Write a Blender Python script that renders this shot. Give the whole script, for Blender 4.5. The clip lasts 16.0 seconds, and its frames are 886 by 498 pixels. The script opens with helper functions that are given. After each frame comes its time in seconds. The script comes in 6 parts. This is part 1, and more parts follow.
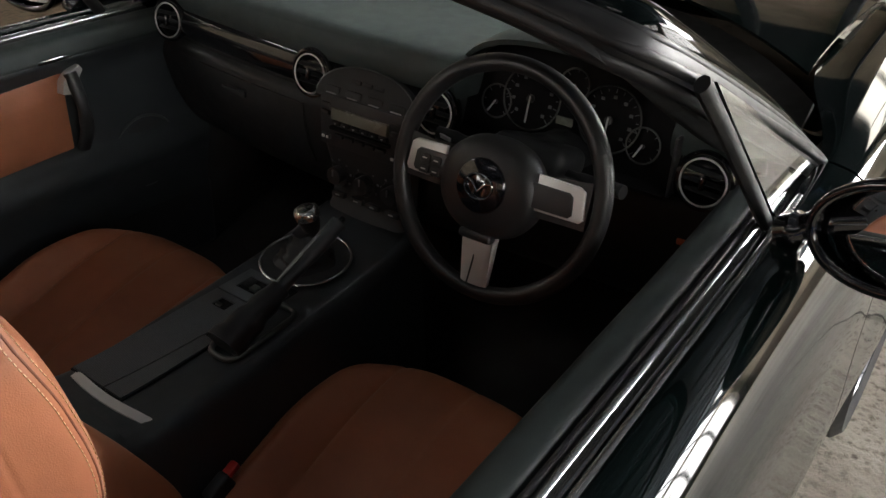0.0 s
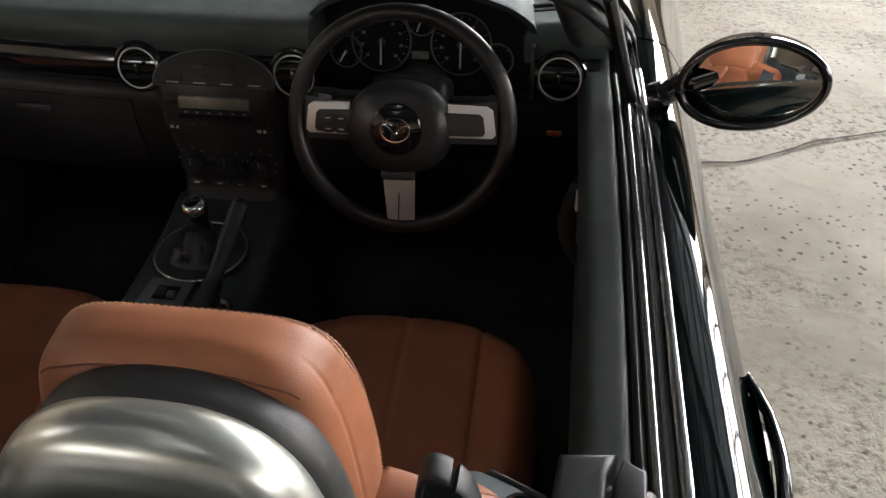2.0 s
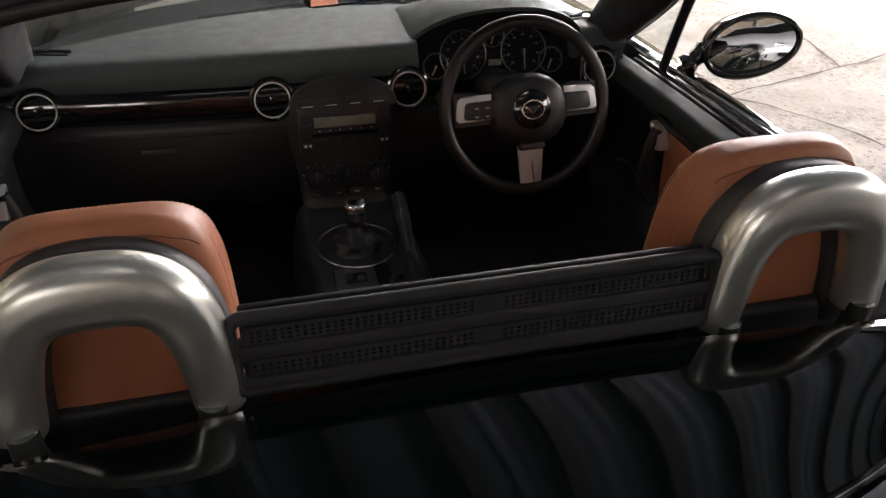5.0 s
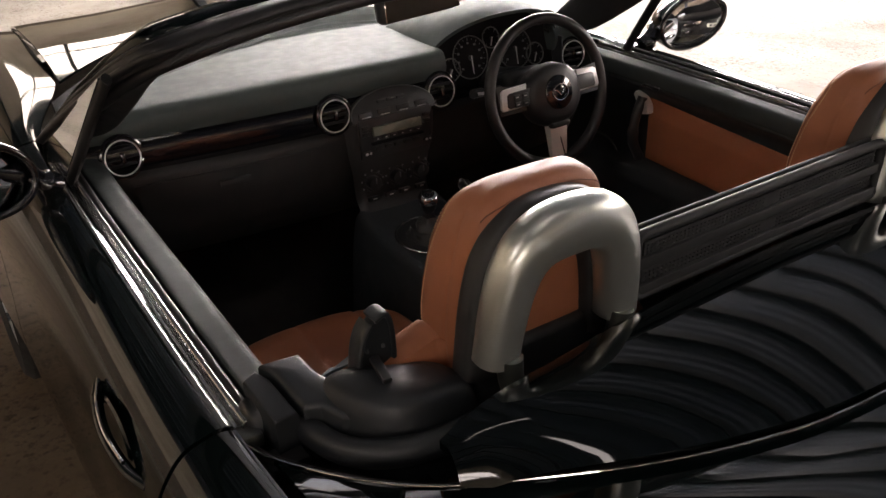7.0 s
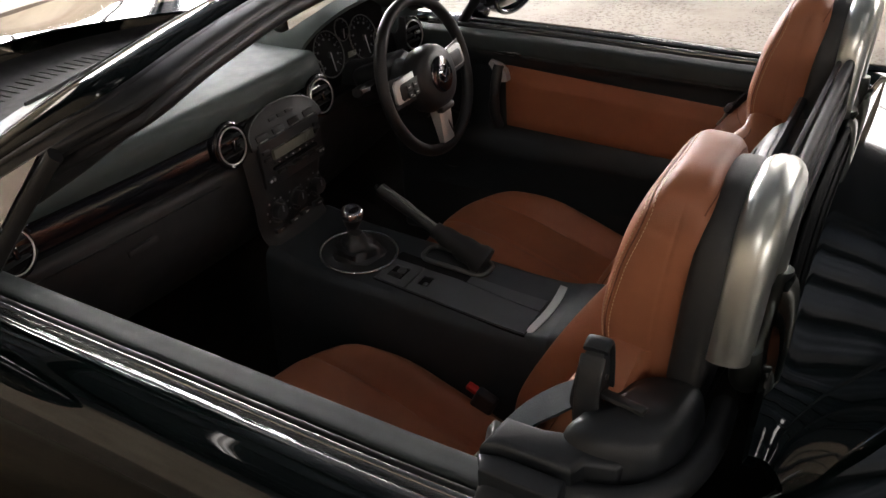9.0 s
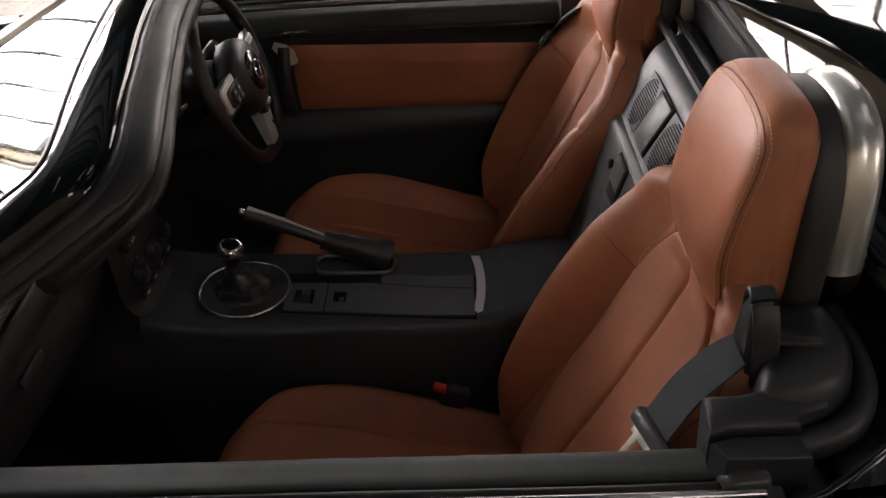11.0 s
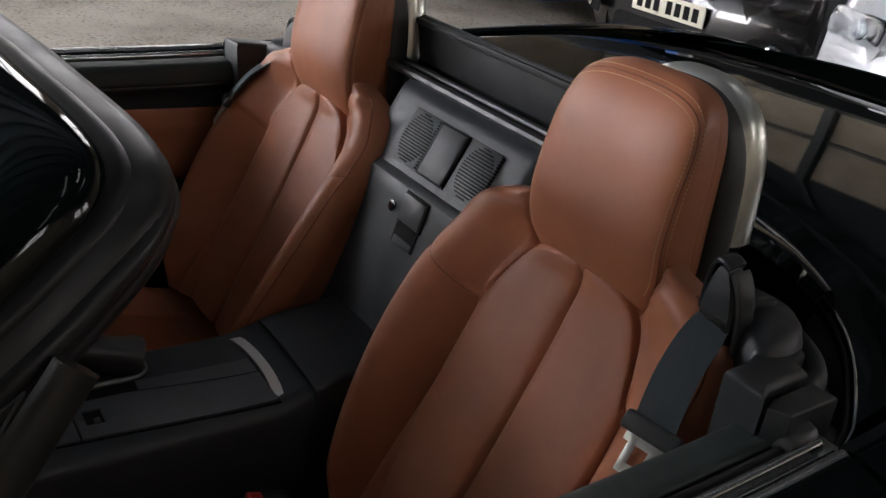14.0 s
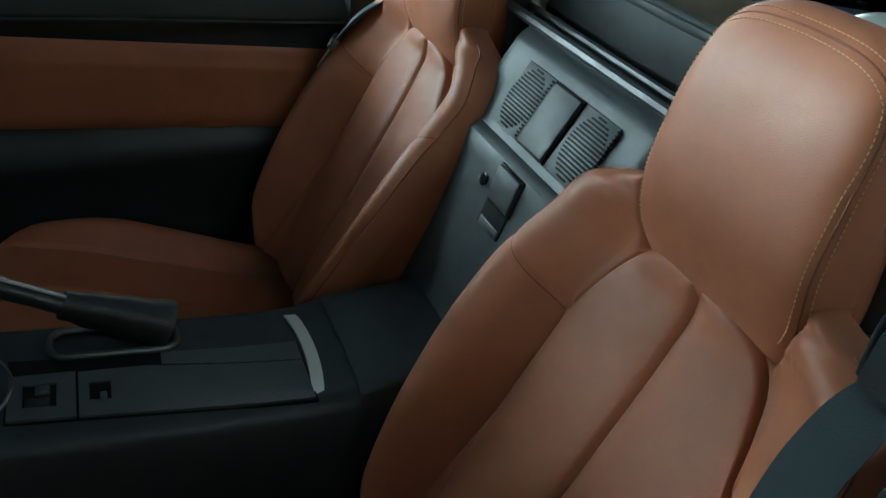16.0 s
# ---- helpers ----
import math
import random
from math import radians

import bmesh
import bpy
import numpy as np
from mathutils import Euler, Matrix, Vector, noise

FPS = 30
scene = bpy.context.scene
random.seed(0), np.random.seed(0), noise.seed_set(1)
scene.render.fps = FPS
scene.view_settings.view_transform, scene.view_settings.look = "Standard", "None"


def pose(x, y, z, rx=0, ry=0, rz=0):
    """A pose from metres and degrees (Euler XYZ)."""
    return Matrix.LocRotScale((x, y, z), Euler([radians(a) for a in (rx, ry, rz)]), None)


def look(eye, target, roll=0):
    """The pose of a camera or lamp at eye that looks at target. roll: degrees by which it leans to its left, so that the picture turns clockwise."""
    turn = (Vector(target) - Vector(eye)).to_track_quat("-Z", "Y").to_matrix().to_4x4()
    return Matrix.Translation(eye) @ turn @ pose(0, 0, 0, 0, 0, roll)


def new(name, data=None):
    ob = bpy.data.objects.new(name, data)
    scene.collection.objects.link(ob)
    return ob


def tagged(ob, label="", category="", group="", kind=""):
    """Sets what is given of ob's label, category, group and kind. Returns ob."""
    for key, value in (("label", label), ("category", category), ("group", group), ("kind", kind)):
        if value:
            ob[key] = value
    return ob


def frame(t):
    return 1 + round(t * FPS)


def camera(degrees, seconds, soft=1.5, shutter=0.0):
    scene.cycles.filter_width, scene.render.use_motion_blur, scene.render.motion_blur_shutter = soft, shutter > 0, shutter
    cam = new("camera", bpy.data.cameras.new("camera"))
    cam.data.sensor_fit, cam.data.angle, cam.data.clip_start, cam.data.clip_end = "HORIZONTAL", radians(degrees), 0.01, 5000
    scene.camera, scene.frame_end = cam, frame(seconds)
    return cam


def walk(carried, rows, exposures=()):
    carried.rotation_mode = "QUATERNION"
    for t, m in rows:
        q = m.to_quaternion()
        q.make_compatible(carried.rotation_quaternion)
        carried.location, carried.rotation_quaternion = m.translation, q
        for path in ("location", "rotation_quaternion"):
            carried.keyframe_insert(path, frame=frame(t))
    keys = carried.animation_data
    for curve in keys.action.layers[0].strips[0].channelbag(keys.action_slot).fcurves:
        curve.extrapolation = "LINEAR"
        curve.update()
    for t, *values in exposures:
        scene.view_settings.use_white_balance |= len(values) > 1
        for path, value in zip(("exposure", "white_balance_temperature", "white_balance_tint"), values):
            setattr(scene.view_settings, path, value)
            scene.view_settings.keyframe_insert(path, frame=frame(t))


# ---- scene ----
cam = camera(54.5, 16.0)
PATH = [
    (0, (0.946, -0.150, 1.411), (-0.030, 1.260, 0.403), 2.8),
    (0.5, (0.889, -0.233, 1.414), (0.065, 1.258, 0.387), 0.7),
    (1, (0.811, -0.288, 1.439), (0.173, 1.268, 0.375), -0.4),
    (1.5, (0.713, -0.324, 1.45), (0.302, 1.291, 0.345), -0.6),
    (2, (0.611, -0.392, 1.47), (0.361, 1.238, 0.337), -0.7),
    (2.5, (0.506, -0.491, 1.478), (0.352, 1.162, 0.362), -0.9),
    (3, (0.374, -0.645, 1.487), (0.299, 1.044, 0.419), -0.7),
    (3.5, (0.26, -0.721, 1.482), (0.315, 0.987, 0.442), 0.4),
    (4, (0.11, -0.768, 1.481), (0.273, 0.948, 0.466), 0.6),
    (6.5, (-0.79, -0.743, 1.491), (0.079, 0.79, 0.546), -1.1),
    (7, (-0.969, -0.703, 1.5), (0.008, 0.772, 0.567), -1.8),
    (7.5, (-1.092, -0.647, 1.515), (0.031, 0.712, 0.571), -3.1),
    (8, (-1.151, -0.486, 1.515), (0.096, 0.745, 0.55), -3.8),
    (8.5, (-1.184, -0.322, 1.511), (0.165, 0.775, 0.522), -3.6),
    (9, (-1.257, -0.18, 1.511), (0.214, 0.725, 0.503), -4.2),
    (9.5, (-1.313, -0.063, 1.533), (0.251, 0.624, 0.493), -6.0),
    (12, (-1.147, 0.568, 1.541), (0.416, 0.245, 0.337), -1.9),
    (12.5, (-1.078, 0.633, 1.502), (0.412, 0.07, 0.292), 1.1),
    (13, (-1.05, 0.708, 1.471), (0.392, -0.039, 0.303), 2.6),
    (13.5, (-1.046, 0.779, 1.43), (0.408, -0.105, 0.38), 3.0),
    (14, (-1.034, 0.796, 1.367), (0.395, -0.253, 0.442), 5.3),
    (14.5, (-1.019, 0.79, 1.328), (0.383, -0.293, 0.399), 5.6),
    (15, (-0.971, 0.753, 1.3), (0.444, -0.274, 0.329), 5.4),
    (15.5, (-0.915, 0.672, 1.279), (0.574, -0.209, 0.275), 5.6),
    (16, (-0.888, 0.571, 1.277), (0.689, -0.112, 0.254), 5.3),
]
walk(cam, [(t, look(eye, target, roll)) for t, eye, target, roll in PATH],
     [(0, 0.5, 6500, 10), (1, 0.42, 6500, 10), (1.5, 0.5, 6500, 10), (2, 0.65, 6500, 10), (2.5, 0.8, 6500, 10), (3, 0.5, 6500, 11), (3.5, 0.6, 6500, 12), (4, 0.55, 6500, 14), (6.5, 1.0, 7250, 21), (7, 0.95, 7050, 20), (8, 0.98, 6750, 16), (9, 0.95, 6650, 15), (9.5, 0.68, 6900, 19), (12, 0.55, 6700, 20), (12.5, 0.62, 6350, 14), (13, 1.0, 6050, 9), (13.5, 0.75, 6200, 11), (14, 0.10, 6250, 14), (14.5, 0.30, 6250, 14), (15, 0.52, 5950, 6), (15.5, 0.57, 5350, -8), (16, 0.60, 5100, -18)])

# ---- world and light: a closed hall lit by roof lights and wall windows ----
scene.view_settings.exposure = 0.0
world = bpy.data.worlds.new("hall_sky")
scene.world = world
world.use_nodes = True
sky = world.node_tree.nodes.new("ShaderNodeTexSky")
sky.sky_type, sky.sun_disc = "NISHITA", False
sky.sun_elevation, sky.sun_rotation = radians(35), radians(60)
world.node_tree.links.new(sky.outputs["Color"], world.node_tree.nodes["Background"].inputs["Color"])
world.node_tree.nodes["Background"].inputs["Strength"].default_value = 0.05

# ---- materials ----


def nodes_of(name):
    m = bpy.data.materials.new(name)
    m.use_nodes = True
    nt = m.node_tree
    return m, nt, nt.nodes["Principled BSDF"]


def noise_tex(nt, scale, detail=3.0, rough=0.55, coord=None):
    n = nt.nodes.new("ShaderNodeTexNoise")
    n.inputs["Scale"].default_value, n.inputs["Detail"].default_value, n.inputs["Roughness"].default_value = scale, detail, rough
    if coord is None:
        coord = nt.nodes.new("ShaderNodeTexCoord").outputs["Object"]
    nt.links.new(coord, n.inputs["Vector"])
    return n


def ramp(nt, src, stops):
    r = nt.nodes.new("ShaderNodeValToRGB")
    els = r.color_ramp.elements
    while len(els) < len(stops):
        els.new(0.5)
    for e, (p, c) in zip(els, stops):
        e.position, e.color = p, (*c, 1) if len(c) == 3 else c
    nt.links.new(src, r.inputs["Fac"])
    return r


def bump(nt, bsdf, src, strength, dist):
    b = nt.nodes.new("ShaderNodeBump")
    b.inputs["Strength"].default_value, b.inputs["Distance"].default_value = strength, dist
    nt.links.new(src, b.inputs["Height"])
    nt.links.new(b.outputs["Normal"], bsdf.inputs["Normal"])
    return b


def surface(name, colour, rough, metal=0.0, coat=0.0, var=0.15, scale=6.0, grain=None, rvar=0.08, spec=0.5, tint2=None):
    """A plain material with two scales of variation and an optional grain: (scale, strength, distance)."""
    m, nt, b = nodes_of(name)
    lo = tuple(c * (1 - var) for c in colour)
    hi = tint2 or tuple(min(1, c * (1 + var)) for c in colour)
    n1 = noise_tex(nt, scale, 5.0, 0.6)
    r = ramp(nt, n1.outputs["Fac"], [(0.3, lo), (0.7, hi)])
    nt.links.new(r.outputs["Color"], b.inputs["Base Color"])
    n2 = noise_tex(nt, scale * 5, 3.0)
    rr = ramp(nt, n2.outputs["Fac"], [(0.3, (max(0.02, rough - rvar),) * 3), (0.7, (min(1, rough + rvar),) * 3)])
    nt.links.new(rr.outputs["Color"], b.inputs["Roughness"])
    b.inputs["Metallic"].default_value = metal
    b.inputs["Specular IOR Level"].default_value = spec
    b.inputs["Coat Weight"].default_value, b.inputs["Coat Roughness"].default_value = coat, 0.03
    if grain:
        g = noise_tex(nt, grain[0], 2.0, 0.5)
        bump(nt, b, g.outputs["Fac"], grain[1], grain[2])
    return m


def leather(name, colour):
    m, nt, b = nodes_of(name)
    coord = nt.nodes.new("ShaderNodeTexCoord").outputs["Object"]
    n1 = noise_tex(nt, 7.0, 4.0, 0.6, coord)
    r = ramp(nt, n1.outputs["Fac"], [(0.3, tuple(c * 0.82 for c in colour)), (0.75, tuple(c * 1.12 for c in colour))])
    nt.links.new(r.outputs["Color"], b.inputs["Base Color"])
    rn = noise_tex(nt, 34.0, 4.0, 0.6, coord)
    rr = ramp(nt, rn.outputs["Fac"], [(0.3, (0.40,) * 3), (0.7, (0.52,) * 3)])
    nt.links.new(rr.outputs["Color"], b.inputs["Roughness"])
    b.inputs["Specular IOR Level"].default_value = 0.4
    v = nt.nodes.new("ShaderNodeTexVoronoi")
    v.feature = "DISTANCE_TO_EDGE"
    v.inputs["Scale"].default_value = 520
    nt.links.new(coord, v.inputs["Vector"])
    w = noise_tex(nt, 26.0, 3.0, 0.5, coord)
    mix = nt.nodes.new("ShaderNodeMath")
    mix.operation = "MULTIPLY_ADD"
    nt.links.new(w.outputs["Fac"], mix.inputs[0])
    mix.inputs[1].default_value = 1.2
    nt.links.new(v.outputs["Distance"], mix.inputs[2])
    bump(nt, b, mix.outputs["Value"], 0.20, 0.0011)
    return m


def glass_mat(name, tint, rough=0.0):
    m, nt, b = nodes_of(name)
    b.inputs["Base Color"].default_value = (*tint, 1)
    b.inputs["Transmission Weight"].default_value = 1.0
    b.inputs["Roughness"].default_value = rough
    b.inputs["IOR"].default_value = 1.45
    return m


def glow(name, colour, strength):
    m, nt, b = nodes_of(name)
    b.inputs["Base Color"].default_value = (0.8, 0.8, 0.8, 1)
    b.inputs["Emission Color"].default_value = (*colour, 1)
    b.inputs["Emission Strength"].default_value = strength
    return m


def concrete_mat():
    m, nt, b = nodes_of("worn_concrete")
    coord = nt.nodes.new("ShaderNodeTexCoord").outputs["Object"]
    big = noise_tex(nt, 0.9, 6.0, 0.62, coord)
    base = ramp(nt, big.outputs["Fac"], [(0.30, (0.20, 0.172, 0.135)), (0.50, (0.375, 0.338, 0.280)), (0.70, (0.47, 0.437, 0.378))])
    fine = noise_tex(nt, 34.0, 5.0, 0.7, coord)
    spots = ramp(nt, fine.outputs["Fac"], [(0.33, (0.30, 0.27, 0.23)), (0.50, (1, 1, 1))])
    mask = noise_tex(nt, 1.7, 4.0, 0.6, coord)
    mr = ramp(nt, mask.outputs["Fac"], [(0.40, (0, 0, 0)), (0.56, (1, 1, 1))])
    mul = nt.nodes.new("ShaderNodeMix")
    mul.data_type, mul.blend_type = "RGBA", "MULTIPLY"
    nt.links.new(mr.outputs["Color"], mul.inputs["Factor"])
    nt.links.new(base.outputs["Color"], mul.inputs["A"])
    nt.links.new(spots.outputs["Color"], mul.inputs["B"])
    # scattered pits and chips
    cell = nt.nodes.new("ShaderNodeTexVoronoi")
    cell.inputs["Scale"].default_value = 30
    cell.inputs["Randomness"].default_value = 1.0
    warp = noise_tex(nt, 60.0, 3.0, 0.6, coord)
    shift = nt.nodes.new("ShaderNodeMix")
    shift.data_type = "VECTOR"
    shift.inputs["Factor"].default_value = 0.02
    nt.links.new(coord, shift.inputs["A"])
    nt.links.new(warp.outputs["Color"], shift.inputs["B"])
    nt.links.new(shift.outputs["Result"], cell.inputs["Vector"])
    pits = ramp(nt, cell.outputs["Distance"], [(0.13, (0.22, 0.20, 0.18)), (0.27, (1, 1, 1))])
    where = noise_tex(nt, 2.3, 5.0, 0.65, coord)
    wr = ramp(nt, where.outputs["Fac"], [(0.43, (0, 0, 0)), (0.56, (1, 1, 1))])
    mul2 = nt.nodes.new("ShaderNodeMix")
    mul2.data_type, mul2.blend_type = "RGBA", "MULTIPLY"
    nt.links.new(wr.outputs["Color"], mul2.inputs["Factor"])
    nt.links.new(mul.outputs["Result"], mul2.inputs["A"])
    nt.links.new(pits.outputs["Color"], mul2.inputs["B"])
    # dimness of the passenger-side floor painted in as a wide brown ragged patch
    away = nt.nodes.new("ShaderNodeVectorMath")
    away.operation = "DISTANCE"
    away.inputs[1].default_value = (-2.3, 1.9, 0.0)
    nt.links.new(coord, away.inputs[0])
    ragged = noise_tex(nt, 1.3, 5.0, 0.6, coord)
    edge = nt.nodes.new("ShaderNodeMath")
    edge.operation = "MULTIPLY_ADD"
    edge.inputs[1].default_value = 2.2
    nt.links.new(ragged.outputs["Fac"], edge.inputs[0])
    nt.links.new(away.outputs["Value"], edge.inputs[2])
    scaled = nt.nodes.new("ShaderNodeMath")
    scaled.operation = "DIVIDE"
    scaled.inputs[1].default_value = 6.0
    nt.links.new(edge.outputs["Value"], scaled.inputs[0])
    dimming = ramp(nt, scaled.outputs["Value"], [(0.50, (0.42, 0.34, 0.26)), (0.78, (1, 1, 1))])
    mul3 = nt.nodes.new("ShaderNodeMix")
    mul3.data_type, mul3.blend_type = "RGBA", "MULTIPLY"
    mul3.inputs["Factor"].default_value = 1.0
    nt.links.new(mul2.outputs["Result"], mul3.inputs["A"])
    nt.links.new(dimming.outputs["Color"], mul3.inputs["B"])
    nt.links.new(mul3.outputs["Result"], b.inputs["Base Color"])
    b.inputs["Roughness"].default_value = 0.72
    h = nt.nodes.new("ShaderNodeMath")
    h.operation = "MULTIPLY"
    nt.links.new(fine.outputs["Fac"], h.inputs[0])
    nt.links.new(mr.outputs["Color"], h.inputs[1])
    bump(nt, b, h.outputs["Value"], 0.6, 0.012)
    return m


def paint_mat(name, colour, flake=0.35, coat=1.0, haze=0.02):
    m, nt, b = nodes_of(name)
    n = noise_tex(nt, 900.0, 1.0)
    r = ramp(nt, n.outputs["Fac"], [(0.35, tuple(c * 0.7 for c in colour)), (0.7, tuple(c * 1.5 for c in colour))])
    nt.links.new(r.outputs["Color"], b.inputs["Base Color"])
    b.inputs["Metallic"].default_value = flake
    b.inputs["Roughness"].default_value = 0.3
    b.inputs["Specular IOR Level"].default_value = 0.0 if flake == 0 else 0.5
    b.inputs["Coat Weight"].default_value = coat
    dust = noise_tex(nt, 5.0, 6.0, 0.7)
    dr = ramp(nt, dust.outputs["Fac"], [(0.35, (haze,) * 3), (0.75, (haze + 0.05,) * 3)])
    nt.links.new(dr.outputs["Color"], b.inputs["Coat Roughness"])
    return m


TAN = leather("tan_leather", (0.345, 0.127, 0.063))
THREAD = surface("pale_thread", (0.55, 0.36, 0.2), 0.7)
SEAMDARK = surface("dark_seam", (0.16, 0.056, 0.028), 0.7)
PAINT = paint_mat("dark_green_paint", (0.0018, 0.0042, 0.0040), 0.0)
ROOFPAINT = paint_mat("dusty_dark_green_paint", (0.0018, 0.0035, 0.0038), 0.0, haze=0.025)
FRAMEPAINT = paint_mat("satin_dark_green_paint", (0.0018, 0.0038, 0.0038), 0.0, coat=0.65, haze=0.05)
SOFT = surface("black_soft_plastic", (0.024, 0.025, 0.0255), 0.52, grain=(700, 0.35, 0.0006), var=0.2, spec=0.5)
DASHTOP = surface("dark_dash_plastic", (0.044, 0.060, 0.058), 0.60, grain=(600, 0.25, 0.0005), var=0.12, spec=0.6)
PADTOP = surface("grained_pad_plastic", (0.026, 0.034, 0.033), 0.60, grain=(600, 0.25, 0.0005), var=0.15, spec=0.35)
PLASTIC = surface("black_plastic", (0.025, 0.0265, 0.028), 0.4, grain=(500, 0.2, 0.0005), var=0.2)
GREYTRIM = surface("charcoal_trim", (0.0255, 0.0310, 0.0345), 0.46, grain=(650, 0.35, 0.0006), var=0.15)
COVERTRIM = surface("black_cover_trim", (0.0150, 0.0180, 0.0205), 0.46, grain=(650, 0.35, 0.0006), var=0.15)
COWLMAT = surface("matt_black_cowl", (0.010, 0.010, 0.010), 0.85, var=0.3, spec=0.15)
DARKCHROME = surface("dark_chrome", (0.72, 0.73, 0.73), 0.20, metal=1.0, rvar=0.02, var=0.04)
MOULDING = surface("satin_black_moulding", (0.36, 0.36, 0.355), 0.20, metal=0.9, rvar=0.0, var=0.03)
MATTBLACK = surface("matt_black_mesh", (0.017, 0.018, 0.019), 0.62, var=0.25, spec=0.3)
PIANO = surface("piano_black", (0.006, 0.006, 0.008), 0.12, coat=1.0, rvar=0.03)
SILVER = surface("satin_silver", (0.62, 0.64, 0.60), 0.31, metal=0.9, rvar=0.0, var=0.03)
GRAPHITE = surface("graphite_metal", (0.16, 0.175, 0.165), 0.30, metal=0.9, rvar=0.0, var=0.05)
DARKSILVER = surface("dark_satin_silver", (0.16, 0.17, 0.165), 0.36, metal=0.8, rvar=0.0, var=0.08)
SILVERTRIM = surface("silver_trim", (0.72, 0.71, 0.69), 0.36, metal=0.35, rvar=0.0, var=0.05)
CHROME = surface("chrome", (0.75, 0.75, 0.76), 0.08, metal=1.0, rvar=0.03, var=0.04)
RUBBER = surface("black_rubber", (0.008, 0.008, 0.008), 0.5, var=0.25)
SEAL = surface("glossy_rubber_seal", (0.016, 0.016, 0.017), 0.40, var=0.25, spec=0.35)
CARPET = surface("black_carpet", (0.055, 0.053, 0.052), 0.95, grain=(900, 0.8, 0.002), var=0.3, spec=0.1)
WHEELSKIN = surface("black_wheel_leather", (0.016, 0.016, 0.0165), 0.38, grain=(420, 0.3, 0.0007), var=0.2)
BELT = surface("seat_belt_webbing", (0.034, 0.045, 0.052), 0.75, grain=(500, 0.5, 0.0008), var=0.2)
RED = surface("red_plastic", (0.5, 0.02, 0.015), 0.4)
ORANGE = surface("orange_plastic", (0.6, 0.12, 0.03), 0.5)
LCD = surface("grey_green_display", (0.20, 0.21, 0.17), 0.25, coat=0.6)
DIAL = surface("black_dial", (0.008, 0.008, 0.009), 0.7, spec=0.15)
MARK = surface("white_marking", (0.55, 0.55, 0.55), 0.6)
DIMMARK = surface("grey_marking", (0.16, 0.17, 0.18), 0.6)
MIRROR = surface("mirror_glass", (0.85, 0.86, 0.86), 0.02, metal=1.0, rvar=0.005, var=0.01)
GLASS = glass_mat("clear_glass", (0.93, 0.97, 0.95))
LENS = glass_mat("lamp_lens", (0.95, 0.97, 1.0), 0.05)
CONCRETE = concrete_mat()


def ribbed_mat():
    """Charcoal plastic with fine moulded ribs along the car."""
    m, nt, b = nodes_of("ribbed_charcoal_plastic")
    coord = nt.nodes.new("ShaderNodeTexCoord").outputs["Object"]
    n = noise_tex(nt, 8.0, 4.0, 0.6, coord)
    r = ramp(nt, n.outputs["Fac"], [(0.3, (0.066, 0.074, 0.080)), (0.7, (0.088, 0.097, 0.104))])
    nt.links.new(r.outputs["Color"], b.inputs["Base Color"])
    b.inputs["Roughness"].default_value = 0.38
    w = nt.nodes.new("ShaderNodeTexWave")
    w.bands_direction = "X"
    w.inputs["Scale"].default_value = 95.0
    nt.links.new(coord, w.inputs["Vector"])
    bump(nt, b, w.outputs["Fac"], 0.5, 0.0006)
    return m


RIBBED = ribbed_mat()
TYRE = surface("tyre_rubber", (0.02, 0.02, 0.02), 0.8)
ALLOY = surface("alloy_rim", (0.5, 0.5, 0.51), 0.3, metal=0.9)


def wall_mat():
    """Hall wall: dark brown plinth, pale beige blockwork above it, dark cladding under the roof."""
    m, nt, b = nodes_of("painted_hall_wall")
    coord = nt.nodes.new("ShaderNodeTexCoord").outputs["Object"]
    sep = nt.nodes.new("ShaderNodeSeparateXYZ")
    nt.links.new(coord, sep.inputs["Vector"])
    div = nt.nodes.new("ShaderNodeMath")
    div.operation = "DIVIDE"
    nt.links.new(sep.outputs["Z"], div.inputs[0])
    div.inputs[1].default_value = 6.0
    tone = ramp(nt, div.outputs["Value"], [(0.0, (0.13, 0.10, 0.075)), (0.185, (0.13, 0.10, 0.075)), (0.19, (0.42, 0.36, 0.275)), (0.70, (0.42, 0.36, 0.275)), (0.705, (0.022, 0.025, 0.031))])
    dirt = noise_tex(nt, 0.8, 6.0, 0.65, coord)
    dr = ramp(nt, dirt.outputs["Fac"], [(0.32, (0.55, 0.52, 0.48)), (0.62, (1, 1, 1))])
    mul = nt.nodes.new("ShaderNodeMix")
    mul.data_type, mul.blend_type = "RGBA", "MULTIPLY"
    mul.inputs["Factor"].default_value = 1.0
    nt.links.new(tone.outputs["Color"], mul.inputs["A"])
    nt.links.new(dr.outputs["Color"], mul.inputs["B"])
    nt.links.new(mul.outputs["Result"], b.inputs["Base Color"])
    b.inputs["Roughness"].default_value = 0.8
    return m


WALLPAINT = wall_mat()
ROOFSHEET = surface("blue_grey_roof_sheet", (0.070, 0.090, 0.122), 0.6, var=0.25, scale=0.7)
STEEL = surface("painted_steel", (0.03, 0.032, 0.036), 0.5, var=0.2)
DAYPANEL = glow("daylight_rooflight", (1.0, 0.98, 0.95), 3.0)
DAYFRONT = glow("daylight_front", (1.0, 0.98, 0.95), 25.0)
DAYWINDOW = glow("daylight_window", (1.0, 0.97, 0.93), 6.5)
DAYGOLD = glow("daylight_warm_window", (1.0, 0.93, 0.80), 4.5)
DAYWIDE = glow("daylight_wide_window", (1.0, 0.98, 0.96), 12.0)
DAYHIGH = glow("daylight_high_window", (0.97, 0.98, 1.0), 20.0)
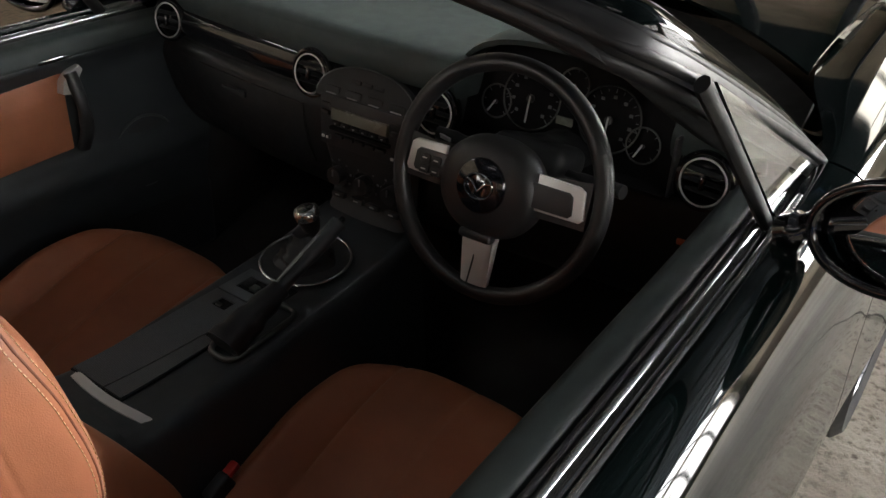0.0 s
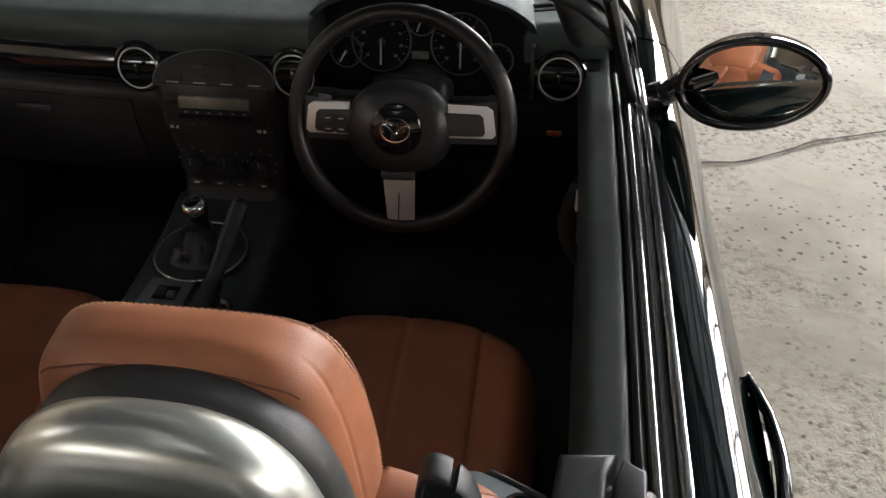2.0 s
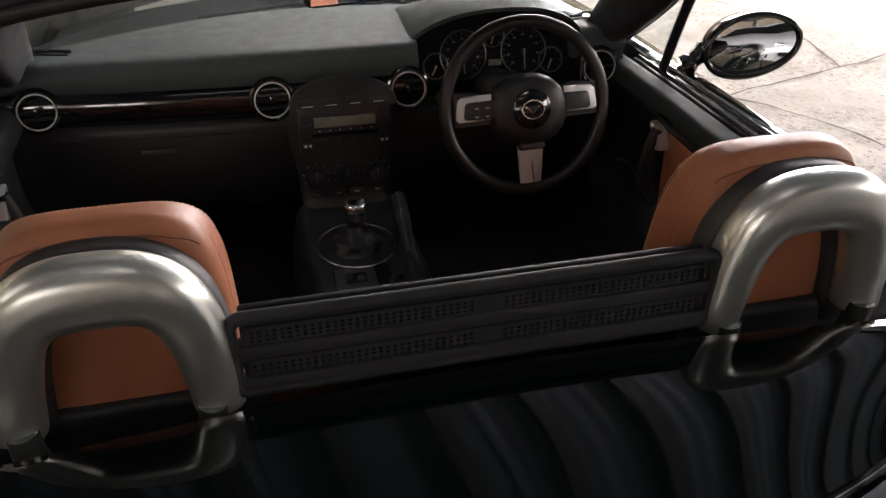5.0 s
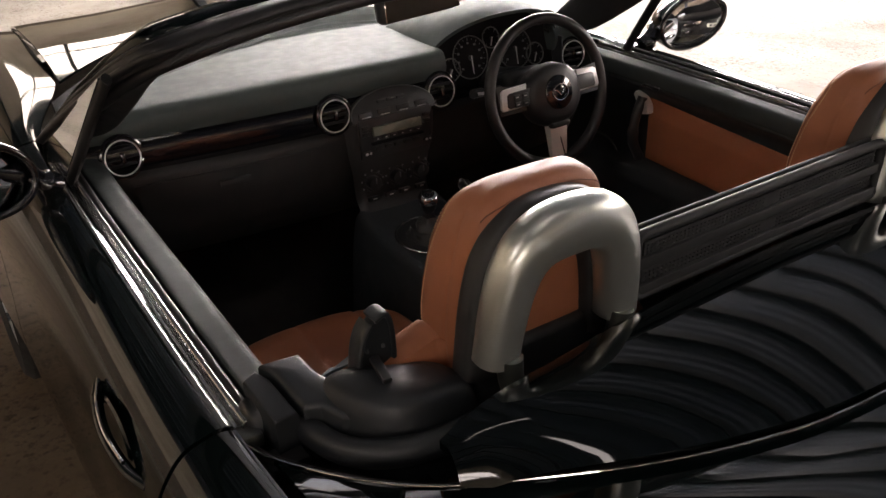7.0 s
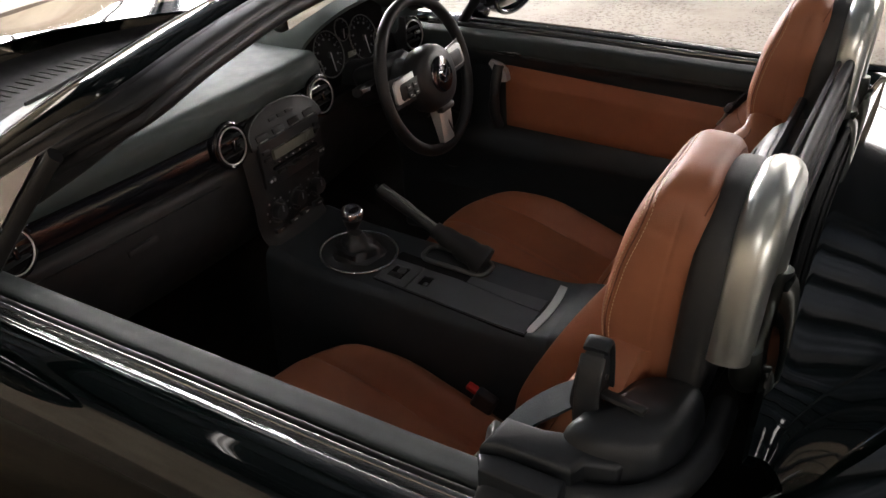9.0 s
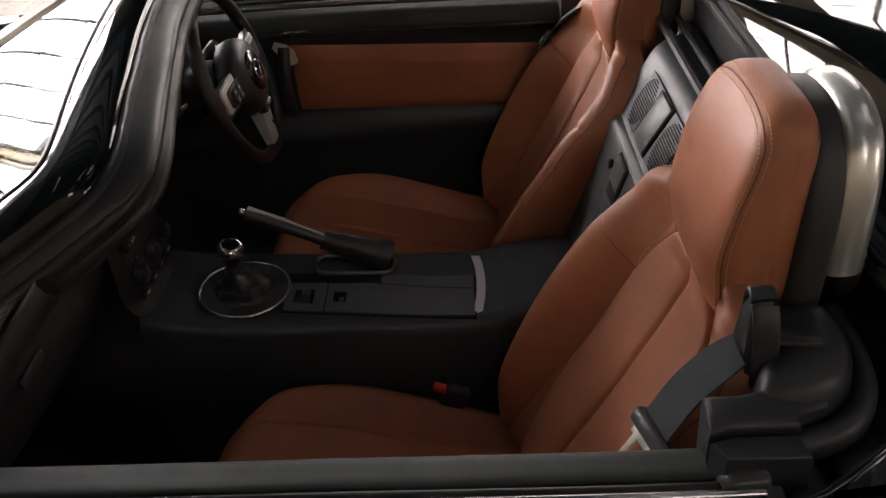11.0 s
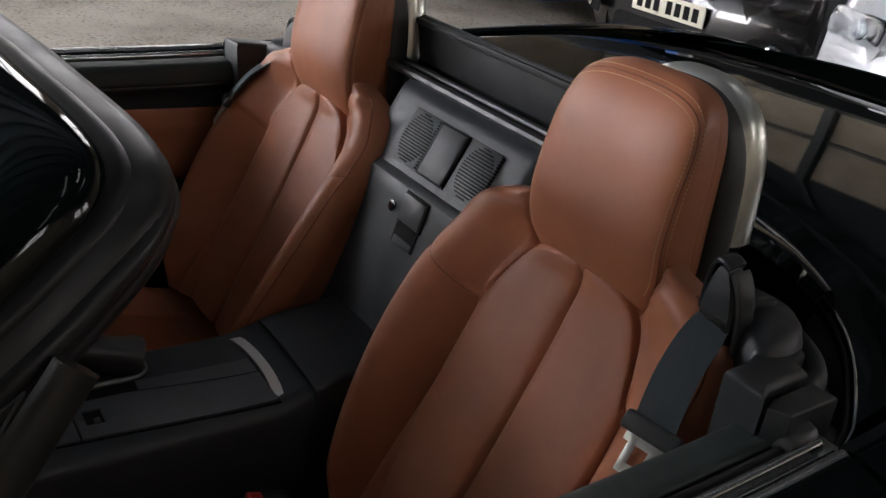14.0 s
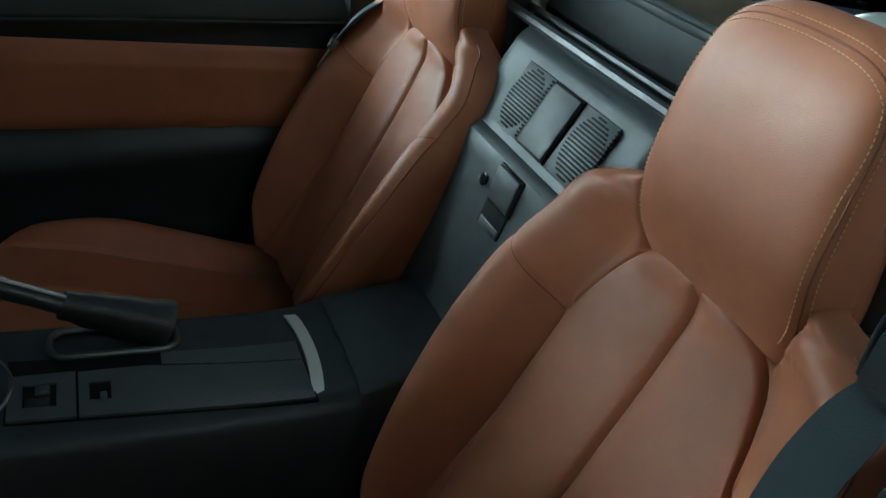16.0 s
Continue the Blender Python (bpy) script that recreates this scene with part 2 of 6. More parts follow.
TUBE = glow("lit_tube", (1.0, 0.98, 0.93), 2.0)

# ---- mesh helpers ----


def finish(bm, smooth=40.0):
    bmesh.ops.remove_doubles(bm, verts=bm.verts, dist=1e-6)
    bmesh.ops.recalc_face_normals(bm, faces=bm.faces)
    return bm


def part(name, bm, mat, parent=None, label="", smooth=40.0, recalc=True):
    if recalc:
        bmesh.ops.recalc_face_normals(bm, faces=bm.faces)
    me = bpy.data.meshes.new(name)
    bm.to_mesh(me)
    bm.free()
    me.materials.append(mat)
    me.shade_smooth()
    me.set_sharp_from_angle(angle=radians(smooth))
    ob = new(name, me)
    if parent:
        ob.parent = parent
    if label:
        ob["label"] = label
    return ob


def thing(name, label, category, loc=(0, 0, 0), group="", kind=""):
    ob = new(name)
    ob.location = loc
    ob.empty_display_size = 0.1
    return tagged(ob, label, category, group, kind)


def node(name, parent, label=""):
    """An empty part that holds sub-parts."""
    ob = new(name)
    ob.empty_display_size = 0.05
    ob.parent = parent
    if label:
        ob["label"] = label
    return ob


def join(a, b):
    me = bpy.data.meshes.new("tmp")
    b.to_mesh(me)
    b.free()
    a.from_mesh(me)
    bpy.data.meshes.remove(me)
    return a


def box(cx, cy, cz, sx, sy, sz, bev=0.003, seg=2, m=None):
    bm = bmesh.new()
    bmesh.ops.create_cube(bm, size=1.0)
    for v in bm.verts:
        v.co = Vector((v.co.x * sx, v.co.y * sy, v.co.z * sz))
    if bev:
        bmesh.ops.bevel(bm, geom=list(bm.edges), offset=min(bev, 0.49 * min(sx, sy, sz)), segments=seg, affect="EDGES", profile=0.5)
    mat = Matrix.Translation((cx, cy, cz)) @ (m or Matrix())
    bmesh.ops.transform(bm, matrix=mat, verts=bm.verts)
    return bm


def loft(sections, closed=True, caps=True):
    """Quads between rows of points; each row closed to a ring or open."""
    bm = bmesh.new()
    rows = [[bm.verts.new(p) for p in s] for s in sections]
    for a, b in zip(rows, rows[1:]):
        n = len(a)
        for i in range(n if closed else n - 1):
            j = (i + 1) % n
            bm.faces.new((a[i], a[j], b[j], b[i]))
    if closed and caps:
        bm.faces.new(list(reversed(rows[0])))
        bm.faces.new(rows[-1])
    return bm


def thick(bm, t):
    """Gives an open sheet a thickness, so that it has an edge."""
    bmesh.ops.recalc_face_normals(bm, faces=bm.faces)
    bmesh.ops.solidify(bm, geom=list(bm.faces), thickness=t)
    return bm


def spline(pts, n, closed=False):
    """A Catmull-Rom curve through the points, n steps a span."""
    P = [Vector(p) for p in pts]
    k = len(P)
    out = []
    for i in range(k if closed else k - 1):
        p0 = P[i - 1] if (closed or i) else P[0] * 2 - P[1]
        p1, p2 = P[i], P[(i + 1) % k]
        p3 = P[(i + 2) % k] if (closed or i + 2 < k) else P[-1] * 2 - P[-2]
        for s in range(n):
            t = s / n
            out.append(0.5 * ((2 * p1) + (p2 - p0) * t + (2 * p0 - 5 * p1 + 4 * p2 - p3) * t * t + (3 * p1 - p0 - 3 * p2 + p3) * t ** 3))
    if not closed:
        out.append(P[-1].copy())
    return out


def tube(pts, r, n=10, closed=False, flat=1.0, up=(0, 0, 1)):
    """A pipe along the points. r: a number or one for each point; flat squashes it along 'up'."""
    P = [Vector(p) for p in pts]
    k = len(P)
    rows = []
    up = Vector(up)
    for i, p in enumerate(P):
        a = P[(i - 1) % k] if (closed or i) else P[0]
        b = P[(i + 1) % k] if (closed or i + 1 < k) else P[-1]
        d = (b - a).normalized()
        side = d.cross(up)
        if side.length < 1e-3:
            side = d.cross(Vector((0, 1, 0)))
        side.normalize()
        w = side.cross(d)
        rad = r[i] if isinstance(r, (list, tuple)) else r
        rows.append([p + side * (rad * math.cos(2 * math.pi * j / n)) + w * (rad * flat * math.sin(2 * math.pi * j / n)) for j in range(n)])
    if closed:
        rows.append(rows[0])
        bm = loft(rows, True, False)
        bmesh.ops.remove_doubles(bm, verts=bm.verts, dist=1e-6)
        return bm
    return loft(rows)


def lathe(profile, n=32, m=None):
    """Turns (radius, height) pairs round z; m places it."""
    bm = loft([[(r * math.cos(2 * math.pi * j / n), r * math.sin(2 * math.pi * j / n), h) for j in range(n)] for r, h in profile], True, True)
    if m:
        bmesh.ops.transform(bm, matrix=m, verts=bm.verts)
    return bm


def plate(outline, depth, m=None, bev=0.0):
    """A flat outline in x, y pulled up by depth along z."""
    bm = bmesh.new()
    f = bm.faces.new([bm.verts.new((x, y, 0)) for x, y in outline])
    bmesh.ops.recalc_face_normals(bm, faces=bm.faces)
    got = bmesh.ops.extrude_face_region(bm, geom=[f])
    bmesh.ops.translate(bm, vec=(0, 0, depth), verts=[g for g in got["geom"] if isinstance(g, bmesh.types.BMVert)])
    if bev:
        bmesh.ops.bevel(bm, geom=[e for e in bm.edges if abs(e.verts[0].co.z - depth) < 1e-6 and abs(e.verts[1].co.z - depth) < 1e-6],
                        offset=bev, segments=2, affect="EDGES", profile=0.5)
    if m:
        bmesh.ops.transform(bm, matrix=m, verts=bm.verts)
    return bm


def rounded(w, h, r, n=5):
    """The outline of a rectangle with round corners."""
    out = []
    for cx, cy, a in ((w / 2 - r, h / 2 - r, 0), (-w / 2 + r, h / 2 - r, 90), (-w / 2 + r, -h / 2 + r, 180), (w / 2 - r, -h / 2 + r, 270)):
        out += [(cx + r * math.cos(radians(a + 90 * i / n)), cy + r * math.sin(radians(a + 90 * i / n))) for i in range(n + 1)]
    return out


def ease(xs, ys, x):
    """Smooth interpolation through the pairs (monotone cubic)."""
    if x <= xs[0]:
        return ys[0]
    if x >= xs[-1]:
        return ys[-1]
    d = [(ys[i + 1] - ys[i]) / (xs[i + 1] - xs[i]) for i in range(len(xs) - 1)]
    g = [d[0]] + [0 if d[i - 1] * d[i] <= 0 else 2 * d[i - 1] * d[i] / (d[i - 1] + d[i]) for i in range(1, len(d))] + [d[-1]]
    for i in range(len(d)):
        if x <= xs[i + 1]:
            h = xs[i + 1] - xs[i]
            t = (x - xs[i]) / h
            return ((1 + 2 * t) * (1 - t) ** 2 * ys[i] + t * (1 - t) ** 2 * h * g[i]
                    + t * t * (3 - 2 * t) * ys[i + 1] + t * t * (t - 1) * h * g[i + 1])


def mirrored(bm):
    """The other side's copy of a mesh."""
    out = bm.copy()
    for v in out.verts:
        v.co.x = -v.co.x
    return out


def sides(name, bm, mat, parent, label="", **kw):
    """A part on the driver's side and its mirror image on the passenger's."""
    other = mirrored(bm)
    return part(name, bm, mat, parent, label, **kw), part(name, other, mat, parent, label, **kw)

# ---- the hall ----
HX0, HX1, HY0, HY1, HZ = -5.2, 9.0, -9.5, 11.0, 6.0


def build_hall():
    bm = bmesh.new()
    bmesh.ops.create_grid(bm, x_segments=60, y_segments=60, size=0.5)
    for v in bm.verts:
        v.co = Vector((v.co.x * (HX1 - HX0), v.co.y * (HY1 - HY0), 0)) + Vector(((HX0 + HX1) / 2, (HY0 + HY1) / 2, 0))
        v.co.z = 0.004 * (noise.noise(v.co * 0.6) - 0.5) - 0.002
    bmesh.ops.solidify(bm, geom=list(bm.faces), thickness=0.12)
    floor = tagged(part("floor", bm, CONCRETE), "worn pale concrete floor with pits and cracks", "floor", kind="structure")
    # cracks: narrow broken grooves filled with dirt
    dirt = surface("crack_dirt", (0.06, 0.05, 0.04), 0.9)
    for pts in (((0.80, 2.22), (1.05, 2.34), (1.30, 2.43), (1.56, 2.59), (1.77, 2.68), (1.98, 2.80), (2.23, 2.93), (2.66, 3.06), (3.3, 3.26), (4.2, 3.6)),
                ((2.23, 2.93), (2.42, 2.6), (2.55, 2.2), (2.5, 1.6), (2.62, 0.9)),
                ((3.1, 3.2), (3.3, 4.1), (3.2, 5.1), (3.5, 6.2))):
        line = spline([(x, y, 0) for x, y in pts], 9)
        left, right = [], []
        for i, p in enumerate(line):
            d = (line[min(i + 1, len(line) - 1)] - line[max(i - 1, 0)]).normalized()
            s = Vector((-d.y, d.x, 0))
            w = 0.004 + 0.010 * abs(noise.noise(p * 9.0))
            j = 0.02 * noise.noise(p * 6.0 + Vector((3, 1, 0)))
            left.append(p + s * (w + j) + Vector((0, 0, 0.0035)))
            right.append(p + s * (j - w) + Vector((0, 0, 0.0035)))
        part("crack", loft([left, right], False), dirt, floor, "dark crack in the concrete")

    def wall(name, x0, x1, y0, y1, holes, along):
        """A wall slab with window openings; holes: (start, end, sill, head) along the wall."""
        bm = bmesh.new()
        lo, hi = (x0, x1) if along == "x" else (y0, y1)
        cuts = sorted({lo, hi, *[c for h in holes for c in h[:2]]})
        levels = sorted({0.0, HZ, *[c for h in holes for c in h[2:]]})
        for a, b in zip(cuts, cuts[1:]):
            for c, d in zip(levels, levels[1:]):
                if any(h[0] <= a and b <= h[1] and h[2] <= c and d <= h[3] for h in holes):
                    continue
                if along == "x":
                    join(bm, box((a + b) / 2, (y0 + y1) / 2, (c + d) / 2, b - a, y1 - y0, d - c, 0))
                else:
                    join(bm, box((x0 + x1) / 2, (a + b) / 2, (c + d) / 2, x1 - x0, b - a, d - c, 0))
        bmesh.ops.remove_doubles(bm, verts=bm.verts, dist=1e-5)
        return tagged(part(name, bm, WALLPAINT), "hall wall with brown plinth, beige blockwork and dark cladding", "wall", kind="structure")

    front = [(0.0, 2.2, 3.5, 4.7), (3.4, 8.9, 3.0, 5.85)]
    right = [(-6.6, -3.8, 2.2, 4.3), (-3.0, -0.2, 2.2, 4.3), (0.5, 2.9, 2.2, 4.1), (4.6, 10.7, 0.6, 3.5), (5.8, 10.7, 3.9, 5.6)]
    left = [(-8.8, -6.2, 1.9, 3.3), (-1.9, -0.9, 3.6, 4.8)]
    back = [(-5.0, -3.4, 1.9, 3.3)]
    wall("wall_front", HX0, HX1, HY1, HY1 + 0.2, front, "x")
    wall("wall_back", HX0, HX1, HY0 - 0.2, HY0, back, "x")
    wall("wall_right", HX1, HX1 + 0.2, HY0, HY1, right, "y")
    wall("wall_left", HX0 - 0.2, HX0, HY0, HY1, left, "y")
    k = 0
    for side, holes in (("front", front), ("right", right), ("left", left), ("back", back)):
        for a, b, c, d in holes:
            k += 1
            win = thing(f"window_{k}", "tall multi-pane hall window full of daylight", "window", kind="structure")
            n = max(2, round((b - a) / 1.0))
            fr = bmesh.new()

            def put(u, z, w, h, depth=0.06):
                if side in ("front", "back"):
                    return box(u, HY1 + 0.1 if side == "front" else HY0 - 0.1, z, w, depth, h, 0.004)
                x = HX1 + 0.1 if side == "right" else HX0 - 0.1
                return box(x, u, z, depth, w, h, 0.004)
            for i in range(n + 1):
                join(fr, put(a + (b - a) * i / n, (c + d) / 2, 0.07, d - c))
            for z in (c + 0.035, (c + d) / 2, d - 0.035):
                join(fr, put((a + b) / 2, z, b - a, 0.06, 0.05))
            part("window_frame", fr, STEEL, win)
            sky_sheet = put((a + b) / 2, (c + d) / 2, b - a + 0.5, d - c + 0.4, 0.02)
            shift = {"front": (0, 0.25, 0), "right": (0.25, 0, 0), "left": (-0.25, 0, 0), "back": (0, -0.25, 0)}[side]
            bmesh.ops.translate(sky_sheet, vec=shift, verts=sky_sheet.verts)
            tagged(part(f"backdrop_{k}", sky_sheet, DAYFRONT if side == "front" and a > 3 else DAYGOLD if side == "front" else DAYHIGH if side == "right" and c > 3.5 else DAYWIDE if side == "right" and a > 4 else DAYWINDOW), "bright daylight outside the hall window", "backdrop", kind="structure")

    # roof: ribbed sheets between glowing roof lights, on steel purlins
    bm = bmesh.new()
    lights = [(-0.7, 1.3, -3.4, -2.9)]
    strips = [lt[:2] for lt in lights]
    edges = [HX0] + [e for s in strips for e in s] + [HX1]
    for a, b in zip(edges[::2], edges[1::2]):
        n = max(2, int((b - a) / 0.11))
        rows = []
        for y in (HY0, HY1):
            rows.append([(a + (b - a) * i / (2 * n), y, HZ + (0.018 if (i // 2) % 2 else 0)) for i in range(2 * n + 1)])
        join(bm, thick(loft(rows, False), 0.01))
    tagged(part("ceiling", bm, ROOFSHEET), "dark ribbed metal roof sheeting", "ceiling", kind="structure")
    for i, (a, b) in enumerate(strips):
        for y0, y1 in [lt[2:] for lt in lights if lt[0] == a]:
            bm = box((a + b) / 2, (y0 + y1) / 2, HZ + 0.03, b - a, y1 - y0, 0.02, 0)
            tagged(part("rooflight", bm, DAYPANEL), "translucent roof light sheet glowing with daylight", "roof light", group="roof lights", kind="structure")
        for y0, y1 in ((HY0, lights[i][2]), (lights[i][3], HY1)):
            tagged(part("roof_sheet", box((a + b) / 2, (y0 + y1) / 2, HZ + 0.03, b - a, y1 - y0, 0.02, 0), ROOFSHEET),
                   "dark metal roof sheet between roof lights", "roof sheet", kind="structure")
    x = HX0 + 0.45
    while x < HX1:
        bm = box(x, (HY0 + HY1) / 2, HZ - 0.08, 0.17, HY1 - HY0, 0.12, 0)
        tagged(part("purlin", bm, STEEL), "dark painted steel purlin under the roof sheets", "purlin", group="purlins", kind="structure")
        x += 0.95
    for y in (-7.0, -4.4, 5.4, 8.6):
        bm = box((HX0 + HX1) / 2, y, HZ - 0.36, HX1 - HX0, 0.02, 0.30, 0)
        join(bm, box((HX0 + HX1) / 2, y, HZ - 0.52, HX1 - HX0, 0.16, 0.02, 0))
        join(bm, box((HX0 + HX1) / 2, y, HZ - 0.20, HX1 - HX0, 0.16, 0.02, 0))
        tagged(part("roof_beam", bm, STEEL), "dark painted steel roof beam", "beam", group="roof beams", kind="structure")
    # dark steel columns and rails against the beige walls
    for x in (-3.6, -2.2, -0.9, 2.8):
        tagged(part("wall_column", box(x, HY1 - 0.09, 2.9, 0.16, 0.18, 5.8, 0.01), STEEL), "dark steel column against the hall wall", "column", group="wall columns", kind="structure")
    for x in (-2.6, -0.2, 2.2, 4.6, 7.0):
        tagged(part("wall_column", box(x, HY0 + 0.09, 2.9, 0.16, 0.18, 5.8, 0.01), STEEL), "dark steel column against the hall wall", "column", group="wall columns", kind="structure")
    for z in (2.15, 3.3):
        tagged(part("wall_rail", box((HX0 + HX1) / 2, HY0 + 0.05, z, HX1 - HX0, 0.10, 0.09, 0.01), STEEL), "dark steel rail along the hall wall", "rail", group="wall rails", kind="structure")
    # lamp battens hung under the roof
    for x0, y0 in ((-0.9, -0.9), (-0.9, 3.2), (-3.9, -0.9), (-0.9, -4.6)):
        lamp = thing("batten_lamp", "white twin-tube batten lamp hanging under the roof", "lamp", (x0, y0, 5.35), group="batten lamps")
        part("body", box(0, 0, 0.05, 2.1, 0.16, 0.06, 0.01), surface("white_lamp_body", (0.6, 0.6, 0.6), 0.5), lamp)
        for dy in (-0.045, 0.045):
            part("tube", tube([(-1.0, dy, 0), (1.0, dy, 0)], 0.019, 8), TUBE, lamp, "lit tube")
        for dx in (-0.8, 0.8):
            part("hanger", tube([(dx, 0, 0.07), (dx, 0, 0.66)], 0.006, 6), STEEL, lamp)


build_hall()

# ---- the car: body ----
CAR = thing("convertible_car", "dark green two-seat convertible with its roof down and tan leather seats", "car")

SIDE_Y = [-1.62, -1.35, -0.95, -0.4, 0.1, 0.6, 1.15, 1.6, 2.05, 2.48, 2.77]
SIDE = [
    [(.42, .74), (.55, .735), (.66, .70), (.72, .60), (.73, .48), (.72, .36), (.68, .26)],
    [(.60, .80), (.69, .795), (.77, .76), (.82, .66), (.83, .54), (.82, .40), (.78, .24)],
    [(.68, .835), (.74, .835), (.81, .80), (.86, .70), (.868, .58), (.86, .42), (.81, .20)],
    [(.72, .845), (.755, .847), (.815, .82), (.862, .73), (.868, .6), (.86, .4), (.81, .18)],
    [(.74, .848), (.765, .851), (.81, .83), (.848, .75), (.858, .6), (.853, .4), (.80, .18)],
    [(.737, .868), (.76, .873), (.80, .853), (.838, .77), (.845, .6), (.848, .4), (.80, .18)],
    [(.722, .885), (.748, .889), (.795, .868), (.842, .77), (.85, .6), (.85, .4), (.80, .18)],
    [(.60, .898), (.69, .902), (.785, .875), (.857, .77), (.868, .6), (.86, .4), (.80, .18)],
    [(.585, .902), (.68, .908), (.785, .868), (.862, .745), (.872, .56), (.86, .38), (.80, .2)],
    [(.555, .845), (.66, .842), (.75, .79), (.81, .66), (.822, .50), (.81, .36), (.76, .22)],
    [(.43, .69), (.52, .675), (.60, .62), (.66, .52), (.675, .43), (.66, .32), (.62, .24)],
]


def side_row(y, n=5):
    pts = []
    for k in range(7):
        pts.append((ease(SIDE_Y, [s[k][0] for s in SIDE], y), y, ease(SIDE_Y, [s[k][1] for s in SIDE], y)))
    return spline(pts, n)


def side_panel(y0, y1, steps, arch=None):
    rows = [side_row(y0 + (y1 - y0) * i / steps) for i in range(steps + 1)]
    bm = loft(rows, False)
    if arch:
        cy, cz, r = arch
        gone = [f for f in bm.faces if (f.calc_center_median().y - cy) ** 2 + (f.calc_center_median().z - cz) ** 2 < r * r]
        bmesh.ops.delete(bm, geom=gone, context="FACES")
        for v in bm.verts:
            d = Vector((v.co.y - cy, v.co.z - cz))
            if r * 0.9 < d.length < r * 1.09 and v.is_boundary and v.co.z > 0.2:
                d = d.normalized() * r
                v.co.y, v.co.z = cy + d.x, cz + d.y
    return thick(bm, -0.006)


sides("front_fender", side_panel(1.156, 2.77, 36, (1.80, 0.30, 0.35)), PAINT, CAR, smooth=50)
sides("rear_quarter", side_panel(-1.62, 0.094, 32, (-0.53, 0.31, 0.355)), PAINT, CAR, smooth=50)

RIM = ([0, .1, .2, .31, .42, .5, .6, .65, .70, .728, .742], [-.322, -.316, -.304, -.274, -.228, -.184, -.120, -.070, .0, .050, .095])


def rear_height(x, y):
    zc = ease([-1.62, -1.4, -1.0, -0.6, -0.3, 0.1], [.66, .755, .842, .868, .876, .875], y)
    return zc - 0.03 * (abs(x) / 0.735) ** 2.2


def rear_deck():
    rows = []
    for i in range(41):
        x = -0.72 + 1.44 * i / 40
        y0 = ease(*RIM, abs(x))
        rows.append([])
        for j in range(25):
            t = j / 24
            y = y0 + (-1.50 + 0.28 * (abs(x) / 0.72) ** 3 - y0) * t
            edge = ease(SIDE_Y, [s[0][0] for s in SIDE], y)
            z = rear_height(x, y)
            if abs(x) > edge:
                z -= 0.02
            rows[-1].append((x, y, z - 0.012 * max(0.0, 1 - t * 14)))
    return thick(loft(rows, False), -0.006)


part("rear_deck", rear_deck(), PAINT, CAR, "glossy dark green rear deck", smooth=60)
rim = [(x, ease(*RIM, abs(x)), rear_height(x, ease(*RIM, abs(x))) - 0.004) for x in np.linspace(-0.742, 0.742, 81)]
part("deck_edge", tube(rim, 0.0019, 8), CHROME, CAR, "bright edge of the roof well")
part("deck_seal", tube([(x * 0.992, y + 0.004, z - 0.005) for x, y, z in rim], 0.0028, 8), SEAL, CAR, "black rubber seal of the roof well")


def folded_roof():
    rows = []
    for i in range(41):
        u = -1 + i / 20
        x = 0.575 * u
        y0 = -0.075 - 0.03 * u * u
        y1 = ease(*RIM, abs(x)) + 0.005
        zf, zr = 0.926 - 0.026 * u * u, rear_height(x, y1) - 0.001
        row = []
        for j in range(17):
            t = j / 16
            z = zf + (zr - zf) * t + 0.010 * math.sin(math.pi * t) - 0.010 * max(0.0, 1 - t * 12) ** 2 - 0.020 * (max(0.0, abs(u) - 0.84) / 0.16) ** 2
            row.append((x, y0 + (y1 - y0) * t, z))
        rows.append(row)
    return thick(loft(rows, False), -0.012)


part("folded_roof_panel", folded_roof(), ROOFPAINT, CAR, "glossy folded roof panel behind the seats", smooth=60)

# roof well: black liners beside the folded panel
for sgn in (1, -1):
    bm = bmesh.new()
    rows = []
    for i in range(13):
        t = i / 12
        x = 0.56 + 0.175 * t
        y1 = ease(*RIM, x) + 0.004
        rows.append([(sgn * x, y, z) for y, z in ((0.10, 0.80 - 0.02 * t), (0.0, 0.79), (y1 * 0.5, 0.775), (y1 + 0.03, 0.79), (y1 + 0.004, 0.835))])
    part("well_liner", thick(loft(rows, False), 0.006), PLASTIC, CAR, "black plastic liner of the roof well")
    part("well_bracket", join(join(box(sgn * 0.655, -0.02, 0.80, 0.05, 0.06, 0.03, 0.008), box(sgn * 0.70, 0.05, 0.815, 0.05, 0.04, 0.025, 0.006)),
                              tube(spline([(sgn * 0.66, -0.06, 0.80), (sgn * 0.672, -0.065, 0.815), (sgn * 0.664, -0.085, 0.812), (sgn * 0.672, -0.11, 0.806)], 5), 0.004, 8)),
         RUBBER, CAR, "black latch bracket and hose in the roof well")


def bonnet():
    rows = []
    for i in range(25):
        t = i / 24
        row = []
        for j in range(33):
            u = -1 + j / 16
            y0 = 1.82 - 0.32 * abs(u) ** 2.2
            y = y0 + (2.78 - 0.10 * u * u - y0) * t
            half = ease([1.15, 1.6, 2.05, 2.48, 2.77], [0.655, 0.597, 0.582, 0.552, 0.425], y)
            x = u * half
            zc = ease([1.25, 1.6, 1.85, 2.15, 2.4, 2.6, 2.78], [0.905, 0.928, 0.938, 0.925, 0.885, 0.81, 0.69], y)
            z = zc - 0.018 * abs(u) ** 3 + 0.006 * math.cos(u * 5.5)
            row.append((x, y, z))
        rows.append(row)
    return thick(loft(rows, False), -0.006)


part("bonnet", bonnet(), PAINT, CAR, "glossy dark green bonnet", smooth=60)

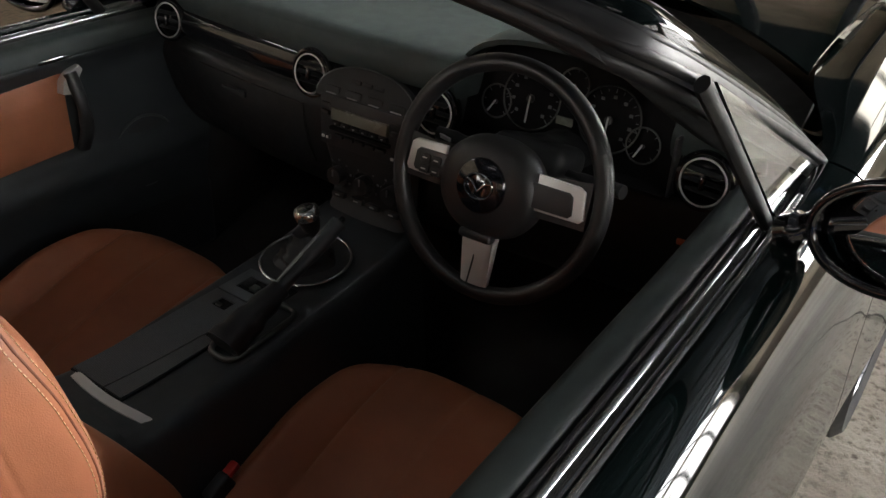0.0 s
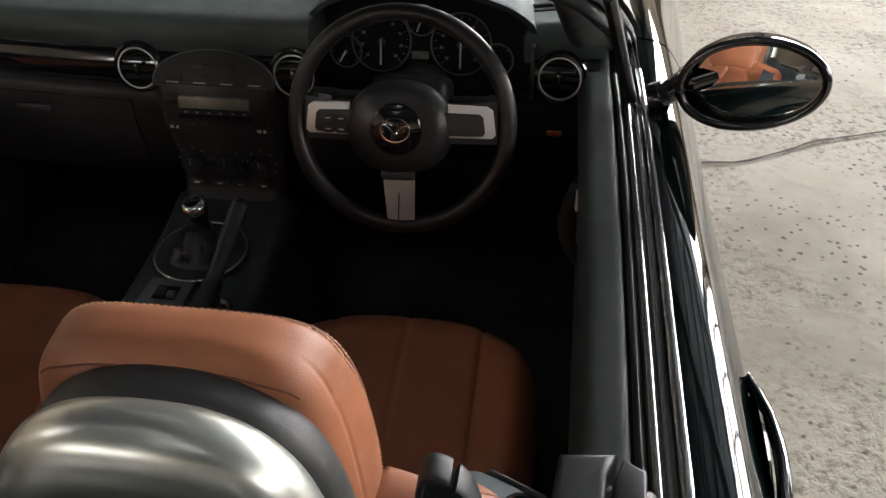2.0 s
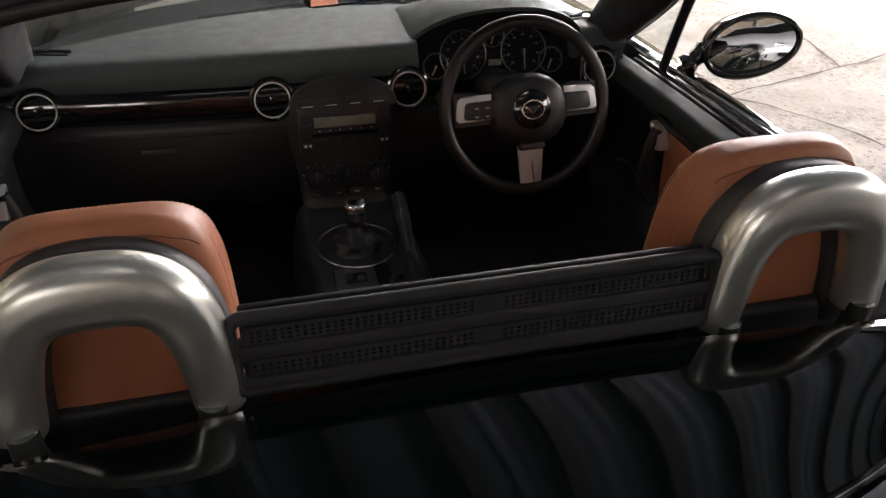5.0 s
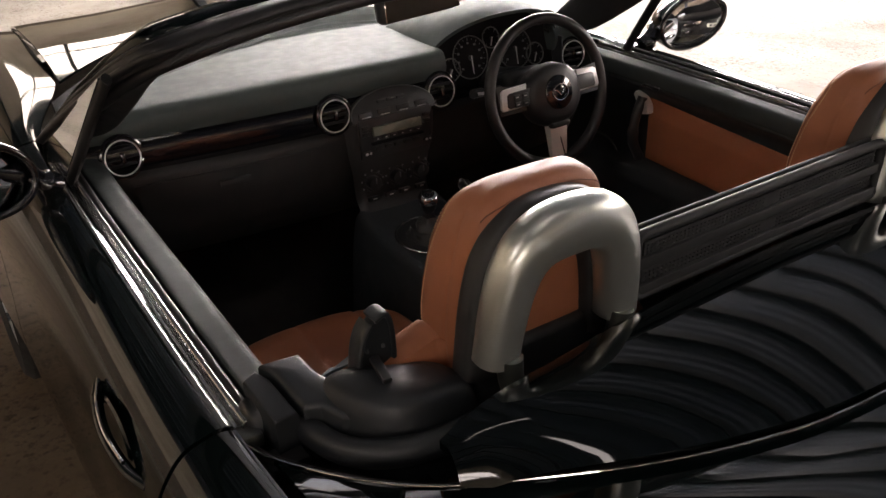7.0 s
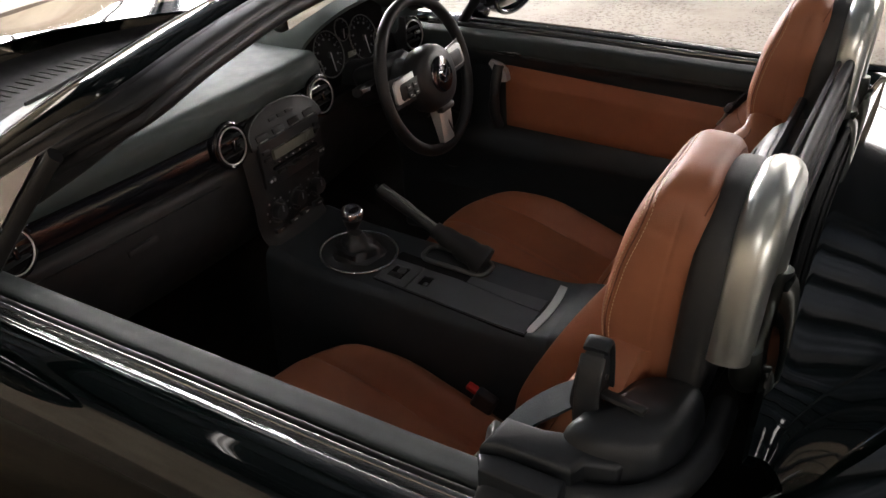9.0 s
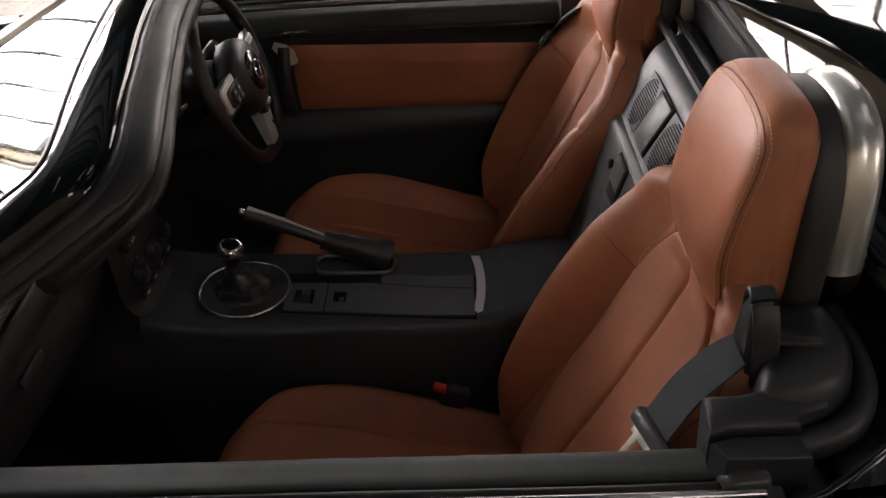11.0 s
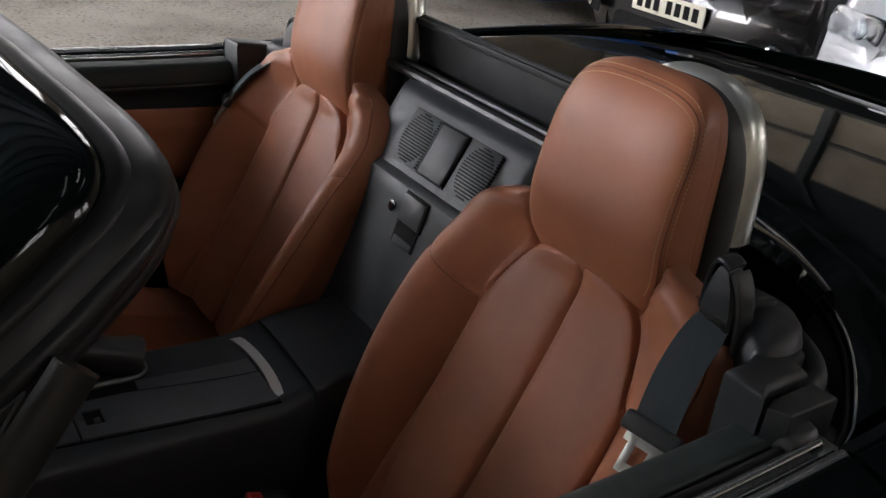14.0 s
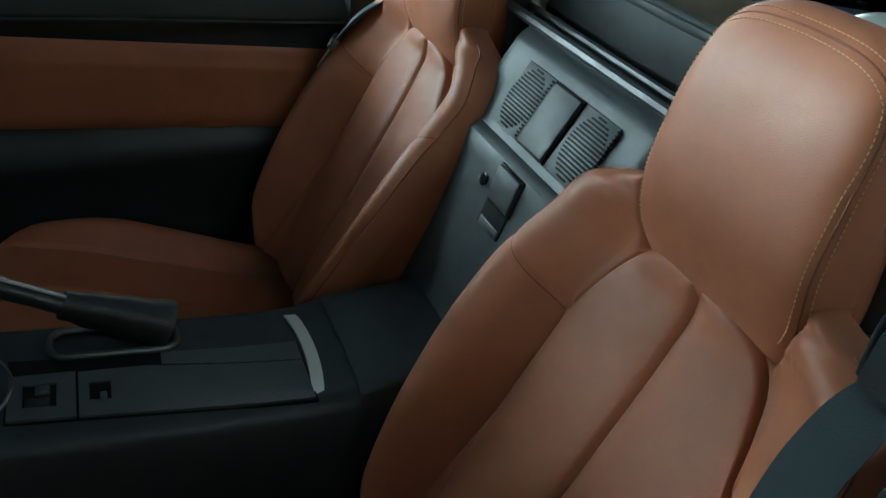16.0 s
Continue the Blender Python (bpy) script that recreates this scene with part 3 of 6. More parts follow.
# front bumper and rear bumper close the body
for name, y0, ys, zs in (("front_bumper", 2.70, (2.76, 2.84, 2.88, 2.85, 2.78), (0.685, 0.60, 0.46, 0.32, 0.20)),
                         ("rear_bumper", -1.60, (-1.52, -1.66, -1.70, -1.68, -1.62), (0.80, 0.70, 0.54, 0.38, 0.24))):
    s = 1 if y0 > 0 else -1
    rows = []
    for i in range(25):
        u = -1 + i / 12
        back = 0.34 * abs(u) ** 2.6
        rows.append([(0.74 * u, y - s * back, z) for y, z in zip(ys, zs)])
    part(name, thick(loft(rows, False), 0.006), PAINT, CAR, smooth=60)
sides("headlamp", box(0.60, 2.62, 0.72, 0.16, 0.16, 0.08, 0.03, 4), LENS, CAR, "clear headlamp")
sides("tail_lamp", box(0.58, -1.60, 0.66, 0.16, 0.06, 0.10, 0.025, 4), RED, CAR, "red tail lamp")


def wheel(cx, cy):
    w = node("wheel", CAR)
    w.location = (cx, cy, 0.306)
    w.rotation_euler = (0, radians(90 if cx > 0 else -90), 0)
    part("tyre", lathe([(0.215, -0.09), (0.28, -0.10), (0.303, -0.08), (0.306, 0), (0.303, 0.08), (0.28, 0.10), (0.215, 0.09), (0.212, 0)][::1] + [(0.215, -0.09)], 40), TYRE, w)
    rim_bm = lathe([(0.214, -0.08), (0.216, 0.085), (0.205, 0.088), (0.19, 0.05), (0.185, -0.06)], 40)
    for k in range(10):
        a = 2 * math.pi * k / 10
        join(rim_bm, box(0, 0, 0, 0.17, 0.025, 0.02, 0.004, m=pose(0, 0, 0, 0, 0, math.degrees(a)) @ pose(0.11, 0, 0.055, 0, 0, 0)))
    join(rim_bm, lathe([(0.05, 0.04), (0.05, 0.065), (0.03, 0.07), (0.001, 0.072)], 24))
    part("rim", rim_bm, ALLOY, w)


for cx, cy in ((0.755, 1.80), (-0.755, 1.80), (0.755, -0.53), (-0.755, -0.53)):
    wheel(cx, cy)
part("underbody", box(0, 0.4, 0.17, 1.50, 3.6, 0.04, 0.02), PLASTIC, CAR)

# windscreen, pillars, header


def screen_point(u, v):
    base = Vector((0.67 * u, 1.43 - 0.27 * u * u, 0.925 - 0.035 * u * u))
    top = Vector((0.578 * u, 0.800 - 0.058 * u * u, 1.204 - 0.030 * u * u))
    p = base.lerp(top, v)
    bulge = math.sin(math.pi * v) * 0.018
    return p + Vector((0, 0.4 * bulge, bulge))


SCREEN = part("windscreen", thick(loft([[screen_point(-1 + i / 16, j / 12) for i in range(33)] for j in range(13)], False), 0.005), GLASS, CAR,
              "clear curved windscreen", smooth=60)
SCREEN.visible_shadow = False
band = part("screen_border", loft([[screen_point(-1 + i / 16, v) + Vector((0, -0.001, -0.007)) for i in range(33)] for v in (0.0, 0.05, 0.10)], False), RUBBER, CAR,
            "black border of the windscreen")
PILLAR = [(.732, 1.20, .880), (.706, 1.03, .972), (.670, .855, 1.063), (.630, .725, 1.132), (.570, .664, 1.168), (.42, .680, 1.188), (.22, .712, 1.200), (0, .726, 1.204)]
pil = spline(PILLAR, 8)
full = pil + [Vector((-p.x, p.y, p.z)) for p in reversed(pil[:-1])]


def offset_path(path, inward, back, down):
    """Shifts the frame's line towards the car's middle, to the rear and downwards."""
    out = []
    for p in path:
        t = min(1.0, abs(p.x) / 0.57)
        s = 1 if p.x > 0 else -1 if p.x < 0 else 0
        k = max(0.0, min(1.0, (abs(p.x) - 0.45) / 0.15))
        out.append(p + Vector((-s * inward * k, -back * (1 - 0.5 * k), -down)))
    return out


def glass_line():
    """The edge of the glass beside each point of the frame's line, with rounded upper corners."""
    line = []
    for p in full:
        s = 1 if p.x > 0 else -1
        if p.z < 1.165 and abs(p.x) > 0.5:
            g = screen_point(s, min(1.0, max(0.0, (p.z - 0.885) / (1.165 - 0.885))))
        else:
            g = screen_point(max(-1, min(1, p.x / 0.578)), 1.0)
        line.append(g + Vector((0, 0, 0.004)))
    for _ in range(14):
        line = [q if i in (0, len(line) - 1) or q.z < 1.06 else (line[i - 1] + q * 2 + line[i + 1]) / 4 for i, q in enumerate(line)]
    return line


GLASS_LINE = glass_line()


def frame_edges(p):
    """The glass edge beside a point of the windscreen frame's line, and its side."""
    g = GLASS_LINE[min(range(len(full)), key=lambda i: (full[i] - p).length)]
    return 1 if p.x > 0 else -1, abs(p.x), g


def frame_strip():
    """The painted rim of the frame beside the glass: pillar, corner and header in one band."""
    rows = []
    for p in full:
        s, ax, g = frame_edges(p)
        mid = g.lerp(p, 0.5) + Vector((s * 0.008 * (ax / 0.6), 0.0, 0.008))
        rows.append(spline([g + Vector((0, 0, -0.012)), g, g.lerp(mid, 0.5) + Vector((0, 0, 0.004)), mid, mid.lerp(p, 0.25) + Vector((0, 0, -0.006)), mid.lerp(p, 0.3) + Vector((0, 0, -0.020))], 3))
    return thick(loft(rows, False), -0.004)


def seal_channel():
    """The black rubber channel that carries the roof seals."""
    rows = []
    for p in full:
        s, ax, g = frame_edges(p)
        mid = g.lerp(p, 0.5) + Vector((s * 0.008 * (ax / 0.6), 0.0, 0.008))
        rows.append(spline([mid.lerp(p, 0.22) + Vector((0, 0, -0.012)), mid.lerp(p, 0.5) + Vector((0, 0, -0.004)), p + Vector((0, -0.003, -0.006)), p + Vector((0, 0, -0.024))], 3))
    return thick(loft(rows, False), -0.004)


def seal_bead(along, lift, radius):
    """A wavy rubber bead on the channel."""
    pts, radii = [], []
    for i, p in enumerate(full):
        s, ax, g = frame_edges(p)
        mid = g.lerp(p, 0.5) + Vector((s * 0.008 * (ax / 0.6), 0.0, 0.008))
        pts.append(mid.lerp(p, along) + Vector((0, 0, lift)))
        radii.append(radius * (1 + 0.12 * noise.noise(p * 14.0)))
    return tube(pts, radii, 12, flat=0.8)


part("screen_frame", frame_strip(), FRAMEPAINT, CAR, "dark green painted rim of the windscreen frame", smooth=60)
part("seal_channel", seal_channel(), SEAL, CAR, "black rubber channel on the screen frame", smooth=60)
part("frame_seal", seal_bead(0.50, -0.006, 0.0085), SEAL, CAR, "soft rubber roof seal on the screen frame", smooth=60)
part("frame_seal", seal_bead(0.98, -0.012, 0.0105), SEAL, CAR, "soft rubber roof seal on the screen frame", smooth=60)
part("glass_moulding", tube([g + Vector((0, 0, 0.003)) for g in GLASS_LINE], 0.004, 8), SEAL, CAR, "glossy black moulding round the glass", smooth=60)
part("frame_seal", tube(offset_path(full, 0.014, 0.002, 0.030), 0.0115, 10), SEAL, CAR, "rubber roof seal on the screen frame", smooth=60)


def pillar_trim():
    """Padded inner trim: from the roof seal inwards to its free edge and forward to the glass."""
    inner = spline([(.640, 1.15, .895), (.622, .97, .945), (.606, .81, 1.033), (.592, .70, 1.105), (.552, .650, 1.150), (.40, .672, 1.168), (.2, .704, 1.180), (0, .718, 1.184)], 8)
    inner = inner + [Vector((-p.x, p.y, p.z)) for p in reversed(inner[:-1])]
    rows = []
    for p, e in zip(full, inner):
        s = 1 if p.x >= 0 else -1
        a = p + Vector((-s * 0.012 if abs(p.x) > 0.5 else 0, 0.004, -0.030))
        v = min(1.0, max(0.0, (p.z - 0.885) / 0.28)) if abs(p.x) > 0.5 else 0.97
        g = screen_point(s * 0.93 if abs(p.x) > 0.5 else p.x / 0.57, min(v, 0.97)) + Vector((0, -0.004, -0.014))
        m = a.lerp(e, 0.5) + Vector((0, -0.006, -0.008))
        n = e.lerp(g, 0.4) + Vector((-s * 0.006 if abs(p.x) > 0.5 else 0, 0, 0.012))
        ring_pts = spline([a, m, e, n, g, a.lerp(g, 0.5) + Vector((0, 0, 0.012))], 3, True)
        rows.append(ring_pts)
    return loft(rows)


part("pillar_trim", pillar_trim(), SOFT, CAR, "black inner trim of the screen frame", smooth=60)
for sgn in (1, -1):
    part("roof_latch", join(box(sgn * 0.47, 0.715, 1.160, 0.075, 0.035, 0.022, 0.006), box(sgn * 0.47, 0.695, 1.154, 0.03, 0.03, 0.014, 0.004)), PLASTIC, CAR, "black roof latch plate")
    visor = box(sgn * 0.30, 0.855, 1.136, 0.33, 0.15, 0.014, 0.006, m=pose(0, 0, 0, -22, 0, 0))
    part("sun_visor", visor, PLASTIC, CAR, "black folded sun visor")
mirror_in = node("rear_view_mirror", CAR, "black interior rear-view mirror on the windscreen")
part("housing", box(0.040, 0.892, 1.112, 0.235, 0.035, 0.07, 0.018, 4, pose(0, 0, 0, -6, 0, 12)), PLASTIC, mirror_in)
part("glass", box(0.044, 0.8735, 1.1135, 0.222, 0.003, 0.058, 0.001, 1, pose(0, 0, 0, -6, 0, 12)), MIRROR, mirror_in)
part("stalk", tube(spline([(0.033, 0.905, 1.120), (0.020, 0.930, 1.135), (0.012, 0.945, 1.150)], 6), 0.009, 8), PLASTIC, mirror_in)

# cowl and wipers
rows = []
for i in range(33):
    u = -1 + i / 16
    a, b = screen_point(u, 0.0), Vector((0.655 * u, 1.82 - 0.45 * abs(u) ** 2.2, 0.905))
    rows.append([a.lerp(b, t) + Vector((0, 0, -0.022 * math.sin(math.pi * t) - 0.004)) for t in (0, 0.25, 0.5, 0.75, 1)])
part("cowl", thick(loft(rows, False), -0.006), COWLMAT, CAR, "black plastic cowl below the windscreen")
bm = bmesh.new()
for i in range(46):
    u = -0.82 + 1.64 * i / 45
    p = screen_point(u, 0).lerp(Vector((0.655 * u, 1.82 - 0.45 * abs(u) ** 2.2, 0.905)), 0.55)
    join(bm, box(p.x, p.y, p.z - 0.02, 0.006, 0.08, 0.006, 0))
part("cowl_grille", bm, COWLMAT, CAR, "slatted black air grille in the cowl")
for x0, x1 in ((-0.15, 0.42), (0.28, -0.28)):
    arm = [screen_point(x0 / 0.67, 0.0) + Vector((0, 0.03, 0.0)), screen_point((x0 * 0.6 + x1 * 0.4) / 0.67, 0.06) + Vector((0, 0.012, 0.02)), screen_point(x1 / 0.67, 0.05) + Vector((0, 0.01, 0.016))]
    w = part("wiper", tube(spline(arm, 8), [0.008] * 9 + [0.005] * 8, 8), PLASTIC, CAR, "black wiper arm and blade")

# doors
DOOR_Y0, DOOR_Y1 = 0.10, 1.15


def belt(y):
    return ease(SIDE_Y, [s[0][0] for s in SIDE], y), ease(SIDE_Y, [s[0][1] for s in SIDE], y)


# Added, unseen black panels that hide bright surfaces showing through the open shell.
part("well_liner", box(0, -0.36, 0.62, 1.36, 0.012, 0.42, 0.003), CARPET, CAR, "added black panel closing the roof well")
part("well_blank", box(0, -0.14, 0.60, 1.30, 0.42, 0.012, 0.003), CARPET, CAR, "added black panel closing the space behind the seats")


def make_door(sgn):
    d = node("door", CAR, "closed door with tan leather panel and black trim")

    def put(name, bm, mat, label="", smooth=45.0):
        if sgn < 0:
            other = mirrored(bm)
            bm.free()
            bm = other
        return part(name, bm, mat, d, label, smooth=smooth)
    put("outer_skin", side_panel(DOOR_Y0 + 0.002, DOOR_Y1 - 0.002, 16), PAINT, "glossy dark green door skin", 50)
    ys = np.linspace(DOOR_Y0 + 0.0, 1.02, 25)
    # belt line: outer moulding, window slot, inner seal
    rows = []
    for y in ys:
        bx, bz = belt(y)
        profile = [(-0.0245, -0.012), (-0.0240, -0.001), (-0.0215, 0.0045), (-0.0175, 0.0062), (-0.0130, 0.0030), (-0.0105, -0.004), (-0.0060, -0.0055), (-0.0020, -0.003),
                   (0.0010, 0.006), (0.0050, 0.0105), (0.0095, 0.0108), (0.0145, 0.0080), (0.0180, 0.004), (0.0205, -0.003)]
        rows.append(spline([(bx + u, y, bz + w) for u, w in profile], 4))
    put("belt_moulding", thick(loft(rows, False), 0.002), MOULDING, "satin black belt moulding with two ridges", 60)
    put("inner_seal", tube([(belt(y)[0] - 0.031, y, belt(y)[1] - 0.004) for y in ys], 0.0055, 8), SEAL, "rubber window seal")
    put("window_slot", thick(loft([[(belt(y)[0] - 0.045, y, belt(y)[1] - 0.02) for y in ys], [(belt(y)[0], y, belt(y)[1] - 0.02) for y in ys]], False), 0.004), RUBBER)
    rows, pads = [], []
    for y in np.linspace(DOOR_Y0 + 0.01, 1.13, 27):
        bx, bz = belt(min(y, 1.02))
        x0 = bx - 0.0395
        pads.append(spline([(x0, y, bz - 0.012), (x0 - 0.003, y, bz - 0.001), (x0 - 0.020, y, bz - 0.001), (x0 - 0.044, y, bz - 0.007), (x0 - 0.054, y, bz - 0.034), (x0 - 0.050, y, bz - 0.044)], 4))
        rows.append(spline([(x0 - 0.044, y, bz - 0.036), (x0 - 0.052, y, bz - 0.046), (0.670, y, 0.79), (0.678, y, 0.74),
                            (0.678, y, 0.62), (0.662, y, 0.585), (0.655, y, 0.55), (0.672, y, 0.50), (0.69, y, 0.36), (0.695, y, 0.20)], 3))
    put("door_top_pad", thick(loft(pads, False), 0.004), PADTOP, "grained grey pad along the door top", 60)
    put("door_card", thick(loft(rows, False), 0.004), GREYTRIM, "charcoal plastic inner door trim", 60)
    # the tan insert, padded, with a seam line
    rows = []
    top = lambda y: 0.752 + (y - 0.2) * 0.078
    bot = lambda y: 0.606 + (y - 0.37) * 0.06
    for y in np.linspace(0.16, 0.775, 40):
        r = []
        for j in range(15):
            t = j / 14
            e = min(1.0, 6 * min(t, 1 - t, (y - 0.155) / 0.6, (0.78 - y) / 0.6 * 1.2) + 0.12)
            r.append((0.672 - 0.016 * math.sqrt(e) + 0.005 * math.exp(-((t - 0.86) / 0.03) ** 2), y, bot(y) + (top(y) - bot(y)) * t))
        rows.append(r)
    put("leather_panel", thick(loft(rows, False), -0.006), TAN, "padded tan leather door panel", 70)
    # pull handle at the front of the insert
    put("grip", tube(spline([(0.668, 0.80, 0.625), (0.635, 0.795, 0.68), (0.632, 0.79, 0.74), (0.648, 0.785, 0.80)], 6), 0.015, 10, flat=0.8), PLASTIC, "black door pull")
    put("grip_cap", plate([(-0.026, -0.022), (-0.006, -0.026), (0.010, -0.004), (0.026, 0.020), (0.020, 0.030), (-0.002, 0.020), (-0.020, 0.004)], 0.026, pose(0.642, 0.785, 0.782, 90, 0, 90), 0.005), SILVERTRIM, "silver cap of the door pull")
    # latch lever in its recess
    put("latch_recess", box(0.660, 0.765, 0.842, 0.020, 0.16, 0.042, 0.006, 3), PIANO, "black recess of the door latch")
    put("latch_lever", tube(spline([(0.654, 0.835, 0.842), (0.648, 0.78, 0.836), (0.648, 0.73, 0.835), (0.655, 0.695, 0.838)], 6), 0.0075, 10), CHROME, "chrome door latch lever")
    put("lock_button", box(0.655, 0.70, 0.853, 0.012, 0.022, 0.016, 0.004), DARKSILVER)
    # speaker
    put("speaker_ring", lathe([(0.078, 0.0), (0.084, 0.006), (0.088, 0.006), (0.09, 0.0)], 40, pose(0.682, 0.96, 0.56, 0, -90, 0)), DARKSILVER, "dark silver speaker ring")
    put("speaker_grille", lathe([(0.08, 0.0), (0.07, 0.005), (0.03, 0.008), (0.001, 0.009)], 40, pose(0.682, 0.96, 0.56, 0, -90, 0)), PLASTIC)
    # quarter post and small glass
    post = [(0.720, 0.925, 0.880), (0.700, 0.865, 0.955), (0.678, 0.795, 1.04), (0.660, 0.735, 1.108)]
    put("window_post", tube(spline(post, 6), 0.0095, 8, flat=1.3, up=(0, 1, 0)), RUBBER, "black window channel post")
    tri = bmesh.new()
    tri.faces.new([tri.verts.new(p) for p in ((0.722, 0.94, 0.885), (0.722, 1.17, 0.89), (0.664, 0.76, 1.105))])
    put("quarter_glass", thick(tri, 0.004), GLASS, "small fixed quarter glass").visible_shadow = False
    # outside handle
    put("handle_recess", lathe([(0.001, 0.002), (0.04, 0.001), (0.055, 0.003), (0.06, 0.0)], 24, pose(0.842, 0.27, 0.785, 0, 82, 0) @ Matrix.Diagonal((0.6, 1.3, 1, 1))), PAINT)
    put("door_handle", tube(spline([(0.836, 0.355, 0.806), (0.848, 0.32, 0.804), (0.857, 0.26, 0.798), (0.853, 0.19, 0.788), (0.838, 0.145, 0.782)], 6), 0.008, 10, flat=0.7), PAINT, "glossy door handle with bright edge")
    put("handle_edge", tube(spline([(0.836, 0.352, 0.815), (0.850, 0.31, 0.811), (0.858, 0.25, 0.805), (0.853, 0.19, 0.795)], 6), 0.0028, 8), CHROME, "bright strip on the handle")
    # mirror
    return d


for sgn in (1, -1):
    make_door(sgn)


def make_mirror(sgn):
    w = node("door_mirror", CAR, "glossy oval door mirror on a short stalk")
    rows = []
    for i in range(13):
        t = i / 12
        r = math.sqrt(max(0.0, 1 - (max(0.0, t - 0.12) / 0.88) ** 2.2))
        r = r if t > 0.12 else 0.985 + 0.015 * t / 0.12
        y = 0.845 + 0.115 * t
        rows.append([(0.884 + 0.107 * r * math.cos(a) * (1 + 0.06 * math.cos(a)), y, 0.943 + 0.070 * r * math.sin(a) + 0.012 * r * math.cos(a)) for a in np.linspace(0, 2 * math.pi, 37)[:-1]])
    shell = loft(rows, True, False)
    glass = bmesh.new()
    g = []
    for rr in (0.92, 0.6, 0.3):
        g.append([(0.884 + 0.107 * rr * math.cos(a) * (1 + 0.06 * math.cos(a)), 0.853 + 0.004 * rr * rr, 0.943 + 0.070 * rr * math.sin(a) + 0.012 * rr * math.cos(a)) for a in np.linspace(0, 2 * math.pi, 37)[:-1]])
    glass.free()
    glass = loft(g, True, True)
    rim_bm = tube([(0.884 + 0.107 * 0.955 * math.cos(a) * (1 + 0.06 * math.cos(a)), 0.847, 0.943 + 0.070 * 0.955 * math.sin(a) + 0.0115 * math.cos(a)) for a in np.linspace(0, 2 * math.pi, 41)[:-1]], 0.007, 8, True, up=(0, 1, 0))
    stalk = tube(spline([(0.752, 0.90, 0.893), (0.772, 0.895, 0.905), (0.80, 0.90, 0.925), (0.84, 0.905, 0.94)], 6), [0.032] * 6 + [0.024] * 6 + [0.03] * 7, 12, flat=0.7)
    turn = Matrix.Translation((0.882, 0.87, 0.945)) @ pose(0, 0, 0, -3, 0, -11) @ Matrix.Translation((-0.882, -0.87, -0.945))
    extra = Matrix.Translation((0.882, 0.862, 0.945)) @ pose(0, 0, 0, -3, 0, -9) @ Matrix.Translation((-0.882, -0.853, -0.945))
    bmesh.ops.transform(glass, matrix=turn @ extra, verts=glass.verts)
    for b in (shell, rim_bm):
        bmesh.ops.transform(b, matrix=turn, verts=b.verts)
    for name, bm, mat, lab in (("shell", shell, PAINT, ""), ("glass", glass, MIRROR, "mirror glass"), ("rim", rim_bm, PIANO, ""), ("stalk", stalk, PIANO, "")):
        if sgn < 0:
            o = mirrored(bm)
            bm.free()
            bm = o
        part(name, bm, mat, w, lab, smooth=60)


for sgn in (1, -1):
    make_mirror(sgn)

# ---- the car: cabin ----


def ring(cx, cy, cz, r, t, m=None, n=40, flat=1.0):
    """A round bead in the x-z plane, turned by m about its middle."""
    pts = [Vector((r * math.cos(a), 0, r * math.sin(a))) for a in np.linspace(0, 2 * math.pi, n + 1)[:-1]]
    bm = tube(pts, t, 8, True, flat, up=(0, 1, 0))
    bmesh.ops.transform(bm, matrix=Matrix.Translation((cx, cy, cz)) @ (m or Matrix()), verts=bm.verts)
    return bm


def disc(cx, cy, cz, r, depth, m=None, n=32, dish=0.0):
    """A disc facing -y."""
    bm = lathe([(r, -depth), (r, -0.001), (r * 0.97, 0.0), (r * 0.5, -dish * 0.75), (0.0005, -dish)], n, Matrix.Rotation(radians(90), 4, "X"))
    bmesh.ops.transform(bm, matrix=Matrix.Translation((cx, cy, cz)) @ (m or Matrix()), verts=bm.verts)
    return bm


# floor pan, tunnel sides
part("floor_carpet", thick(loft([[(x, y, z) for x in (-0.70, -0.4, 0, 0.4, 0.70)] for y, z in ((0.05, 0.24), (0.5, 0.21), (1.1, 0.21), (1.45, 0.34), (1.62, 0.62))], False), 0.01), CARPET, CAR, "black carpeted floor")
for sgn in (1, -1):
    part("sill_trim", box(sgn * 0.715, 0.62, 0.33, 0.06, 1.06, 0.20, 0.02, 3), PLASTIC, CAR, "black sill trim")
    part("footwell_wall", thick(loft([[(sgn * 0.70, y, z) for z in (0.2, 0.5, 0.86)] for y in (1.0, 1.3, 1.6)], False), 0.01), CARPET, CAR)

# dashboard
Y_REAR = lambda x: 0.988 + 0.045 * (x / 0.6) ** 2
Y_FAR = lambda x: 1.43 - 0.27 * (x / 0.67) ** 2


def dash_top():
    rows = []
    for i in range(109):
        x = -0.675 + 1.35 * i / 108
        under = max(0.0, min(1.0, (0.193 - abs(x - 0.357)) / 0.014))
        r, f = Y_REAR(x) + 0.085 * under, Y_FAR(x)
        drop = 0.012 * (abs(x) / 0.67) ** 2
        pts = [(x, r + 0.006, 0.896), (x, r - 0.001, 0.910), (x, r - 0.003, 0.930 - drop * 0.5), (x, r + 0.003, 0.946 - drop), (x, r + 0.016, 0.9535 - drop),
               (x, r + (f - r) * 0.22, 0.9545 - drop), (x, r + (f - r) * 0.50, 0.9540 - drop), (x, r + (f - r) * 0.76, 0.9510 - drop), (x, f - 0.01, 0.938 - drop), (x, f + 0.03, 0.905)]
        rows.append(spline(pts, 4))
    return thick(loft(rows, False), -0.01)


DASH = node("dashboard", CAR, "dark dashboard with a gloss black band")
part("dash_top", dash_top(), DASHTOP, DASH, "dark grained dashboard top", smooth=70)


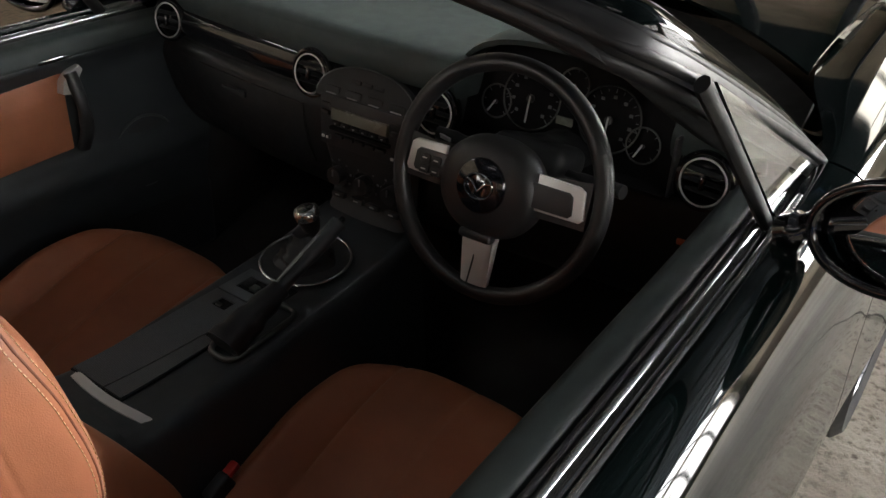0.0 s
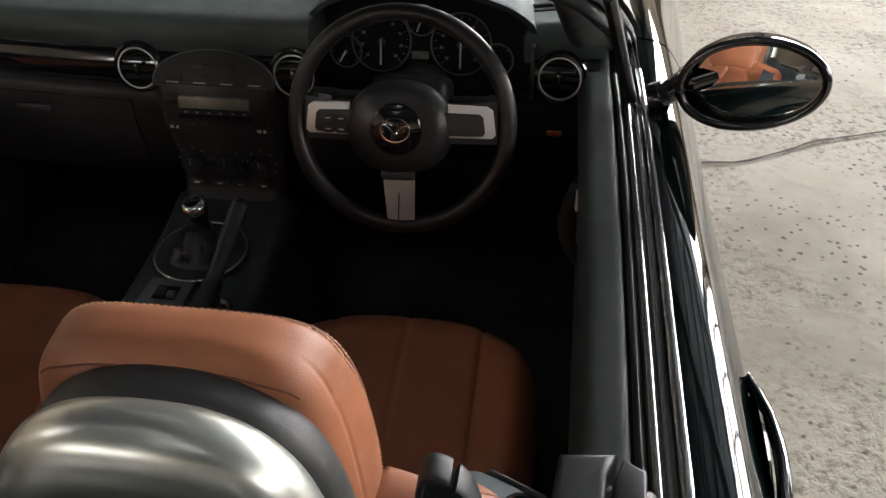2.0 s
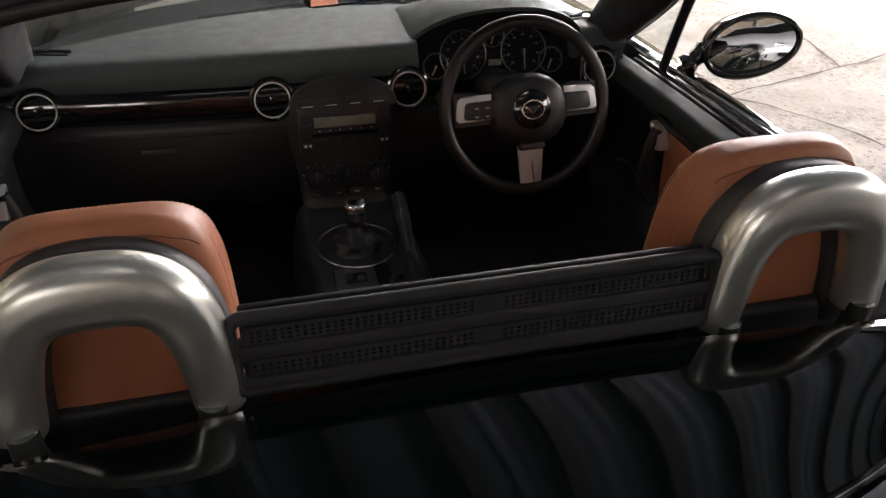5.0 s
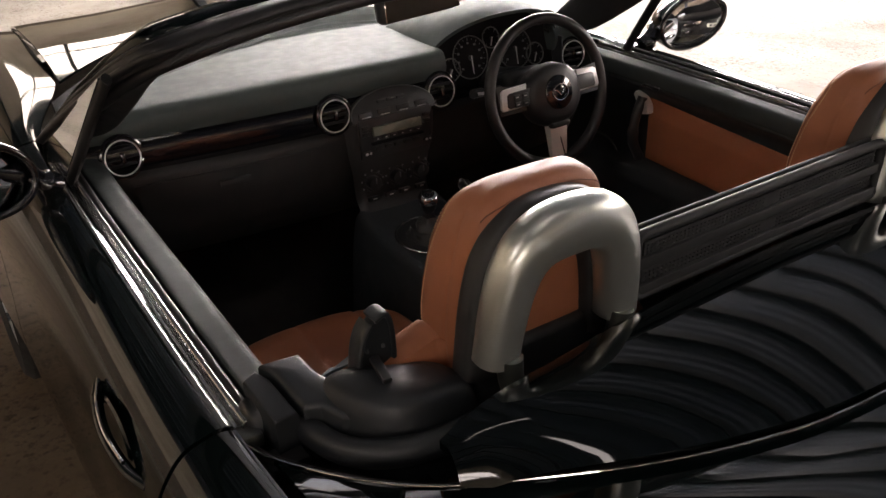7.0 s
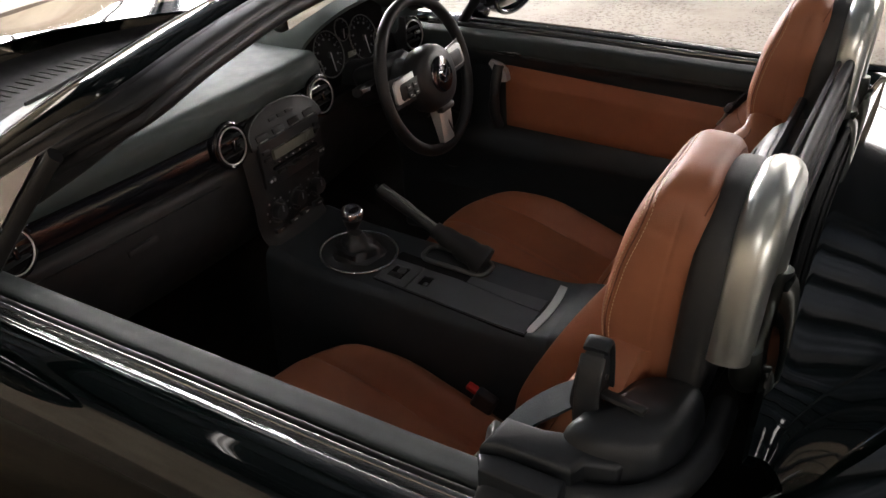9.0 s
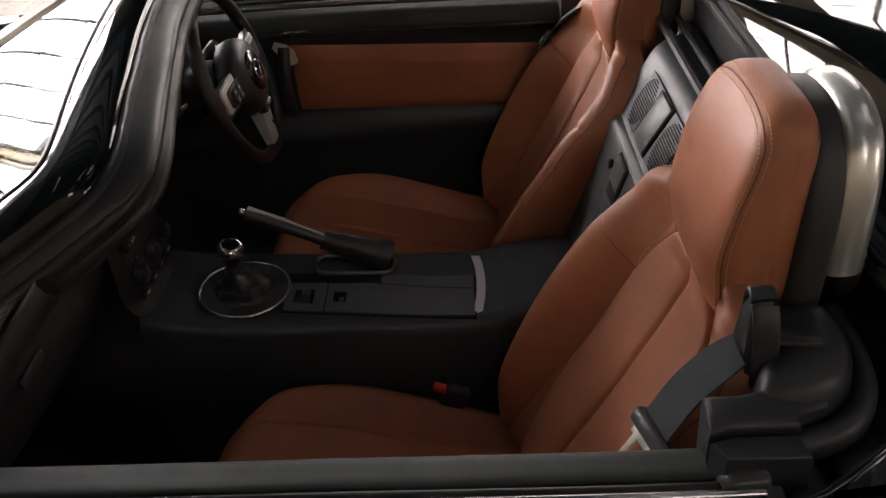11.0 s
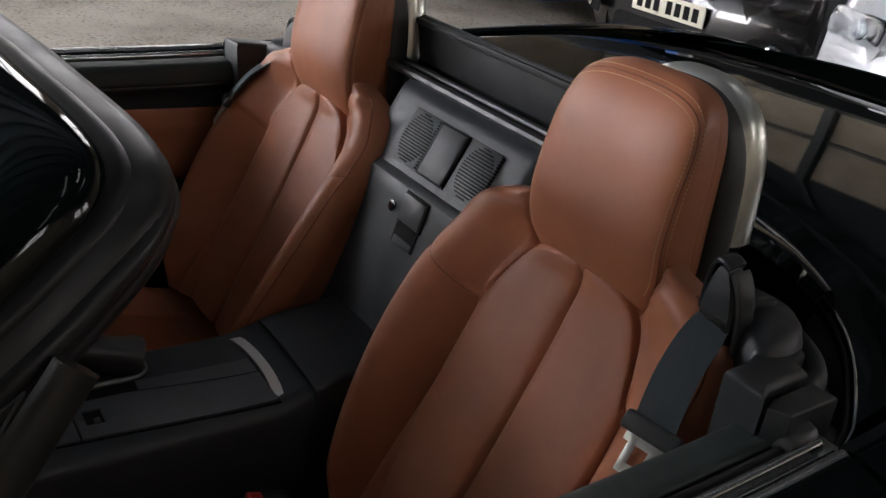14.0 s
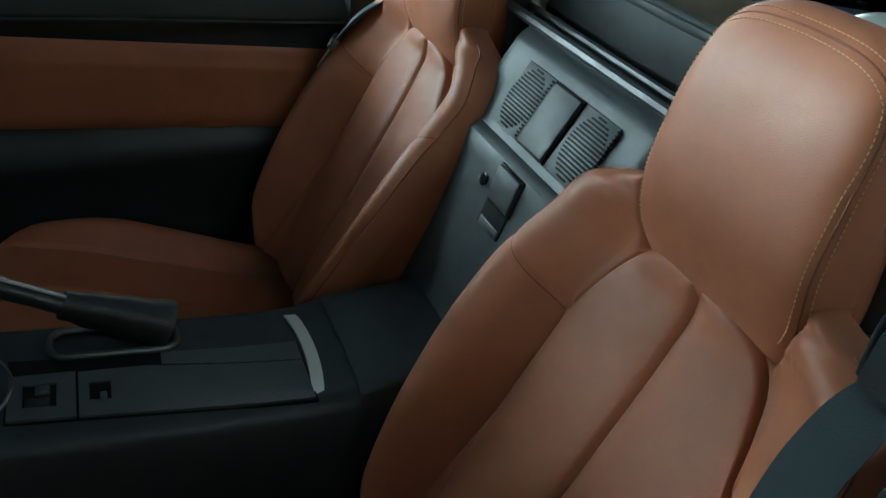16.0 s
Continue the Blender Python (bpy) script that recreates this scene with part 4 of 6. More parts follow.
def dash_band(x0, x1):
    rows = []
    for i in range(33):
        x = x0 + (x1 - x0) * i / 32
        r = Y_REAR(x)
        rows.append(spline([(x, r + 0.010, 0.902), (x, r - 0.004, 0.893), (x, r - 0.013, 0.872), (x, r - 0.010, 0.848), (x, r + 0.008, 0.828)], 4))
    return thick(loft(rows, False), -0.006)


for a, b in ((-0.67, 0.160), (0.554, 0.67)):
    part("gloss_band", dash_band(a, b), PIANO, DASH, "glossy piano black dashboard band", smooth=70)
part("binnacle_tray", box(0.357, 1.035, 0.834, 0.39, 0.09, 0.006, 0.001), DIAL, DASH)
for x in (0.158, 0.556):
    part("binnacle_cheek", box(x, 1.035, 0.882, 0.006, 0.075, 0.096, 0.002), PLASTIC, DASH)
rows = []
for i in range(41):
    x = -0.69 + 1.38 * i / 40
    r = Y_REAR(x)
    rows.append(spline([(x, r + 0.02, 0.832), (x, r - 0.006, 0.822), (x, r - 0.012, 0.80), (x, r + 0.0, 0.74), (x, r + 0.03, 0.66), (x, r + 0.09, 0.58), (x, r + 0.22, 0.54)], 3))
part("lower_dash", thick(loft(rows, False), -0.008), SOFT, DASH, "black lower dashboard", smooth=70)
# glove box lid outline and its latch
part("glovebox_lid", thick(loft([[(x, Y_REAR(x) - 0.016 + (0.8 - z) * 0.30 * (0.8 - z) / 0.14, z) for x in np.linspace(-0.59 + 0.02 * t, -0.18 - 0.01 * t, 17)] for t, z in ((0, 0.80), (0.33, 0.76), (0.66, 0.71), (1, 0.66))], False), -0.008), SOFT, DASH, "black glove box lid", smooth=60)
part("glovebox_latch", box(-0.385, 0.985, 0.772, 0.07, 0.008, 0.014, 0.003), SOFT, DASH)


def vent(cx, z=0.872, dy=-0.022):
    y = Y_REAR(cx) + dy
    tilt = pose(0, 0, 0, -8, 0, -math.degrees(math.atan(0.15 * cx)))
    v = node("air_vent", CAR, "round black air vent with chrome ring")
    part("ring", ring(cx, y - 0.007, z, 0.0360, 0.0016, tilt), SILVERTRIM, v, "thin chrome ring")
    part("bezel", ring(cx, y, z, 0.042, 0.0055, tilt), PIANO, v)
    part("bowl", disc(cx, y + 0.004, z, 0.037, 0.02, tilt, dish=0.016), DIAL, v)
    for k in (-1, 0, 1):
        part("vane", box(cx, y - 0.004, z + k * 0.016, 0.066 - 0.012 * abs(k), 0.010, 0.003, 0.001, m=tilt @ pose(0, 0, 0, 25, 0, 0)), PLASTIC, v)
    part("knob", box(cx, y - 0.010, z, 0.010, 0.008, 0.022, 0.003, m=tilt), PIANO, v)


for cx in (-0.603, -0.144, 0.144, 0.603):
    vent(cx)
for sgn in (1, -1):
    bm = bmesh.new()
    for k in range(5):
        join(bm, box(sgn * (0.588 - 0.004 * k), 1.055 + 0.018 * k, 0.9425 + 0.0042 * k, 0.085, 0.006, 0.008, 0.002, m=pose(0, 0, 0, 20, 0, sgn * 22)))
    part("side_demister", bm, PLASTIC, DASH, "slatted side demister vent")
    part("demister_frame", tube([(sgn * (0.588 + a), 1.09 + b + a * 0.4, 0.950 + 0.22 * (b + a * 0.4)) for a, b in rounded(0.10, 0.095, 0.02, 4)], 0.004, 6, True), RUBBER, DASH)
part("centre_speaker", plate(rounded(0.15, 0.09, 0.012), 0.004, pose(0.0, 1.22, 0.9545, -1, 0, 0), 0.0015), SOFT, DASH, "flat speaker cover on the dashboard")
part("screen_vent", thick(loft([[(x, Y_FAR(x) - 0.075, 0.947 - 0.012 * (abs(x) / 0.67) ** 2) for x in np.linspace(-0.45, 0.45, 25)], [(x, Y_FAR(x) - 0.045, 0.940 - 0.012 * (abs(x) / 0.67) ** 2) for x in np.linspace(-0.45, 0.45, 25)]], False), 0.006), RUBBER, DASH, "slot vent along the windscreen")

# instrument binnacle
GX = 0.357
BIN = node("instrument_cluster", CAR, "round gauges under a dark cowl")


def cowl():
    rows = []
    for i in range(17):
        t = i / 16
        y = 0.975 + 0.30 * t
        half = 0.202 - 0.03 * t
        h = ease([0, 0.15, 0.5, 1.0], [0.092, 0.098, 0.082, 0.02], t)
        zb = ease([0, 0.3, 1.0], [0.932, 0.938, 0.955], t)
        row = []
        for j in range(33):
            u = -1 + j / 16
            row.append((GX + half * u, y + 0.05 * u * u * (1 - t), zb + h * (1 - abs(u) ** 2.2) ** 0.62 - 0.004 * (1 - t)))
        rows.append(row)
    return thick(loft(rows, False), -0.009)


part("cowl", cowl(), DASHTOP, BIN, "dark arched instrument cowl", smooth=70)
face_tilt = pose(0, 0, 0, -14, 0, 0)
rows = []
for i in range(25):
    u = -1 + i / 12
    zt = 0.930 + 0.082 * (1 - abs(u) ** 2.2) ** 0.62
    rows.append([(GX + 0.198 * u, 1.055 - 0.25 * (0.93 - z), z) for z in np.linspace(0.835, zt, 8)])
part("face", thick(loft(rows, False), 0.006), DIAL, BIN, "black gauge panel", smooth=60)


def gauge(cx, cz, r, needle, ticks):
    y = 1.043 - 0.25 * (0.93 - cz)
    g = node("gauge", BIN)
    g.name = "gauge"
    bmr = ring(cx, y, cz, r, 0.0016, face_tilt)
    part("gauge_ring", bmr, DARKSILVER, BIN, "silver gauge ring")
    part("gauge_dial", disc(cx, y + 0.006, cz, r * 0.97, 0.003, face_tilt), DIAL, BIN)
    bm = bmesh.new()
    for k in range(ticks):
        a = radians(225 - 270 * k / (ticks - 1))
        long = 0.007 if k % 2 == 0 else 0.004
        rr = r * 0.86
        join(bm, box(0, 0, 0, 0.0012, 0.001, long, 0, m=face_tilt @ pose(rr * math.cos(a), 0.004, rr * math.sin(a), 0, 90 - math.degrees(a), 0)))
        if k % 2 == 0 and r > 0.04:
            join(bm, box(0, 0, 0, 0.006, 0.001, 0.005, 0, m=face_tilt @ pose(rr * 0.78 * math.cos(a), 0.004, rr * 0.78 * math.sin(a))))
    bmesh.ops.translate(bm, vec=(cx, y - 0.001, cz), verts=bm.verts)
    part("gauge_scale", bm, DIMMARK, BIN, "pale ticks and figures as bars")
    nd = box(0, 0, 0, 0.003, 0.002, r * 0.85, 0.0008, m=face_tilt @ pose(0, -0.004, 0, 0, needle, 0) @ pose(0, 0, r * 0.35))
    bmesh.ops.translate(nd, vec=(cx, y - 0.002, cz), verts=nd.verts)
    part("needle", nd, MARK, BIN, "white needle")
    part("needle_hub", disc(cx, y - 0.006, cz, r * 0.13, 0.006, face_tilt, 16), PLASTIC, BIN)
    bpy.data.objects.remove(g)


gauge(0.286, 0.913, 0.053, 180, 17)
gauge(0.428, 0.913, 0.053, 180, 17)
gauge(0.357, 0.950, 0.026, 200, 7)
gauge(0.222, 0.893, 0.028, 210, 7)
gauge(0.492, 0.889, 0.028, 205, 7)
part("trip_display", box(0.357, 1.026, 0.895, 0.03, 0.004, 0.014, 0.001), LCD, BIN, "small grey trip display")

# steering column and stalks
part("column_cover", tube(spline([(0.359, 0.86, 0.852), (0.359, 0.93, 0.845), (0.359, 1.02, 0.82), (0.359, 1.10, 0.80)], 4), [0.045] * 4 + [0.055] * 4 + [0.06] * 5, 16), PLASTIC, CAR, "black steering column cover", smooth=60)
part("column_shroud", box(0.359, 0.945, 0.865, 0.13, 0.10, 0.05, 0.02, 4, pose(0, 0, 0, -20, 0, 0)), PLASTIC, CAR, "black shroud above the column")
for sgn in (1, -1):
    st = tube(spline([(0.359 + sgn * 0.04, 0.93, 0.858), (0.359 + sgn * 0.10, 0.92, 0.862), (0.359 + sgn * 0.165, 0.905, 0.868)], 6), [0.006] * 5 + [0.008] * 4 + [0.011] * 4, 10)
    part("column_stalk", st, PLASTIC, CAR, "black control stalk")
    part("stalk_marks", box(0.359 + sgn * 0.145, 0.896, 0.868, 0.03, 0.003, 0.007, 0.0005, m=pose(0, 0, 0, 0, -sgn * 2, sgn * 14)), MARK, CAR, "pale symbols as bars on the stalk")


def steering_wheel():
    w = node("steering_wheel", CAR, "three-spoke black leather wheel with silver spokes")
    T = Matrix.Translation((0.3595, 0.8233, 0.8625)) @ pose(0, 0, 0, -14.5, -1.2, 0)

    def put(name, bm, mat, label="", smooth=60):
        bmesh.ops.transform(bm, matrix=T, verts=bm.verts)
        return part(name, bm, mat, w, label, smooth=smooth)
    # local: x right, z up, -y towards the driver
    R, r = 0.1712, 0.0128
    rad = lambda a: r * (1.0 + 0.10 * max(0, math.cos(2 * (a - math.pi / 2 + 0.9))) + 0.10 * max(0, math.cos(2 * (a - math.pi / 2 - 0.9))))
    pts = [Vector((R * math.cos(a), 0, R * math.sin(a))) for a in np.linspace(0, 2 * math.pi, 73)[:-1]]
    put("rim", tube(pts, [rad(a) for a in np.linspace(0, 2 * math.pi, 73)[:-1]], 14, True, 1.0, up=(0, 1, 0)), WHEELSKIN, "black leather rim")
    for a in (28, 152, 205, 335):
        seam = bmesh.new()
        p = Vector((R * math.cos(radians(a)), 0, R * math.sin(radians(a))))
        q = [p + (p.normalized() * math.cos(t) + Vector((0, 1, 0)) * math.sin(t)) * r * 1.06 for t in np.linspace(0, 2 * math.pi, 17)[:-1]]
        join(seam, tube(q, 0.0008, 5, True))
        put("rim_seam", seam, RUBBER)
    # hub: rounded airbag cover
    rows = []
    for k, (s, y) in enumerate(((1.0, 0.012), (1.04, -0.004), (1.0, -0.020), (0.90, -0.031), (0.72, -0.037), (0.45, -0.040), (0.15, -0.041))):
        row = []
        for a in np.linspace(0, 2 * math.pi, 49)[:-1]:
            c, sn = math.cos(a), math.sin(a)
            rx = 0.078 + 0.004 * math.cos(2 * a)
            rz = 0.070 if sn > 0 else 0.076
            e = 1.0 / (abs(c) ** 2.6 + abs(sn) ** 2.6) ** (1 / 2.6)
            row.append((rx * s * c * e, y, rz * s * sn * e * (1 - 0.10 * c * c) - 0.004))
        rows.append(row)
    put("airbag_cover", loft(rows), WHEELSKIN, "black airbag cover")
    # emblem: round black badge with a plain chrome wing shape
    put("badge", lathe([(0.041, 0), (0.041, 0.003), (0.038, 0.006), (0.001, 0.0075)], 40, pose(0, -0.0385, -0.002, 90, 0, 0)), PIANO, "round black badge")
    em = tube([(0.023 * math.cos(a), -0.0475, -0.002 + 0.0185 * math.sin(a)) for a in np.linspace(0, 2 * math.pi, 33)[:-1]], 0.0016, 6, True, up=(0, 1, 0))
    for s in (1, -1):
        join(em, tube([(s * 0.021, -0.0475, 0.006), (s * 0.011, -0.0478, 0.004), (0, -0.048, -0.009)], [0.0016, 0.0026, 0.0012], 6))
    put("badge_mark", em, CHROME, "plain chrome badge shape")
    # side spokes: silver frames with black pads
    for s in (1, -1):
        sp = []
        for t in np.linspace(0, 1, 9):
            x = s * (0.066 + 0.088 * t)
            zc = 0.002 + 0.004 * t
            h = 0.030 + 0.004 * t
            sp.append([(x, y, zc + z) for y, z in ((-0.014 + 0.008 * t, h), (-0.018 + 0.010 * t, 0), (-0.014 + 0.008 * t, -h), (0.008, -h * 0.8), (0.008, h * 0.8))])
        put("spoke", loft(sp), PLASTIC, "black wheel spoke")
        out = [(0.078, 0.031), (0.139, 0.028), (0.148, 0.022), (0.153, -0.016), (0.147, -0.022), (0.080, -0.021)]
        pl = plate([(s * a, b) for a, b in out], 0.006, pose(0, -0.026, 0.004, 90, 0, s * 7), 0.002)
        put("spoke_trim", pl, SILVERTRIM, "satin silver spoke trim")
        inn = [(0.070, 0.019), (0.128, 0.017), (0.134, 0.012), (0.137, -0.013), (0.132, -0.018), (0.070, -0.017)]
        put("switch_pad", plate([(s * a, b) for a, b in inn], 0.004, pose(0, -0.0312, 0.004, 90, 0, s * 7), 0.0015), PLASTIC, "black switch pad")
        if s < 0:
            for bx in (-0.090, -0.112):
                for bz in (-0.008, 0.009):
                    put("switch", box(bx, -0.0255 - 0.1 * (0.1 - abs(bx)) - 0.0, bz, 0.017, 0.003, 0.013, 0.002), SOFT)
                    put("switch_mark", box(bx, -0.0275 - 0.1 * (0.1 - abs(bx)), bz, 0.008, 0.001, 0.0015, 0), MARK)
    # lower spoke
    sp = []
    for t in np.linspace(0, 1, 9):
        z = -0.066 - 0.092 * t
        h = 0.027 - 0.004 * t
        y = -0.028 + 0.016 * t
        sp.append([(x, yy, z) for x, yy in ((h, y + 0.004), (h * 0.6, y - 0.001), (0, y - 0.002), (-h * 0.6, y - 0.001), (-h, y + 0.004), (-h * 0.8, 0.008), (h * 0.8, 0.008))])
    put("lower_spoke", loft(sp), SILVERTRIM, "satin silver lower spoke", 40)
    put("spoke_groove", box(0, -0.0225, -0.118, 0.0016, 0.003, 0.075, 0.0004, m=pose(0, 0, 0, -10, 0, 0)), PLASTIC)
    put("spoke_cap", box(0, -0.024, -0.079, 0.056, 0.020, 0.014, 0.005, 3), PLASTIC)


steering_wheel()

# centre stack
STACK = node("centre_stack", CAR, "black centre stack with radio and heater knobs")
prof = [(0.985, 0.902), (0.966, 0.893), (0.956, 0.872), (0.950, 0.845), (0.946, 0.80), (0.947, 0.76), (0.952, 0.72), (0.957, 0.67), (0.952, 0.64), (0.935, 0.618)]
rows = []
for i in range(25):
    u = -1 + i / 12
    dome = 0.012 * u * u
    row = []
    for y, z in [(q.x, q.y) for q in spline([(p[0], p[1], 0) for p in prof], 3)]:
        half = ease([0.61, 0.70, 0.78, 0.85, 0.88, 0.904], [0.098, 0.104, 0.118, 0.122, 0.108, 0.060], z)
        edge = 0.016 * max(0, (abs(u) - 0.8) / 0.2) ** 2
        row.append((half * u, y + edge + 0.006 * u * u, z))
    rows.append(row)
part("stack_body", thick(loft(rows, False), 0.01), SOFT, STACK, "black plastic centre stack", smooth=60)


def on_stack(x, z):
    ys, zs = [p[0] for p in prof][::-1], [p[1] for p in prof][::-1]
    return ease(zs, ys, z)


def stack_box(name, x, z, w, h, d, mat, bev=0.002, label=""):
    y = on_stack(x, z)
    tilt = math.degrees(math.atan2(on_stack(x, z + 0.01) - on_stack(x, z - 0.01), 0.02))
    return part(name, box(x, y - d / 2 + 0.003, z, w, d, h, bev, 2, pose(0, 0, 0, -tilt, 0, 0)), mat, STACK, label)


arch = [(0.113 * math.cos(a), 0.060 * math.sin(a) ** 0.9) for a in np.linspace(0.0, math.pi, 41)]
part("stack_arch", plate([(0.113, -0.008)] + arch + [(-0.113, -0.008)], 0.006, pose(0, 0.9515, 0.853, 66, 0, 0), 0.0012), SOFT, STACK, "arched black top of the centre stack", smooth=50)
lean = Matrix.Translation((0, 0.9515, 0.853)) @ Matrix.Rotation(radians(66), 4, "X")
part("arch_rim", tube([lean @ Vector((x * 0.99, y * 0.985, 0.006)) for x, y in arch], 0.0014, 6), DARKSILVER, STACK, "thin satin rim of the arch", smooth=60)
stack_box("radio_face", 0, 0.806, 0.196, 0.098, 0.010, PLASTIC, 0.004, "black radio face")
stack_box("display", 0, 0.823, 0.130, 0.021, 0.018, LCD, 0.001, "grey-green radio display")
stack_box("disc_slot", 0, 0.795, 0.14, 0.006, 0.017, DIAL, 0.001)
for x in (-0.082, 0.082):
    stack_box("radio_button", x, 0.835, 0.020, 0.009, 0.016, SOFT)
    stack_box("radio_button", x, 0.82, 0.020, 0.009, 0.016, SOFT)
    stack_box("radio_button", x, 0.775, 0.022, 0.010, 0.016, SOFT)
    stack_box("button_mark", x - 0.004, 0.775, 0.006, 0.005, 0.018, MARK, 0)
    stack_box("button_mark", x + 0.006, 0.775, 0.004, 0.005, 0.018, MARK, 0)
for i in range(6):
    stack_box("preset_button", -0.055 + 0.022 * i, 0.806, 0.019, 0.007, 0.017, SOFT, 0.001)
    stack_box("button_mark", -0.055 + 0.022 * i, 0.806, 0.004, 0.0015, 0.0185, MARK, 0)
for i in range(5):
    stack_box("radio_button", -0.05 + 0.025 * i, 0.782, 0.02, 0.008, 0.017, SOFT, 0.001)
for i in range(4):
    stack_box("top_button", -0.075 + 0.05 * i, 0.862, 0.036, 0.014, 0.010, SOFT, 0.003)
    stack_box("button_mark", -0.075 + 0.05 * i, 0.856, 0.022, 0.0018, 0.0115, MARK, 0)
for x in (-0.026, 0.0, 0.026):
    stack_box("vent_button", x, 0.884, 0.024, 0.008, 0.008, SOFT, 0.002)
for x in (-0.066, 0.0, 0.066):
    y = on_stack(x, 0.695) - 0.012
    part("heater_knob", disc(x, y - 0.008, 0.695, 0.017, 0.02, None, 24, -0.002), PLASTIC, STACK, "black heater knob")
    part("knob_ring", ring(x, y + 0.004, 0.695, 0.024, 0.0015), PLASTIC, STACK)
    part("knob_pointer", box(x, y - 0.010, 0.703, 0.003, 0.003, 0.014, 0.0008), DIMMARK, STACK)
    bm = bmesh.new()
    for k in range(7):
        a = radians(210 - 40 * k)
        join(bm, box(x + 0.0285 * math.cos(a), y + 0.010, 0.695 + 0.0285 * math.sin(a), 0.004, 0.002, 0.004, 0))
    part("knob_marks", bm, DIMMARK, STACK, "pale heater symbols as bars")
for x in (-0.066, -0.02, 0.02, 0.066):
    stack_box("heater_button", x, 0.652, 0.03, 0.011, 0.012, SOFT, 0.002)
    stack_box("button_mark", x, 0.652, 0.010, 0.002, 0.0135, MARK, 0)

# tunnel console
CONSOLE = node("tunnel_console", CAR, "charcoal plastic tunnel console")
CZ = lambda y: ease([0.10, 0.30, 0.38, 0.62, 0.72, 0.86, 0.95], [0.588, 0.578, 0.565, 0.580, 0.588, 0.602, 0.625], y)
rows = []
for y in np.linspace(0.13, 0.96, 45):
    z = CZ(y)
    wl, wr = ease([0.1, 0.4, 0.7, 0.95], [-0.115, -0.102, -0.105, -0.11], y), ease([0.1, 0.4, 0.7, 0.95], [0.115, 0.118, 0.120, 0.115], y)
    ring_pts = [(wl - 0.035, z - 0.30), (wl - 0.022, z - 0.12), (wl - 0.012, z - 0.05), (wl - 0.004, z - 0.014), (wl + 0.010, z - 0.001), (wl + 0.03, z + 0.0), (0, z + 0.0), (wr - 0.03, z + 0.0), (wr - 0.010, z - 0.001), (wr + 0.004, z - 0.014), (wr + 0.012, z - 0.05), (wr + 0.022, z - 0.12), (wr + 0.035, z - 0.30)]
    rows.append(spline([(x, y, zz) for x, zz in ring_pts], 3))
part("console_body", thick(loft(rows, False), 0.006), GREYTRIM, CONSOLE, smooth=60)


def console_plate(name, x0, x1, y0, y1, up, mat, label="", hole=None):
    """A lid on the console between two edge lines x0(y), x1(y); hole: a rectangle cut out of it."""
    ys = sorted({*np.linspace(y0, y1, 15).tolist(), *(hole[2:] if hole else ())})
    rows = []
    for y in ys:
        a, b = x0(y), x1(y)
        fr = [j / 8 for j in range(9)]
        if hole:
            ym = (hole[2] + hole[3]) / 2
            h0, h1 = [(h - x0(ym)) / (x1(ym) - x0(ym)) for h in hole[:2]]
            fr = [0, h0 / 2, h0, (h0 + h1) / 2, h1, (1 + h1) / 2, 1]
        xs = [a + (b - a) * f for f in fr]
        rows.append([(x, y, CZ(y) + up) for x in xs])
    bm = loft(rows, False)
    if hole:
        bmesh.ops.delete(bm, geom=[f for f in bm.faces if hole[0] - 0.003 < f.calc_center_median().x < hole[1] + 0.003 and hole[2] < f.calc_center_median().y < hole[3]], context="FACES")
    return part(name, thick(bm, 0.005), mat, CONSOLE, label, smooth=60)


LID_L = lambda y: -0.092 + 0.070 * (y - 0.377)
LID_R = lambda y: 0.024 + 0.05 * (y - 0.377)
SEAM = lambda y: min(0.009, -0.016 + 0.13 * (y - 0.377))
# Black sheet under the lids paints the shade of their gaps and holes.
console_plate("lid_gap_shade", lambda y: LID_L(y) - 0.003, lambda y: LID_R(y) + 0.003, 0.374, 0.722, 0.0015, DIAL, "black sheet for the shade in the lid gaps")
console_plate("tray_lid", LID_L, lambda y: SEAM(y) - 0.001, 0.377, 0.6445, 0.005, RIBBED, "charcoal ribbed cubby lid", (-0.047, -0.015, 0.609, 0.633))
console_plate("side_lid", lambda y: SEAM(y) + 0.001, LID_R, 0.377, 0.548, 0.005, RIBBED, "narrow charcoal ribbed lid")
console_plate("switch_panel", LID_L, lambda y: 0.010, 0.6475, 0.719, 0.005, RIBBED, "charcoal switch panel", (-0.050, -0.008, 0.668, 0.704))
part("lid_latch", box(-0.038, 0.618, CZ(0.618) + 0.002, 0.012, 0.008, 0.004, 0.001), DARKSILVER, CONSOLE)
part("window_switch", box(-0.040, 0.688, CZ(0.688) + 0.003, 0.015, 0.026, 0.006, 0.002), SOFT, CONSOLE, "window switch")
part("window_switch", box(-0.020, 0.683, CZ(0.683) + 0.003, 0.015, 0.016, 0.007, 0.002), DARKSILVER, CONSOLE, "window switch with grey top")
rows = []
for j in range(21):
    x = -0.098 + 0.205 * j / 20
    u = (x - 0.004) / 0.1
    rows.append([(x, y - 0.020 + 0.012 * u * u, CZ(y) + 0.005 - 0.010 * abs(u) ** 6) for y in (0.391, 0.386, 0.380, 0.375)])
part("silver_strip", thick(loft(rows, False), 0.004), SILVERTRIM, CONSOLE, "satin silver strip across the console")
rows = []
for y in np.linspace(0.13, 0.325, 12):
    z = CZ(y) + 0.010
    rows.append(spline([(-0.112, y, z - 0.03), (-0.104, y, z - 0.006), (-0.07, y, z), (0, y, z + 0.003), (0.07, y, z), (0.104, y, z - 0.006), (0.115, y, z - 0.03)], 3))
